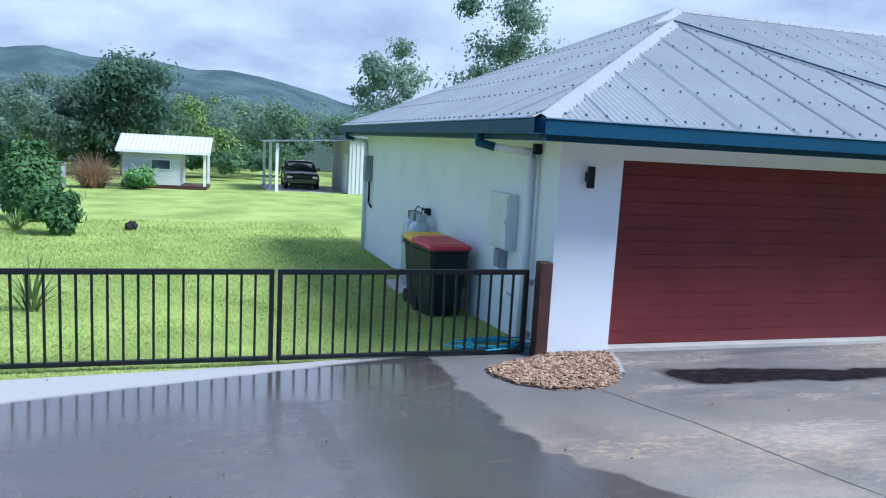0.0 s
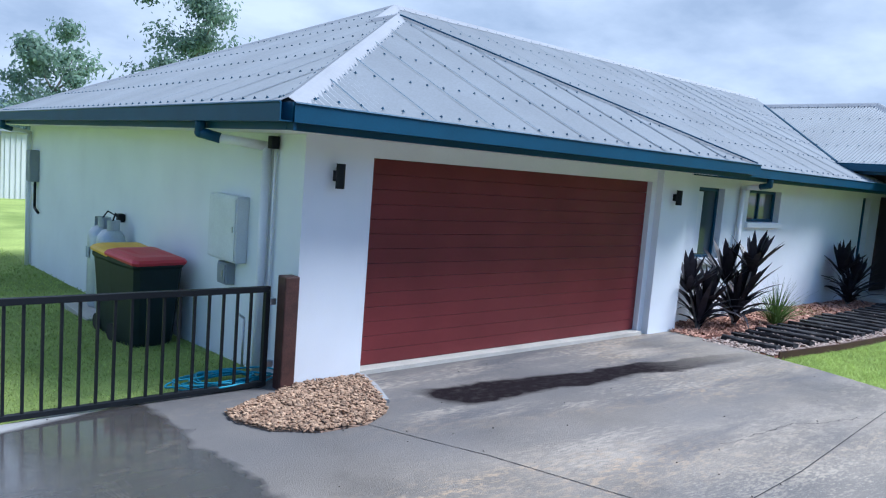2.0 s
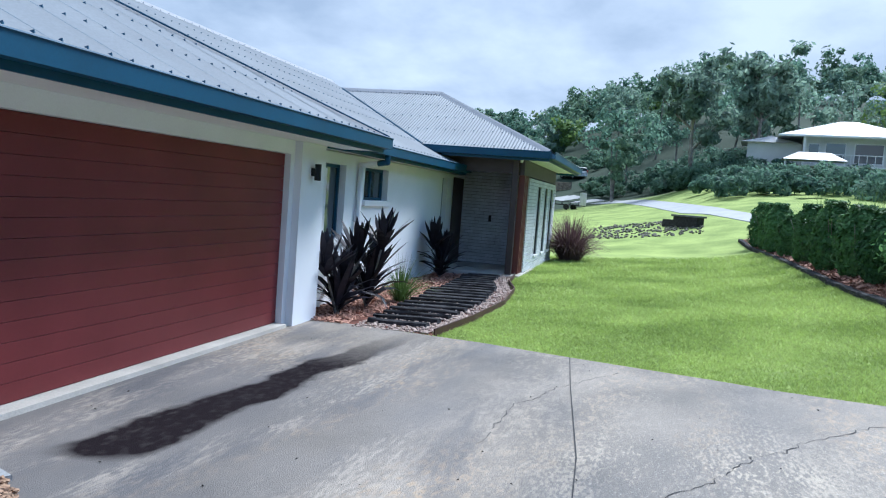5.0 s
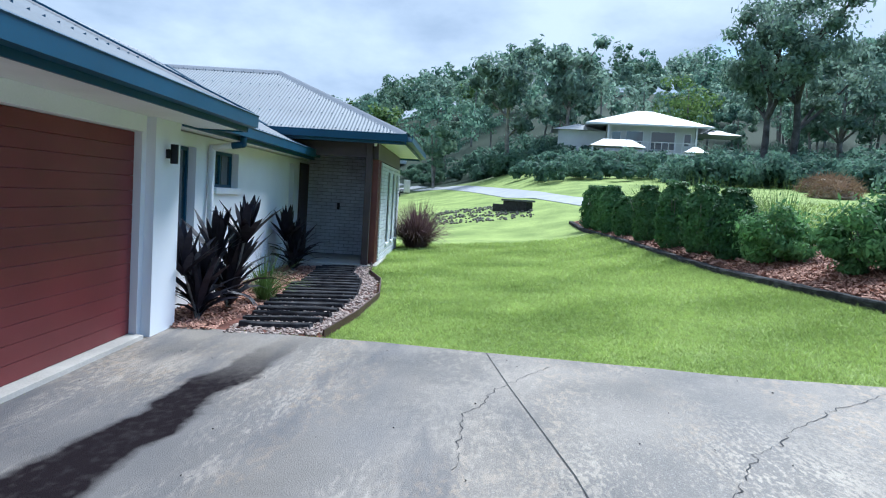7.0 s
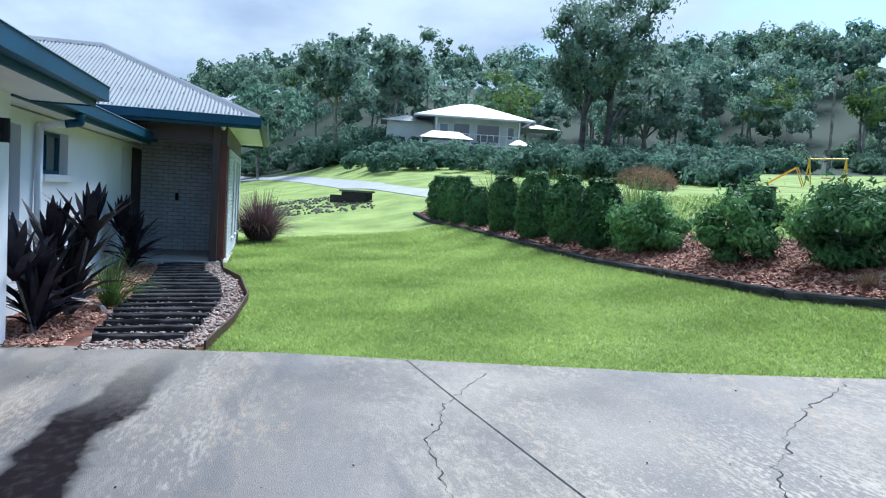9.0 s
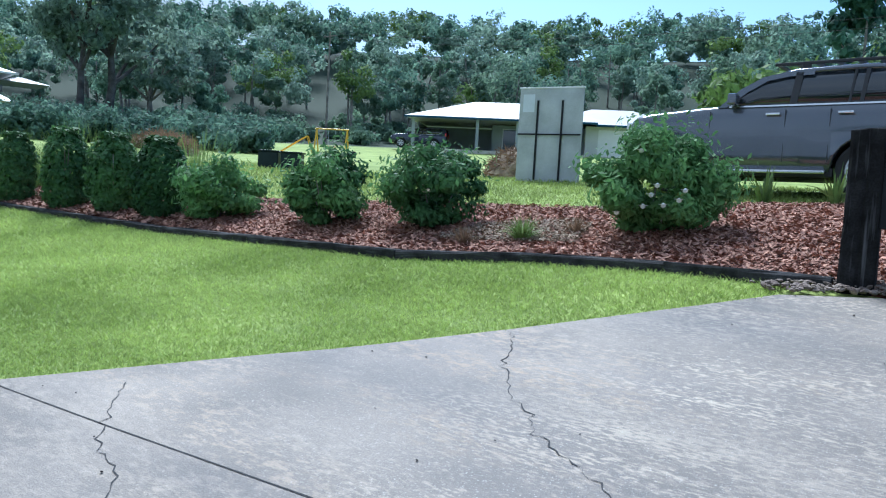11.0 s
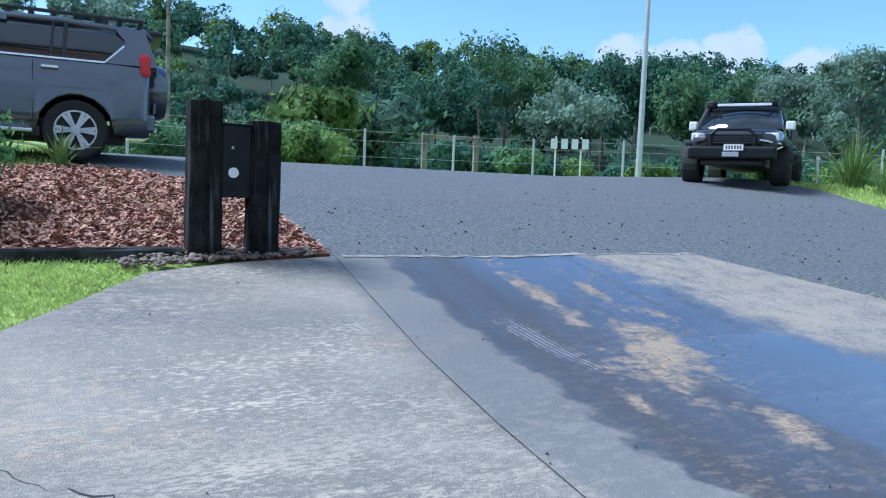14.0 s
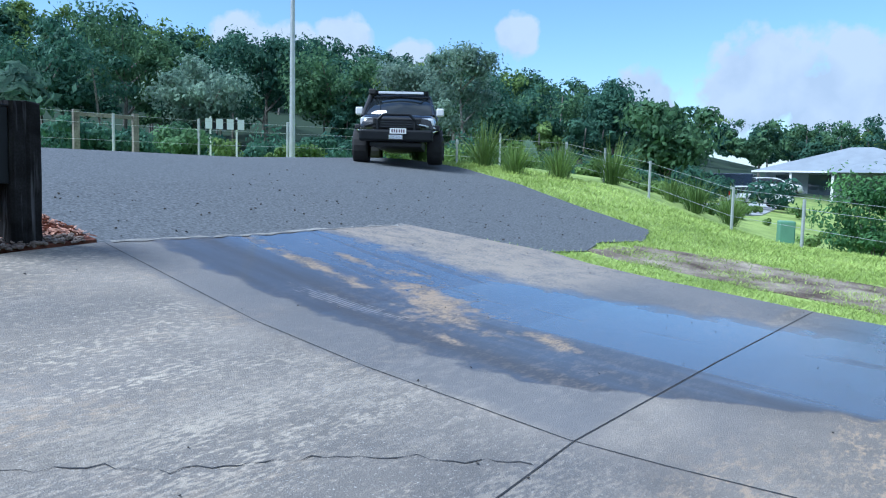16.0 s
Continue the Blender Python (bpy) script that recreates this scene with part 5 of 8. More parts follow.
def flower(parent, p, size=0.058):
    bm = bmesh.new()
    for k in range(5):
        a = k * 1.2566
        d = Vector((math.cos(a), math.sin(a), 0.25))
        s = Vector((-math.sin(a), math.cos(a), 0))
        c = Vector(p)
        poly(bm, [c, c + d * size * 0.6 + s * size * 0.45, c + d * size, c + d * size * 0.6 - s * size * 0.45])
    bmesh.ops.create_icosphere(bm, subdivisions=1, radius=size * 0.5, matrix=Matrix.Translation(p))
    part("flower", bm, M_PETAL, parent, "white flower")


for p in ((-0.1, 0.6, 0.85), (-0.5, 0.5, 0.36), (-0.25, 0.62, 0.4), (-0.38, 0.6, 0.30), (-0.54, 0.46, 0.46), (0.1, 0.66, 0.2), (-0.3, 0.6, 0.5), (-0.18, 0.64, 0.28), (0.3, 0.6, 0.25)):
    flower(s4, p)
for p in ((0.1, 0.55, 0.5), (0.25, 0.5, 0.62), (-0.2, 0.55, 0.7), (0.05, 0.6, 0.42), (-0.3, 0.5, 0.45), (0.3, 0.5, 0.4)):
    flower(s3, p, 0.04)


def blades(name, label, cat, x, y, n, length, width, material, seed, spread=0.9, dz=0.03, group="", base_r=0.08, stiff=0.5, segs=3, stem=0.0):
    """A tuft of arching strap leaves."""
    rng = np.random.default_rng(seed)
    t = thing(name, label, cat, group, (x, y, ground_z(x, y) + dz))
    out = []
    for i in range(n):
        a, lean, ln = rng.uniform(0, 6.283), rng.uniform(0.08, 1.0) * spread, length * rng.uniform(0.6, 1.1)
        d, s = np.array([math.cos(a), math.sin(a), 0]), np.array([-math.sin(a), math.cos(a), 0])
        p = d * base_r * rng.uniform(0, 1) + np.array([0, 0, stem * rng.uniform(0.2, 1.0) - 0.02])
        th = lean * 0.6
        w = width * rng.uniform(0.7, 1.2) / 2
        tw = rng.uniform(-0.5, 0.5)
        for k in range(segs):
            q = p + (d * math.sin(th) + np.array([0, 0, math.cos(th)])) * ln / segs
            f0, f1 = np.interp((k / segs, (k + 1) / segs), (0, 0.35, 1), (0.5, 1, 0.06))
            s2 = s * math.cos(tw) + np.array([0, 0, math.sin(tw)])
            out.append([p - s2 * w * f0, p + s2 * w * f0, q + s2 * w * f1, q - s2 * w * f1])
            p, th = q, th + lean * (1 - stiff) * 0.9
    quads("leaves", np.array(out), material, t)
    return t


def strap_plant(x, y, h, heads, seed):
    rng = np.random.default_rng(seed)
    t = blades("cordyline", "dark purple-black strap-leaved cordyline against the wall", "plant", x, y, 40, h * 0.6, 0.11, M_STRAP, seed, 1.7, 0.03, "cordylines at the entry", 0.05, 0.75, 4, 0.3)
    for k in range(heads):
        a = k * 2.3
        hx, hy, hz = 0.2 * math.cos(a), 0.2 * math.sin(a), h * (0.28 + 0.16 * k)
        part("stem", tb((0, 0, -0.03), (hx, hy, hz + 0.1), 0.022, 0.015, 6), M_BARK, t)
        out = []
        for i in range(26):
            b, lean = i * 2.4 + rng.uniform(-0.3, 0.3), rng.uniform(0.1, 1.0) ** 1.3
            ln, w = h * 0.5 * rng.uniform(0.75, 1.1), 0.055 * rng.uniform(0.8, 1.2)
            d, s = np.array([math.cos(b), math.sin(b), 0]), np.array([-math.sin(b), math.cos(b), 0])
            p, th = np.array([hx, hy, hz]), lean * 0.9
            for j in range(4):
                q = p + (d * math.sin(th) + np.array([0, 0, math.cos(th)])) * ln / 4
                f0, f1 = np.interp((j / 4, (j + 1) / 4), (0, 0.25, 0.75, 1), (0.4, 0.95, 0.85, 0.08))
                out.append([p - s * w * f0, p + s * w * f0, q + s * w * f1, q - s * w * f1])
                p, th = q, th + 0.12 * lean
        quads("leaf_head", np.array(out), M_STRAP, t)
    return t


strap_plant(7.05, -0.12, 1.25, 2, 121)
strap_plant(7.95, -0.22, 1.5, 3, 122)
strap_plant(13.0, 0.0, 1.4, 2, 123)
blades("liriope", "tuft of striped green grass in the bark", "plant", 8.75, -0.5, 260, 0.8, 0.014, M_LIRI, 124, 1.3)
blades("purple_grass", "large purple fountain grass bush at the corner", "plant", 20.3, -2.1, 1500, 1.5, 0.02, M_PURPLE, 125, 1.25, 0.0, "", 0.32, 0.45)
blades("strap_tuft", "pale strap-leaved tuft at the bed's edge", "plant", 3.5, -12.5, 26, 0.55, 0.05, M_LIRI, 126, 1.0, 0.05)
blades("strap_tuft", "pale strap-leaved tuft at the bed's edge", "plant", 2.65, -12.6, 26, 0.55, 0.05, M_LIRI, 127, 1.0, 0.05)
blades("grass_tuft", "green grass tuft in the mulch", "plant", 4.95, -8.85, 220, 0.34, 0.014, M_LIRI, 128, 1.2, 0.05)
blades("grass_tuft", "dry brown grass tuft in the mulch", "plant", 5.5, -8.5, 160, 0.24, 0.012, M_DRY, 129, 1.3, 0.05)
blades("grass_tuft", "dry brown grass tuft in the mulch", "plant", 4.6, -9.4, 120, 0.24, 0.012, M_DRY, 130, 1.3, 0.05)
# back yard planting
hedge_plant(-8.15, 15.6, 1.75, 2.05, 131, "garden_bush", "large clipped dark green bush by the fence", "", 0.09)
shrub("small bright green bush on the lawn", -6.95, 12.6, 0.9, 0.95, 3000, 0.08, M_SHRUB, 132, "", 0.0, "garden_bush")
shrub("olive green bush before the shed", -6.7, 29.4, 1.2, 0.95, 1800, 0.1, M_SHRUB, 133, "", 0.0, "garden_bush")
blades("dry_grass_bush", "large reddish dry grass bush beside the shed", "plant", -8.6, 29.5, 900, 1.7, 0.03, M_DRY, 134, 1.3, 0.0, "", 0.5, 0.4)
blades("strap_tuft", "pale strap-leaved plant behind the gate", "plant", -5.55, 3.2, 40, 0.7, 0.05, M_LIRI, 135, 1.2, 0.0)
blades("strap_tuft", "green strap-leaved plant under the bush", "plant", -8.0, 13.3, 40, 0.6, 0.05, M_LIRI, 136, 1.2, 0.0)
# tall verge grass along the fence beyond the road
for i, (x, y) in enumerate(((-13.5, -12.6), (-15.0, -12.0), (-17.5, -11.5), (-20, -10.5), (-12.8, -15.2), (-14.2, -14.0), (-16.2, -12.6), (-19, -9.4), (-21.5, -9.0))):
    blades("tall_grass", "tall bright green grass clump at the fence", "plant", x, y, 160, 1.0 + 0.25 * (i % 3), 0.03, M_LIRI, 140 + i, 0.9, 0.0, "verge grass", 0.3, 0.5)

for i, (x, y) in enumerate(((14.0, -9.35), (15.8, -9.3), (17.4, -9.4), (19.2, -9.35), (20.6, -9.4), (22.2, -9.5), (12.6, -9.5))):
    blades("tall_grass", "tall yellow-green grass clump behind the hedge", "plant", x, y, 220, 1.35 + 0.12 * (i % 3), 0.022, M_LIRI, 160 + i, 0.8, 0.04, "grass behind the hedge", 0.45, 0.5)

# ---- gate, bins, gas and the things round the garage corner ----
def gate_leaf(x0, x1, y, z0, z1, label):
    g = thing("gate_leaf", label, "gate", "driveway gate", (0, 0, 0))
    t = 0.026
    part("top_rail", bx(x0, x1, y - t, y + t, z1 - 0.042, z1 + 0.01, 0.003), M_BLACK, g)
    part("bottom_rail", bx(x0, x1, y - t, y + t, z0, z0 + 0.042, 0.003), M_BLACK, g)
    part("stile", bx(x0, x0 + 0.045, y - t - 0.002, y + t + 0.002, z0 + 0.0425, z1 - 0.0425, 0.003), M_BLACK, g)
    part("stile", bx(x1 - 0.045, x1, y - t - 0.002, y + t + 0.002, z0 + 0.0425, z1 - 0.0425, 0.003), M_BLACK, g)
    n = round((x1 - x0 - 0.09) / 0.132)
    for i in range(1, n):
        x = x0 + 0.045 + (x1 - x0 - 0.09) * i / n
        part("bar", bx(x - 0.011, x + 0.011, y - 0.011, y + 0.011, z0 + 0.0425, z1 - 0.0425), M_BLACK, g)
    return g


gl = gate_leaf(-5.75, -2.735, 0.1, 0.0, 0.91, "closed black steel bar gate leaf")
gr_ = gate_leaf(-2.70, -0.03, 0.1, 0.0, 0.91, "closed black steel bar gate leaf by the garage")
part("drop_bolt", tb((-2.68, 0.065, 0.3), (-2.68, 0.065, -0.02), 0.008, None, 8), M_BLACK, gr_)
for z in (0.2, 0.78):
    part("hinge", bx(-0.032, 0.03, 0.07, 0.13, z - 0.03, z + 0.03, 0.006), M_CHROME_, gr_, "steel hinge")
gp = thing("gate_post", "brown oiled timber gate post beside the pier", "post", "", (0.095, -0.02, ground_z(0.1, 0)))
part("post", bx(-0.072, 0.072, -0.075, 0.075, -0.05, 1.08, 0.012), M_POSTWOOD, gp)

M_BIN = mat("dark_green_bin_plastic", (0.007, 0.018, 0.02), 0.5, 0.12, 5, 60, 0.1, 0, 0.3)
M_YELLOW = mat("yellow_lid_plastic", (0.7, 0.42, 0.03), 0.45, 0.06, 5, 60, 0.05)
M_REDLID = mat("red_lid_plastic", (0.5, 0.03, 0.05), 0.45, 0.06, 5, 60, 0.05)


def wheelie_bin(x, y, rz, lid, label):
    b = thing("wheelie_bin", label, "bin", "bins at the wall", (x, y, ground_z(x, y)), rz)
    secs = [(0.0, 0.22, 0.25), (0.06, 0.235, 0.27), (0.9, 0.285, 0.345), (0.93, 0.305, 0.365), (0.97, 0.305, 0.365)]
    bm = bmesh.new()
    rings = []
    for z, hx, hy in secs:
        c = 0.05
        pts = [(hx - c, -hy), (hx, -hy + c), (hx, hy - c), (hx - c, hy), (-hx + c, hy), (-hx, hy - c), (-hx, -hy + c), (-hx + c, -hy)]
        rings.append([bm.verts.new((px, py, z)) for px, py in pts])
    for p, q in zip(rings, rings[1:]):
        for i in range(8):
            bm.faces.new((p[i], p[(i + 1) % 8], q[(i + 1) % 8], q[i]))
    bm.faces.new(rings[0][::-1]), bm.faces.new(rings[-1])
    part("tub", bm, M_BIN, b, "dark green tub")
    ld = bmesh.new()
    rings = []
    for z, k in ((0.972, 1.0), (1.0, 1.02), (1.03, 0.96), (1.055, 0.75), (1.06, 0.4)):
        rings.append([ld.verts.new((px * 0.32 * k, py * 0.385 * k, z + (0.02 * py))) for px, py in ((0.85, -1), (1, -0.85), (1, 0.85), (0.85, 1), (-0.85, 1), (-1, 0.85), (-1, -0.85), (-0.85, -1))])
    for p, q in zip(rings, rings[1:]):
        for i in range(8):
            ld.faces.new((p[i], p[(i + 1) % 8], q[(i + 1) % 8], q[i]))
    ld.faces.new(rings[-1]), ld.faces.new(rings[0][::-1])
    part("lid", ld, lid, b, "domed coloured lid")
    part("handle", tb((-0.22, 0.42, 0.94), (0.22, 0.42, 0.94), 0.016, None, 10), M_BIN, b)
    for s in (-1, 1):
        part("handle_arm", tb((s * 0.22, 0.36, 0.92), (s * 0.22, 0.42, 0.94), 0.016, None, 8), M_BIN, b)
        part("wheel", tb((s * 0.2, 0.27, 0.1), (s * 0.26, 0.27, 0.1), 0.1, None, 20), M_TYRE_, b)
    return b


M_TYRE_ = mat("bin_wheel_rubber", (0.015, 0.015, 0.016), 0.8, 0.1, 8, 60, 0.1)
wheelie_bin(-0.27, 2.62, 8, M_REDLID, "dark green wheelie bin with red lid at the wall")
wheelie_bin(-0.23, 3.36, 4, M_YELLOW, "dark green wheelie bin with yellow lid at the wall")

M_GAS = mat("galvanised_gas_bottle", (0.5, 0.54, 0.58), 0.4, 0.08, 5, 60, 0.05, 0.4)


def gas_bottle(x, y, z):
    g = thing("gas_bottle", "tall silver gas bottle against the wall", "gas bottle", "gas bottles", (x, y, z))
    bm = bmesh.new()
    prof = [(0.0, 0.0), (0.16, 0.0), (0.17, 0.03), (0.185, 0.1), (0.185, 0.98), (0.17, 1.06), (0.12, 1.13), (0.05, 1.16), (0.0, 1.165)]
    rings = [[bm.verts.new((math.cos(a) * r, math.sin(a) * r, h)) for a in [2 * math.pi * i / 24 for i in range(24)]] for r, h in prof[1:-1]]
    for p, q in zip(rings, rings[1:]):
        for i in range(24):
            bm.faces.new((p[i], p[(i + 1) % 24], q[(i + 1) % 24], q[i]))
    bm.faces.new(rings[0][::-1]), bm.faces.new(rings[-1])
    part("cylinder", bm, M_GAS, g, smooth=True)
    ring = bmesh.new()
    for i in range(20):
        a, b = -2.4 + 4.8 * i / 20, -2.4 + 4.8 * (i + 1) / 20
        poly(ring, [(math.cos(t) * 0.11, math.sin(t) * 0.11, h) for t, h in ((a, 1.11), (b, 1.11), (b, 1.27), (a, 1.27))])
    part("collar", ring, M_GAS, g, "protective collar")
    part("valve", tb((0, 0, 1.16), (0, 0, 1.24), 0.025, None, 10), M_CHROME_, g)
    part("label", bx(-0.19, -0.186, -0.07, 0.07, 0.7, 0.85), M_PAPER, g, "small faded label")


M_PAPER = mat("faded_label", (0.3, 0.36, 0.4), 0.7, 0.15, 20, 90, 0)
zs = ground_z(-0.05, 4.9)
pad = thing("bottle_pad", "grey concrete pad under the gas bottles", "concrete pad", "", (0, 0, 0))
part("slab", bx(-0.42, 0.19, 4.3, 5.5, zs - 0.05, zs + 0.06, 0.01), M_CONC, pad)
gas_bottle(-0.05, 4.62, zs + 0.061)
gas_bottle(-0.03, 5.1, zs + 0.061)
reg = thing("gas_regulator", "black gas regulator with hoses above the bottles", "regulator", "", (0, 0, 0))
part("body", bx(0.1, 0.199, 4.82, 4.94, zs + 1.28, zs + 1.4, 0.02), M_BLACK, reg)
for y in (4.62, 5.1):
    h = bmesh.new()
    pts = [(-0.04, y, zs + 1.3), (0.02, y * 0.7 + 4.88 * 0.3, zs + 1.42), (0.1, 4.88, zs + 1.36)]
    for a, b in zip(pts, pts[1:]):
        tube(h, a, b, 0.01, None, 8)
    part("hose", h, M_BLACK, reg)

# coil of blue hose
M_HOSE = mat("blue_hose", (0.03, 0.3, 0.42), 0.45, 0.1, 10, 60, 0.05)
hose = thing("garden_hose", "tangled coil of blue garden hose on the ground", "hose", "", (-0.35, 0.35, ground_z(-0.3, 0.3) + 0.045))
hr = np.random.default_rng(9)
cu = bpy.data.curves.new("coil", "CURVE")
cu.dimensions, cu.bevel_depth, cu.bevel_resolution = "3D", 0.009, 2
sp = cu.splines.new("POLY")
N = 260
sp.points.add(N - 1)
for i in range(N):
    a = i * 0.2
    rx = 0.36 + 0.13 * math.sin(i * 0.053) + 0.05 * math.sin(i * 0.21)
    ry = 0.2 + 0.08 * math.sin(i * 0.071 + 1)
    sp.points[i].co = (math.cos(a) * rx + 0.08 * math.sin(i * 0.03), math.sin(a) * ry, 0.012 + 0.0002 * i + 0.008 * math.sin(i * 0.7), 1)
cu.materials.append(M_HOSE)
tmp = new("coil_curve", cu)
me = bpy.data.meshes.new_from_object(tmp.evaluated_get(bpy.context.evaluated_depsgraph_get()))
bpy.data.objects.remove(tmp)
coil = new("coil", me)
coil.parent = hose


# ---- pebbles, bark, sleepers ----
def pebble_cloud(name, label, spots, size, material, seed, flat=0.5, cat="pebbles"):
    rng = np.random.default_rng(seed)
    ico = bmesh.new()
    bmesh.ops.create_icosphere(ico, subdivisions=1, radius=1.0)
    base = np.array([tuple(v.co) for v in ico.verts])
    faces = np.array([[v.index for v in f.verts] for f in ico.faces])
    ico.free()
    V, F = [], []
    for i, (x, y, z) in enumerate(spots):
        s = size * rng.uniform(0.6, 1.35)
        a = rng.uniform(0, 6.28)
        q = base * np.array([1.25, 0.9, flat]) * s * (1 + rng.normal(size=(len(base), 1)) * 0.09)
        t = rng.normal() * 0.35
        q = np.column_stack([q[:, 0] * math.cos(t) - q[:, 2] * math.sin(t), q[:, 1], q[:, 0] * math.sin(t) + q[:, 2] * math.cos(t)])
        q = np.column_stack([q[:, 0] * math.cos(a) - q[:, 1] * math.sin(a), q[:, 0] * math.sin(a) + q[:, 1] * math.cos(a), q[:, 2]])
        V.append(q + np.array([x, y, z]))
        F.append(faces + i * len(base))
    ob = raw(name, np.concatenate(V).tolist(), np.concatenate(F).tolist(), material, False)
    return tagged(ob, label, cat, kind="stuff")


def scatter(outline, n, seed, lift, z_noise=0.0):
    rng = np.random.default_rng(seed)
    xs, ys = [p[0] for p in outline], [p[1] for p in outline]
    out = []
    while len(out) < n:
        x, y = rng.uniform(min(xs), max(xs)), rng.uniform(min(ys), max(ys))
        if inside(outline, x, y):
            out.append((x, y, ground_z(x, y) + lift + rng.uniform(0, z_noise)))
    return out


M_PEBBLE = mat("tan_pebble", (0.33, 0.185, 0.11), 0.7, 0.2, 12, 80, 0.3, 0, 0.4, (0.54, 0.37, 0.24), 0.7)
M_PEBBLE3 = mat("brown_pebble", (0.17, 0.12, 0.1), 0.8, 0.2, 12, 80, 0.3, 0, 0.3, (0.3, 0.25, 0.21), 0.5)
M_PEBBLE2 = mat("mixed_pebble", (0.3, 0.215, 0.175), 0.75, 0.2, 12, 80, 0.3, 0, 0.4, (0.47, 0.38, 0.325), 0.6)
GRAVEL = [(0.21, -0.02), (-0.1, -0.2), (-0.68, -0.5), (-0.72, -0.75), (-0.6, -1.1), (-0.3, -1.33), (0.1, -1.36), (0.42, -1.18), (0.6, -0.9), (0.8, -0.45), (0.93, -0.08), (0.93, -0.02)]
draped("gravel_pit", GRAVEL, 0.045, M_GRAVELBED, "bed of tan river pebbles at the pier", "gravel bed", 0.2, thick=0.04)
pebble_cloud("pebbles", "tan and brown river pebbles", scatter(GRAVEL, 3600, 11, 0.05, 0.025), 0.0195, M_PEBBLE, 12, 0.42)
ribbon_edge = [(0.6, -0.93), (0.82, -0.45), (0.96, -0.03)]


def strip_wall(name, label, pts, width, height, material, cat, lift=0.0, wob=0.0):
    bm, prev = bmesh.new(), None
    line = []
    for (ax, ay), (bx_, by) in zip(pts, pts[1:]):
        n = max(1, int(math.hypot(bx_ - ax, by - ay) / 0.25))
        line += [(ax + (bx_ - ax) * i / n, ay + (by - ay) * i / n) for i in range(n)]
    line.append(pts[-1])
    for i, (x, y) in enumerate(line):
        nx, ny = line[min(i + 1, len(line) - 1)]
        px, py = line[max(i - 1, 0)]
        d = Vector((nx - px, ny - py, 0)).normalized()
        s = Vector((-d.y, d.x, 0)) * width / 2
        z = ground_z(x, y) + lift + noise.noise((x, y, 2)) * wob
        c = Vector((x, y, 0))
        ring = [bm.verts.new((c + s * k) + Vector((0, 0, zz))) for k, zz in ((-1, z - 0.1), (-1, z + height - 0.01), (-0.8, z + height), (0.8, z + height), (1, z + height - 0.01), (1, z - 0.1))]
        if prev:
            for j in range(5):
                bm.faces.new((prev[j], prev[j + 1], ring[j + 1], ring[j]))
        else:
            bm.faces.new(ring)
        prev = ring
    bm.faces.new(prev[::-1])
    bmesh.ops.recalc_face_normals(bm, faces=bm.faces)
    return tagged(link(name, bm, material), label, cat, kind="structure")


strip_wall("pit_edging", "grey mortar edging curved round the pebbles", ribbon_edge, 0.06, 0.07, M_MORTAR, "edging")
strip_wall("bed_edging", "rusty steel edging along the entry bed", BED_FRONT[2:9], 0.02, 0.11, M_POSTWOOD, "edging")


def sleeper(p, q, w, h, lift, label, group, seed, name="timber_sleeper"):
    """A weathered timber sleeper with rounded, split edges, lying from p to q."""
    rng = np.random.default_rng(seed)
    (ax, ay), (bx_, by) = p, q
    ln = math.hypot(bx_ - ax, by - ay)
    rz = math.degrees(math.atan2(by - ay, bx_ - ax))
    z0, z1 = ground_z(ax, ay), ground_z(bx_, by)
    t = thing(name, label, "timber sleeper", group, (0, 0, 0))
    t.matrix_basis = Matrix.Translation((ax, ay, z0 + lift)) @ Matrix.Rotation(radians(rz), 4, "Z") @ Matrix.Rotation(-math.atan2(z1 - z0, ln), 4, "Y")
    bm = bmesh.new()
    n = max(3, int(ln / 0.3))
    prev = None
    for i in range(n + 1):
        x = ln * i / n
        j = lambda: rng.uniform(-1, 1) * 0.008
        ring = [bm.verts.new((x, y * w / 2 + j(), z * h + j())) for y, z in ((-1, 0), (-1, 0.82), (-0.8, 1), (-0.1, 1.0), (0, 0.94), (0.12, 1.0), (0.8, 1), (1, 0.82), (1, 0))]
        if prev:
            for k in range(9):
                bm.faces.new((prev[k], prev[(k + 1) % 9], ring[(k + 1) % 9], ring[k]))
        else:
            bm.faces.new(ring)
        prev = ring
    bm.faces.new(prev[::-1])
    bmesh.ops.recalc_face_normals(bm, faces=bm.faces)
    part("beam", bm, M_BEAM, t)
    return t


EDGE = [(1.72, -8.5), (3.1, -8.47), (4.5, -8.24), (5.85, -7.82), (7.84, -7.71), (10.2, -7.57), (12.4, -7.6), (14.8, -7.68), (17.2, -7.75), (19.7, -7.8), (22.2, -7.83), (24.6, -7.8), (27.0, -7.74)]
for i, (p, q) in enumerate(zip(EDGE, EDGE[1:])):
    sleeper(p, q, 0.16, 0.11, -0.02, "dark weathered sleeper edging the mulch bed", "bed edging", 200 + i)
for i in range(19):
    x = 6.55 + i * 0.4
    yb = float(np.interp(x, (6.0, 7.4, 9.2, 11.2, 12.6, 13.9), (-1.84, -2.0, -2.08, -1.9, -1.56, -1.46))) + 0.12
    ya = float(np.interp(x, (6.0, 8.2, 11.8, 14), (-0.75, -0.6, -0.5, -0.4)))
    j = float(wr.uniform(-0.06, 0.06))
    sleeper((x + 0.1, ya + j), (x - 0.06, yb + 0.16), 0.12, 0.06, 0.035, "dark weathered sleeper laid as a path step", "stepping sleepers", 230 + i)
PATH_AREA = [(6.2, -0.7), (6.05, -1.8), (7.4, -1.98), (9.2, -2.07), (11.2, -1.9), (12.6, -1.56), (13.95, -1.46), (13.95, -0.45)]
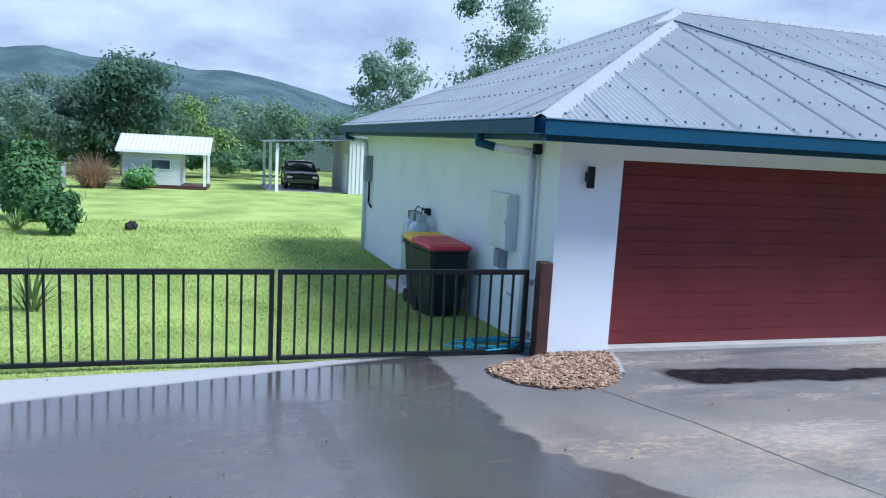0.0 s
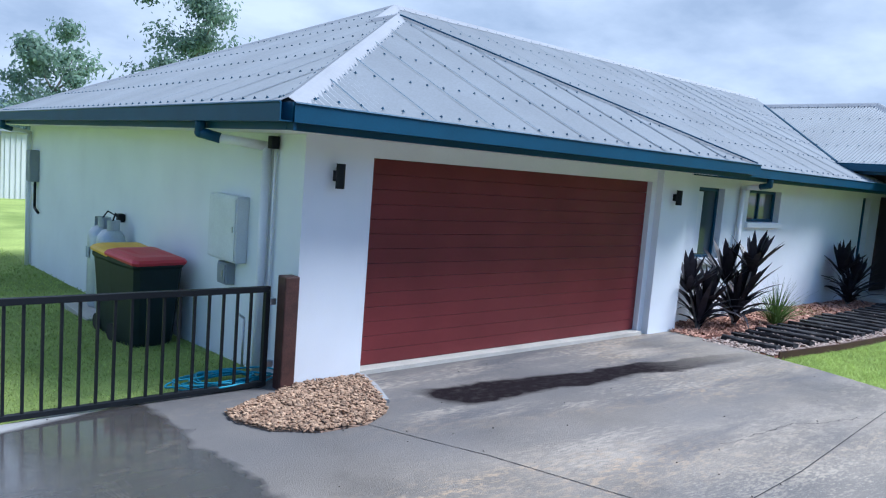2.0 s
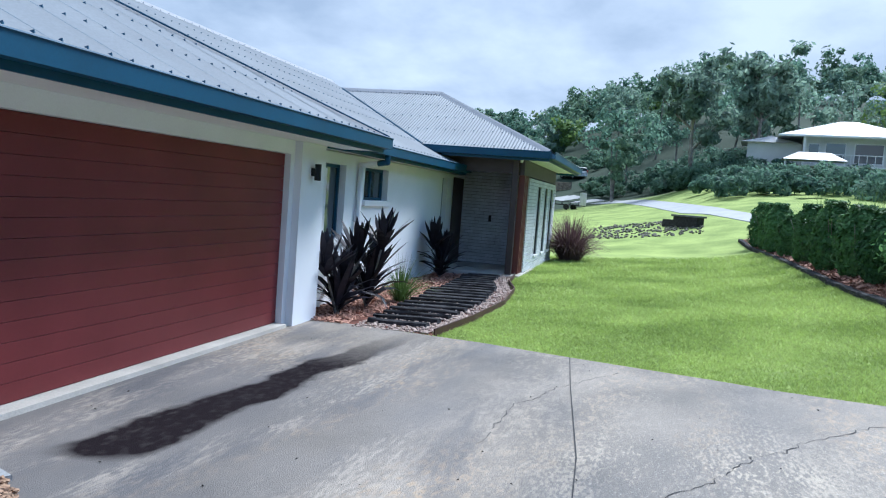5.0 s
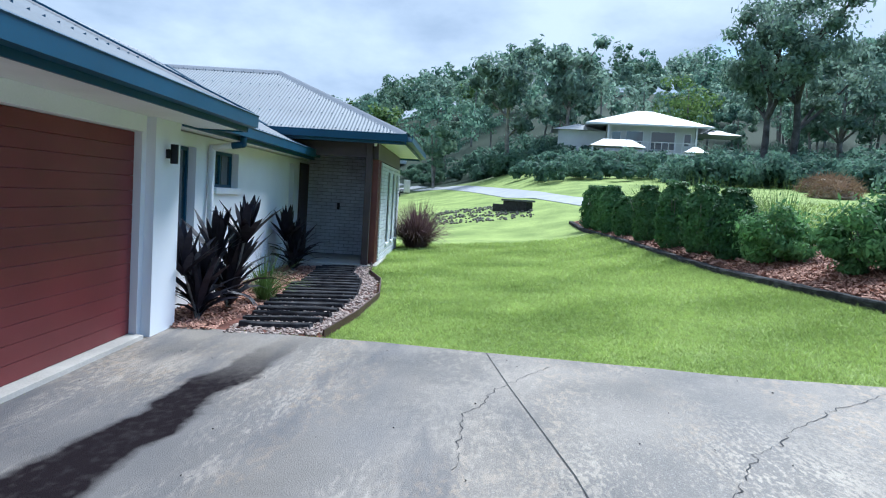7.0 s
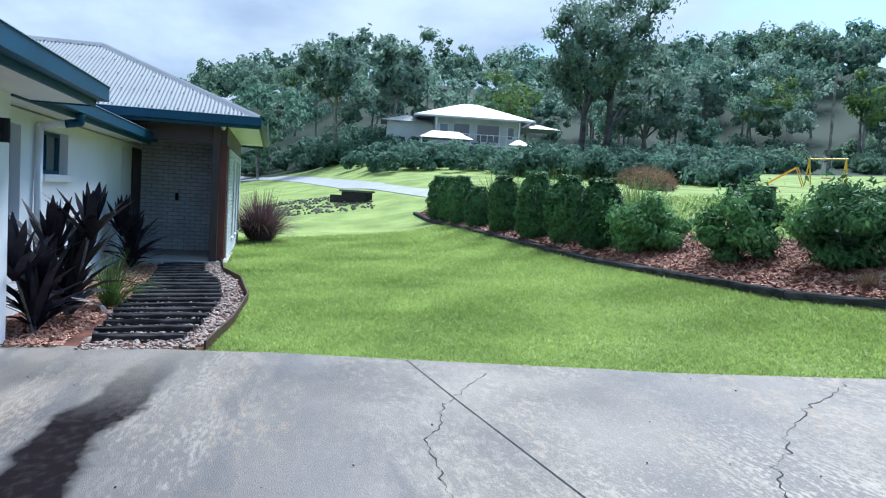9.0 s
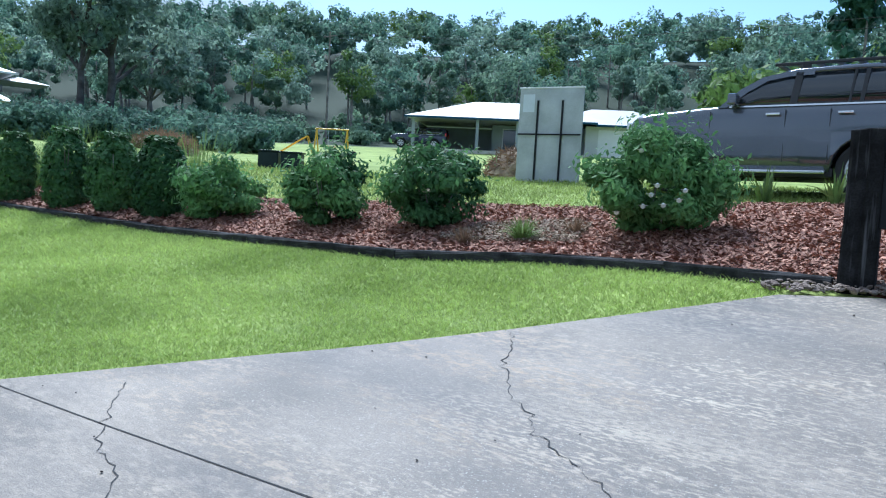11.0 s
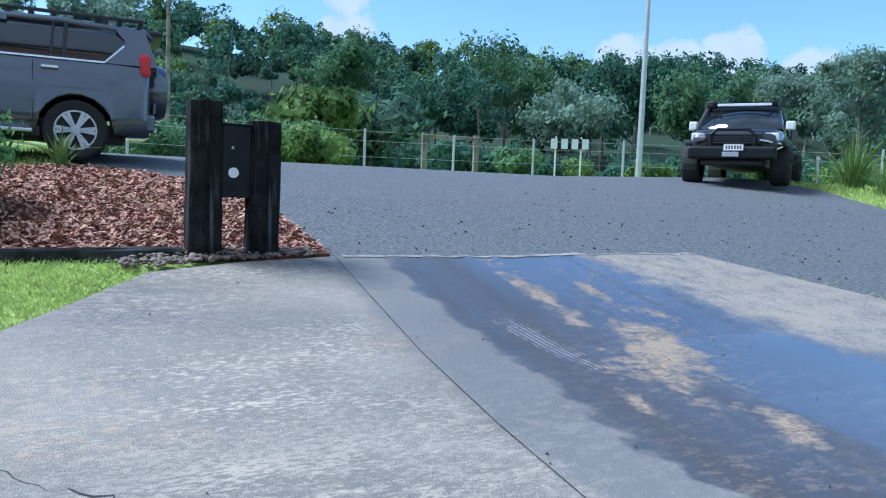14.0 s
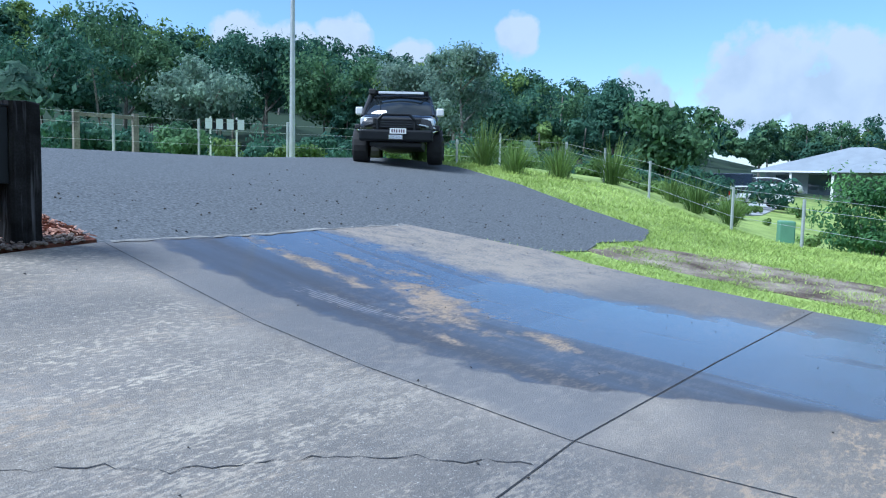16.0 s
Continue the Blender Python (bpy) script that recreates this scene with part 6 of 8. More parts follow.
pebble_cloud("path_pebbles", "mixed pebbles between the path sleepers", scatter(PATH_AREA, 4800, 13, 0.03, 0.02), 0.022, M_PEBBLE2, 14)
pebble_cloud("bed_pebbles", "pebbles at the foot of the letterbox posts", scatter([(0.6, -8.44), (1.3, -8.3), (2.05, -8.1), (2.3, -8.25), (1.7, -8.62), (0.7, -8.7)], 330, 15, 0.05, 0.02), 0.026, M_PEBBLE3, 16)


def chips(name, label, outline, n, seed, lift, size, material, zn=0.03):
    rng = np.random.default_rng(seed)
    c = np.array(scatter(outline, n, seed, lift, zn))
    a = rng.uniform(0, 6.283, n)
    d = np.stack([np.cos(a), np.sin(a), rng.normal(size=n) * 0.35], 1)
    s = np.stack([-np.sin(a), np.cos(a), rng.normal(size=n) * 0.5], 1)
    ln, w = (size * rng.uniform(0.5, 1.5, n))[:, None], (size * 0.3 * rng.uniform(0.5, 1.4, n))[:, None]
    v = np.stack([c - d * ln - s * w, c + d * ln - s * w, c + d * ln + s * w, c - d * ln + s * w], 1)
    return tagged(quads(name, v, material), label, "bark mulch", kind="stuff")


M_CHIP = mat("bark_chip", (0.25, 0.1, 0.07), 0.85, 0.3, 14, 60, 0.4, 0, 0.3, (0.52, 0.31, 0.225), 0.65)
NEAR_BED = [(0.5, -8.5), (1.75, -8.56), (3.1, -8.56), (4.5, -8.34), (5.85, -7.92), (7.84, -7.82), (10.6, -7.7), (10.4, -10.1), (7.1, -10.6), (5.0, -10.9), (3.6, -12.2), (2.5, -12.75), (1.7, -12.3), (1.0, -11.3), (0.74, -10.4), (0.58, -9.5)]
chips("bark_chips", "red-brown bark chips covering the bed", NEAR_BED, 34000, 17, 0.055, 0.03, M_CHIP)
chips("bark_chips", "red-brown bark chips under the hedge", [(10.5, -7.7), (27, -7.9), (27, -9.0), (20, -9.5), (10.5, -9.9)], 12000, 18, 0.055, 0.05, M_CHIP)
chips("bark_chips", "brown bark and leaves under the cordylines", [(6.5, 0.4), (6.35, -0.5), (8.2, -0.6), (11.8, -0.5), (14, -0.4), (14, 0.4)], 7000, 19, 0.03, 0.03, M_CHIP)

M_STRAWBIT = mat("pale_straw_bit", (0.34, 0.25, 0.17), 0.9, 0.25, 14, 60, 0.3, 0, 0.2, (0.55, 0.45, 0.34), 0.5)
chips("straw_bits", "pale dry straw and bark fines on the mulch", [(4.3, -8.9), (5.2, -8.6), (6.0, -8.5), (5.9, -9.4), (5.0, -10.0), (4.6, -9.8)], 4200, 21, 0.075, 0.02, M_STRAWBIT)

# ---- letterbox between two sleeper posts ----
def rough_post(name, label, x, y, w, d, h, seed, lean=0.0):
    rng = np.random.default_rng(seed)
    t = thing(name, label, "post", "letterbox posts", (x, y, ground_z(x, y)), 6)
    bm = bmesh.new()
    prev = None
    c = 0.02
    base = [(w / 2 - c, -d / 2), (w / 2, -d / 2 + c), (w / 2, 0.01), (w / 2 - 0.006, 0), (w / 2, -0.012), (w / 2, d / 2 - c), (w / 2 - c, d / 2), (0.02, d / 2), (0.0, d / 2 - 0.012), (-0.02, d / 2), (-w / 2 + c, d / 2), (-w / 2, d / 2 - c), (-w / 2, -d / 2 + c), (-w / 2 + c, -d / 2)]
    base = [base[0], base[1], base[4], base[3], base[2]] + base[5:]
    for i in range(13):
        z = -0.1 + (h + 0.1) * i / 12
        k = 1 - 0.02 * i / 12 + rng.uniform(-0.012, 0.012)
        ring = [bm.verts.new((px * k + rng.uniform(-1, 1) * 0.004 + lean * z, py * k + rng.uniform(-1, 1) * 0.004, z + (rng.uniform(-1, 1) * 0.012 if i == 12 else 0))) for px, py in base]
        if prev:
            m = len(base)
            for j in range(m):
                bm.faces.new((prev[j], prev[(j + 1) % m], ring[(j + 1) % m], ring[j]))
        else:
            bm.faces.new(ring[::-1])
        prev = ring
    bm.faces.new(prev)
    bmesh.ops.recalc_face_normals(bm, faces=bm.faces)
    part("post", bm, M_UPRIGHT, t)
    return t


rough_post("sleeper_post", "tall dark weathered sleeper post", 1.55, -8.5, 0.26, 0.2, 1.26, 301)
rough_post("sleeper_post", "shorter dark weathered sleeper post", 1.08, -8.52, 0.25, 0.2, 1.12, 302, -0.01)
lb = thing("letterbox", "black steel letterbox between two posts", "letterbox", "", (1.32, -8.52, ground_z(1.32, -8.5)), 6)
part("box", bx(-0.125, 0.11, -0.2, 0.09, 0.5, 1.08, 0.008), M_BLACK, lb)
part("lid", bx(-0.13, 0.115, -0.22, 0.1, 1.0805, 1.095, 0.004), M_BLACK, lb)
part("paper_hole", tb((0.02, 0.0895, 0.7), (0.02, 0.096, 0.7), 0.042, None, 24), M_TRIM, lb, "pale round newspaper tube end")
part("lock", tb((0.03, 0.089, 0.9), (0.03, 0.1, 0.9), 0.012, None, 10), M_CHROME_, lb)

# ---- standing sign seen from behind ----
M_PLATE_ = mat("pale_sheet", (0.62, 0.67, 0.72), 0.6, 0.04, 5, 60, 0)
M_BOARD = mat("weathered_board_back", (0.42, 0.45, 0.47), 0.8, 0.1, 2.5, 50, 0.2, 0, 0.4, (0.5, 0.53, 0.55))
sg = thing("sign_board", "tall grey sign board seen from behind with black battens", "sign", "", (8.75, -15.3, ground_z(8.75, -15.3)), 12)
part("panel", bx(-0.7, 0.7, -0.03, 0.0, 0.0, 1.95, 0.004), M_BOARD, sg)
part("rim", bx(-0.71, 0.71, -0.04, 0.012, 1.951, 1.98, 0.004), M_TRIM, sg)
for x in (-0.26, 0.28):
    part("batten", bx(x - 0.018, x + 0.018, 0.001, 0.03, 0.04, 1.7), M_BLACK, sg, "black upright batten")
part("cross_batten", bx(-0.69, 0.69, 0.031, 0.05, 0.98, 1.01), M_BLACK, sg)
part("paper", bx(0.36, 0.62, 0.001, 0.005, 1.46, 1.83), M_PLATE_, sg, "pale square sheet")



# ---- joints and cracks in the driveway ----
def ribbon(name, label, pts, width, lift, material, parent=None, jitter=0.0, step=0.06, seed=0, vary=0.4):
    rng = np.random.default_rng(seed)
    line = []
    for (ax, ay), (bx_, by) in zip(pts, pts[1:]):
        n = max(1, int(math.hypot(bx_ - ax, by - ay) / step))
        line += [(ax + (bx_ - ax) * i / n, ay + (by - ay) * i / n) for i in range(n)]
    line.append(pts[-1])
    bm, prev = bmesh.new(), None
    for i, (x, y) in enumerate(line):
        nx, ny = line[min(i + 1, len(line) - 1)]
        px, py = line[max(i - 1, 0)]
        d = Vector((nx - px, ny - py, 0)).normalized()
        s = Vector((-d.y, d.x, 0))
        o = s * rng.normal() * jitter
        w = width / 2 * (1 + rng.uniform(-vary, vary))
        c = Vector((x, y, 0)) + o
        pair = []
        for k in (-1, 1):
            q = c + s * w * k
            pair.append(bm.verts.new((q.x, q.y, ground_z(q.x, q.y) + lift)))
        if prev:
            bm.faces.new((prev[0], pair[0], pair[1], prev[1]))
        prev = pair
    ob = link(name, bm, material)
    return tagged(ob, label, name.replace("_", " "), kind="structure")


M_GAP = mat("dark_joint_gap", (0.03, 0.03, 0.032), 0.9, 0.2, 20, 80, 0)
ribbon("driveway_joint", "straight dark control joint across the driveway", [(5.14, -3.56), (3.9, -3.68), (1.94, -3.9), (0.65, -3.97), (-1.5, -3.9), (-4.5, -3.76)], 0.008, 0.0385, M_GAP, vary=0.15)
ribbon("driveway_joint", "straight dark control joint down the driveway", [(0.47, -8.4), (0.55, -6.2), (0.66, -4.0), (0.4, -2.4), (0.1, -1.3)], 0.008, 0.0385, M_GAP, vary=0.2)
ribbon("driveway_crack", "jagged hairline crack in the concrete", [(4.48, -4.07), (4.09, -3.79), (3.9, -3.68), (3.71, -3.54), (3.4, -3.48), (3.24, -3.4), (3.12, -3.32), (2.81, -3.3), (2.43, -3.28), (2.06, -3.27)], 0.005, 0.0385, M_GAP, None, 0.014, 0.05, 1, 0.8)
ribbon("driveway_crack", "jagged hairline crack in the concrete", [(3.33, -6.35), (3.11, -6.05), (2.98, -5.76), (2.78, -5.56), (2.63, -5.36), (2.37, -5.14), (2.2, -4.95), (1.93, -4.8), (1.62, -4.62), (1.31, -4.29), (1.04, -3.99)], 0.006, 0.0385, M_GAP, None, 0.016, 0.05, 2, 0.8)

M_GRIT = mat("dark_grit", (0.05, 0.045, 0.04), 0.9, 0.2, 20, 80, 0.2)
specks = [p for p in scatter(DRIVE, 150, 92, 0.042)]
pebble_cloud("grit", "dark grit and leaf bits scattered on the concrete", specks, 0.006, M_GRIT, 93, 0.6, "grit")
specks = [p for p in scatter([(-9, -7.6), (-4.8, -7.3), (-3.7, -8.6), (0.4, -8.6), (0.6, -10), (-6, -13), (-10, -11)], 170, 94, 0.028)]
pebble_cloud("grit", "loose dark stones on the asphalt", specks, 0.012, M_GRIT, 95, 0.6, "grit")
M_LIP = mat("pale_concrete_lip", (0.25, 0.24, 0.22), 0.85, 0.3, 3, 60, 0.4)
ribbon("driveway_lip", "pale broken concrete lip at the road's edge", [(0.4, -8.43), (-1.2, -8.37), (-2.4, -8.45), (-3.7, -8.43)], 0.045, 0.041, M_LIP, None, 0.02, 0.1, 96, 0.8)

# ---- grass ----
M_BLADE = leaf_mat("grass_blade", (0.35, 0.47, 0.115), (0.48, 0.58, 0.18), 0.6, 0.3, 0.6)


def in_any(x, y, areas):
    """Which of many points lie in one of the outlines."""
    out = np.zeros(len(x), bool)
    for pts in areas:
        hit = np.zeros(len(x), bool)
        for (ax, ay), (bx_, by) in zip(pts, pts[1:] + pts[:1]):
            if ay != by:
                hit ^= ((ay > y) != (by > y)) & (x < (bx_ - ax) * (y - ay) / (by - ay) + ax)
        out |= hit
    return out


def lawn(name, label, box_, n, focus, reach, seed, size, avoid):
    """Blades scattered over a stretch of lawn, thickest round a point of the walk."""
    rng = np.random.default_rng(seed)
    x0, x1, y0, y1 = box_
    got, count = [], 0
    while count < n:
        xs, ys = rng.uniform(x0, x1, 60000), rng.uniform(y0, y1, 60000)
        d = np.hypot(xs - focus[0], ys - focus[1])
        ok = (rng.uniform(size=60000) < 1 / (1 + (d / reach) ** 2)) & ~in_any(xs, ys, avoid)
        ok &= ~(in_any(xs + 0.25 * np.sin(ys * 5), ys + 0.2 * np.sin(xs * 6 + ys * 3), [DIRT]) & (rng.uniform(size=60000) < np.where(np.sin(xs * 3.1 + ys * 2) * np.sin(ys * 2.3 - xs) > 0.25, 0.3, 0.9)))
        got.append(np.column_stack([xs[ok], ys[ok], d[ok]]))
        count += int(ok.sum())
    p = np.concatenate(got)[:n]
    z = land(p[:, 0], p[:, 1])
    k = size * (0.7 + p[:, 2] / 14) * rng.uniform(0.45, 1.3, n)
    a = rng.uniform(0, 6.283, n)
    s = np.stack([np.cos(a), np.sin(a), 0 * a], 1) * (k * 0.12)[:, None]
    lean = rng.normal(size=(n, 2)) * 0.85
    t = np.stack([lean[:, 0], lean[:, 1], np.ones(n)], 1) * k[:, None]
    b = np.column_stack([p[:, :2], z - 0.006])
    v = np.stack([b - s, b + s, b + t * 0.6 + s * 0.7, b + t], 1)
    return tagged(quads(name, v, M_BLADE), label, "grass", kind="stuff")


DIRT = [(-5.6, -6.9), (-7.6, -6.7), (-8.2, -5.4), (-7.9, -4.2), (-7.6, -3.2), (-7.6, -1.5), (-5.7, -1.5), (-5.4, -3.2), (-5.6, -4.7), (-5.75, -6.0)]
AVOID = [DRIVE, ROAD, BED_FRONT, BED_BACK]
lawn("grass", "bright green lawn grass beside the driveway", (2.0, 22, -8.6, 0.4), 300000, (4.8, -4.6), 5.0, 81, 0.044, AVOID)
lawn("grass", "lawn grass behind the gate", (-9.0, 0.18, -0.4, 16), 110000, (-2.6, 0.4), 5.0, 82, 0.042, AVOID)
lawn("grass", "grass on the verge beside the road", (-16, -4.3, -15, -1.0), 60000, (-5.5, -4.6), 4.0, 83, 0.06, AVOID)
lawn("grass", "grass behind the mulch bed", (2.6, 26, -22, -9.4), 40000, (6, -11.5), 5.0, 84, 0.08, AVOID)

# ---- vehicles ----
def loft(bm, sections, close=True, mirror=True):
    """Skin through cross sections (x, [(y, z), ...]) with the same count of points, mirrored in y."""
    rings = []
    for x, pts in sections:
        ring = [(y, z) for y, z in pts]
        if mirror:
            ring = ring + [(-y, z) for y, z in reversed(pts)]
        rings.append([bm.verts.new((x, y, z)) for y, z in ring])
    for a, b in zip(rings, rings[1:]):
        k = len(a)
        for i in range(k if close else k - 1):
            try:
                bm.faces.new((a[i], a[(i + 1) % k], b[(i + 1) % k], b[i]))
            except ValueError:
                pass
    bm.faces.new(rings[0])
    bm.faces.new(rings[-1])
    bmesh.ops.remove_doubles(bm, verts=bm.verts, dist=1e-4)
    bmesh.ops.recalc_face_normals(bm, faces=bm.faces)
    return bm


def paint(name, base, metal=0.5, rough=0.28):
    return mat(name, base, rough, 0.04, 3, 200, 0.01, metal, 0.5, None, 0, 0.8)


M_TYRE = mat("tyre_rubber", (0.016, 0.016, 0.017), 0.8, 0.15, 10, 60, 0.3)
M_ALLOY = mat("alloy_rim", (0.62, 0.63, 0.65), 0.3, 0.05, 5, 60, 0.02, 0.9)
M_DARKRIM = mat("dark_rim", (0.03, 0.03, 0.034), 0.35, 0.08, 5, 60, 0.02, 0.6)
M_CARGLASS = glass_mat("tinted_car_glass", (0.012, 0.016, 0.02), 0.03)
M_REDLENS = mat("red_lens", (0.55, 0.015, 0.02), 0.15, 0.05, 5, 60, 0)
M_CHROME = mat("bright_metal", (0.7, 0.71, 0.72), 0.22, 0.04, 5, 60, 0, 1.0)
M_PLASTIC = mat("black_plastic", (0.018, 0.019, 0.021), 0.55, 0.1, 6, 90, 0.1)
M_LAMP = mat("clear_headlamp", (0.75, 0.77, 0.8), 0.12, 0.03, 6, 60, 0, 0.3)
M_PLATE = mat("white_plate", (0.75, 0.76, 0.76), 0.5, 0.03, 6, 60, 0)
M_INK = mat("dark_ink", (0.08, 0.03, 0.05), 0.6, 0.05, 6, 60, 0)


def wheel(parent, x, y, r, w, side, rim_mat, spokes=6, double=True):
    """A tyre with tread and a spoked rim; side: +1 or -1, the outer face's way."""
    bm = bmesh.new()
    seg = 40
    prof = [(r * 0.66, -w / 2 * 0.9), (r * 0.9, -w / 2), (r * 0.985, -w / 2 * 0.78), (r, -w / 2 * 0.4), (r, w / 2 * 0.4), (r * 0.985, w / 2 * 0.78), (r * 0.9, w / 2), (r * 0.66, w / 2 * 0.9)]
    rings = []
    for i in range(seg):
        a = 2 * math.pi * i / seg
        k = 1 - 0.012 * (i % 2)
        rings.append([bm.verts.new((x + math.cos(a) * pr * k, y + py, r + math.sin(a) * pr * k)) for pr, py in prof])
    for i in range(seg):
        p, q = rings[i], rings[(i + 1) % seg]
        for j in range(len(prof)):
            bm.faces.new((p[j], p[(j + 1) % len(prof)], q[(j + 1) % len(prof)], q[j]))
    bmesh.ops.recalc_face_normals(bm, faces=bm.faces)
    wh = part("wheel", bm, M_TYRE, parent, "black tyre on a spoked rim")
    yo = y + side * w * 0.36
    part("hub_back", tb((x, yo - side * 0.07, r), (x, yo - side * 0.05, r), r * 0.665, None, 32), M_PLASTIC, wh)
    bm = bmesh.new()
    for i in range(32):
        a, b = 2 * math.pi * i / 32, 2 * math.pi * (i + 1) / 32
        for r0, r1 in ((0.60, 0.675),):
            q = [(r0, a), (r1, a), (r1, b), (r0, b)]
            poly(bm, [(x + math.cos(t) * r * k, yo + side * 0.012, r + math.sin(t) * r * k) for k, t in q])
    for i in range(spokes):
        for off in ((-0.13, 0.13) if double else (0,)):
            a = 2 * math.pi * i / spokes + off
            d, s = Vector((math.cos(a), 0, math.sin(a))), Vector((-math.sin(a), 0, math.cos(a)))
            c = Vector((x, yo, r))
            w0, w1 = r * 0.05, r * 0.06
            f = [c + d * r * 0.12 - s * w0, c + d * r * 0.12 + s * w0, c + d * r * 0.63 + s * w1, c + d * r * 0.63 - s * w1]
            o = Vector((0, side * 0.022, 0))
            top = [bm.verts.new(p + o) for p in f]
            low = [bm.verts.new(p - o) for p in f]
            bm.faces.new(top)
            for j in range(4):
                bm.faces.new((top[j], top[(j + 1) % 4], low[(j + 1) % 4], low[j]))
    tube(bm, (x, yo - side * 0.02, r), (x, yo + side * 0.03, r), r * 0.17, r * 0.14, 16)
    bmesh.ops.recalc_face_normals(bm, faces=bm.faces)
    part("rim", bm, rim_mat, wh, "spoked alloy rim")
    return wh


def plate(parent, c, n, up=(0, 0, 1), w=0.37, h=0.12):
    n, up, c = Vector(n).normalized(), Vector(up), Vector(c)
    s = up.cross(n).normalized()
    bm = bmesh.new()
    v = [c - s * w / 2 - up * h / 2, c + s * w / 2 - up * h / 2, c + s * w / 2 + up * h / 2, c - s * w / 2 + up * h / 2]
    a, b = [bm.verts.new(p) for p in v], [bm.verts.new(p + n * 0.006) for p in v]
    bm.faces.new(a), bm.faces.new(b)
    for i in range(4):
        bm.faces.new((a[i], a[(i + 1) % 4], b[(i + 1) % 4], b[i]))
    bmesh.ops.recalc_face_normals(bm, faces=bm.faces)
    p = part("number_plate", bm, M_PLATE, parent, "white plate with dark bars")
    bm = bmesh.new()
    for i in (-2.5, -1.5, -0.5, 0.6, 1.6, 2.6):
        q = c + s * i * w * 0.14 + n * 0.0085
        poly(bm, [q - s * 0.015 - up * 0.035, q + s * 0.015 - up * 0.035, q + s * 0.015 + up * 0.035, q - s * 0.015 + up * 0.035])
    part("bars", bm, M_INK, p)


def side_panel(pts, y, thick, side):
    """A flat plate in a car's side: outline (x, z), at y, with thickness."""
    bm = bmesh.new()
    a = [bm.verts.new((px, side * (y(px, pz)), pz)) for px, pz in pts]
    b = [bm.verts.new((px, side * (y(px, pz) - thick), pz)) for px, pz in pts]
    bm.faces.new(a), bm.faces.new(b)
    k = len(pts)
    for i in range(k):
        bm.faces.new((a[i], a[(i + 1) % k], b[(i + 1) % k], b[i]))
    bmesh.ops.recalc_face_normals(bm, faces=bm.faces)
    return bm


def arch_profile(x, z_low, arches, gap):
    """Height of the body's lower edge at x, lifted over the wheels."""
    z = z_low
    for cx, r in arches:
        d = abs(x - cx)
        if d < r + gap:
            z = max(z, r + math.sqrt(max(0, (r + gap) ** 2 - d * d)))
    return z


def spare_bm(x, z):
    """A drum with rounded rims that covers the spare wheel."""
    bm = bmesh.new()
    for (xa, ra), (xb, rb) in zip(((0.0, 0.38), (-0.05, 0.405), (-0.2, 0.405), (-0.26, 0.37)), ((-0.05, 0.405), (-0.2, 0.405), (-0.26, 0.37), (-0.28, 0.3))):
        tube(bm, (x + xa, -0.05, z), (x + xb, -0.05, z), ra, rb, 36, xb < -0.27)
    bmesh.ops.remove_doubles(bm, verts=bm.verts, dist=1e-4)
    return bm


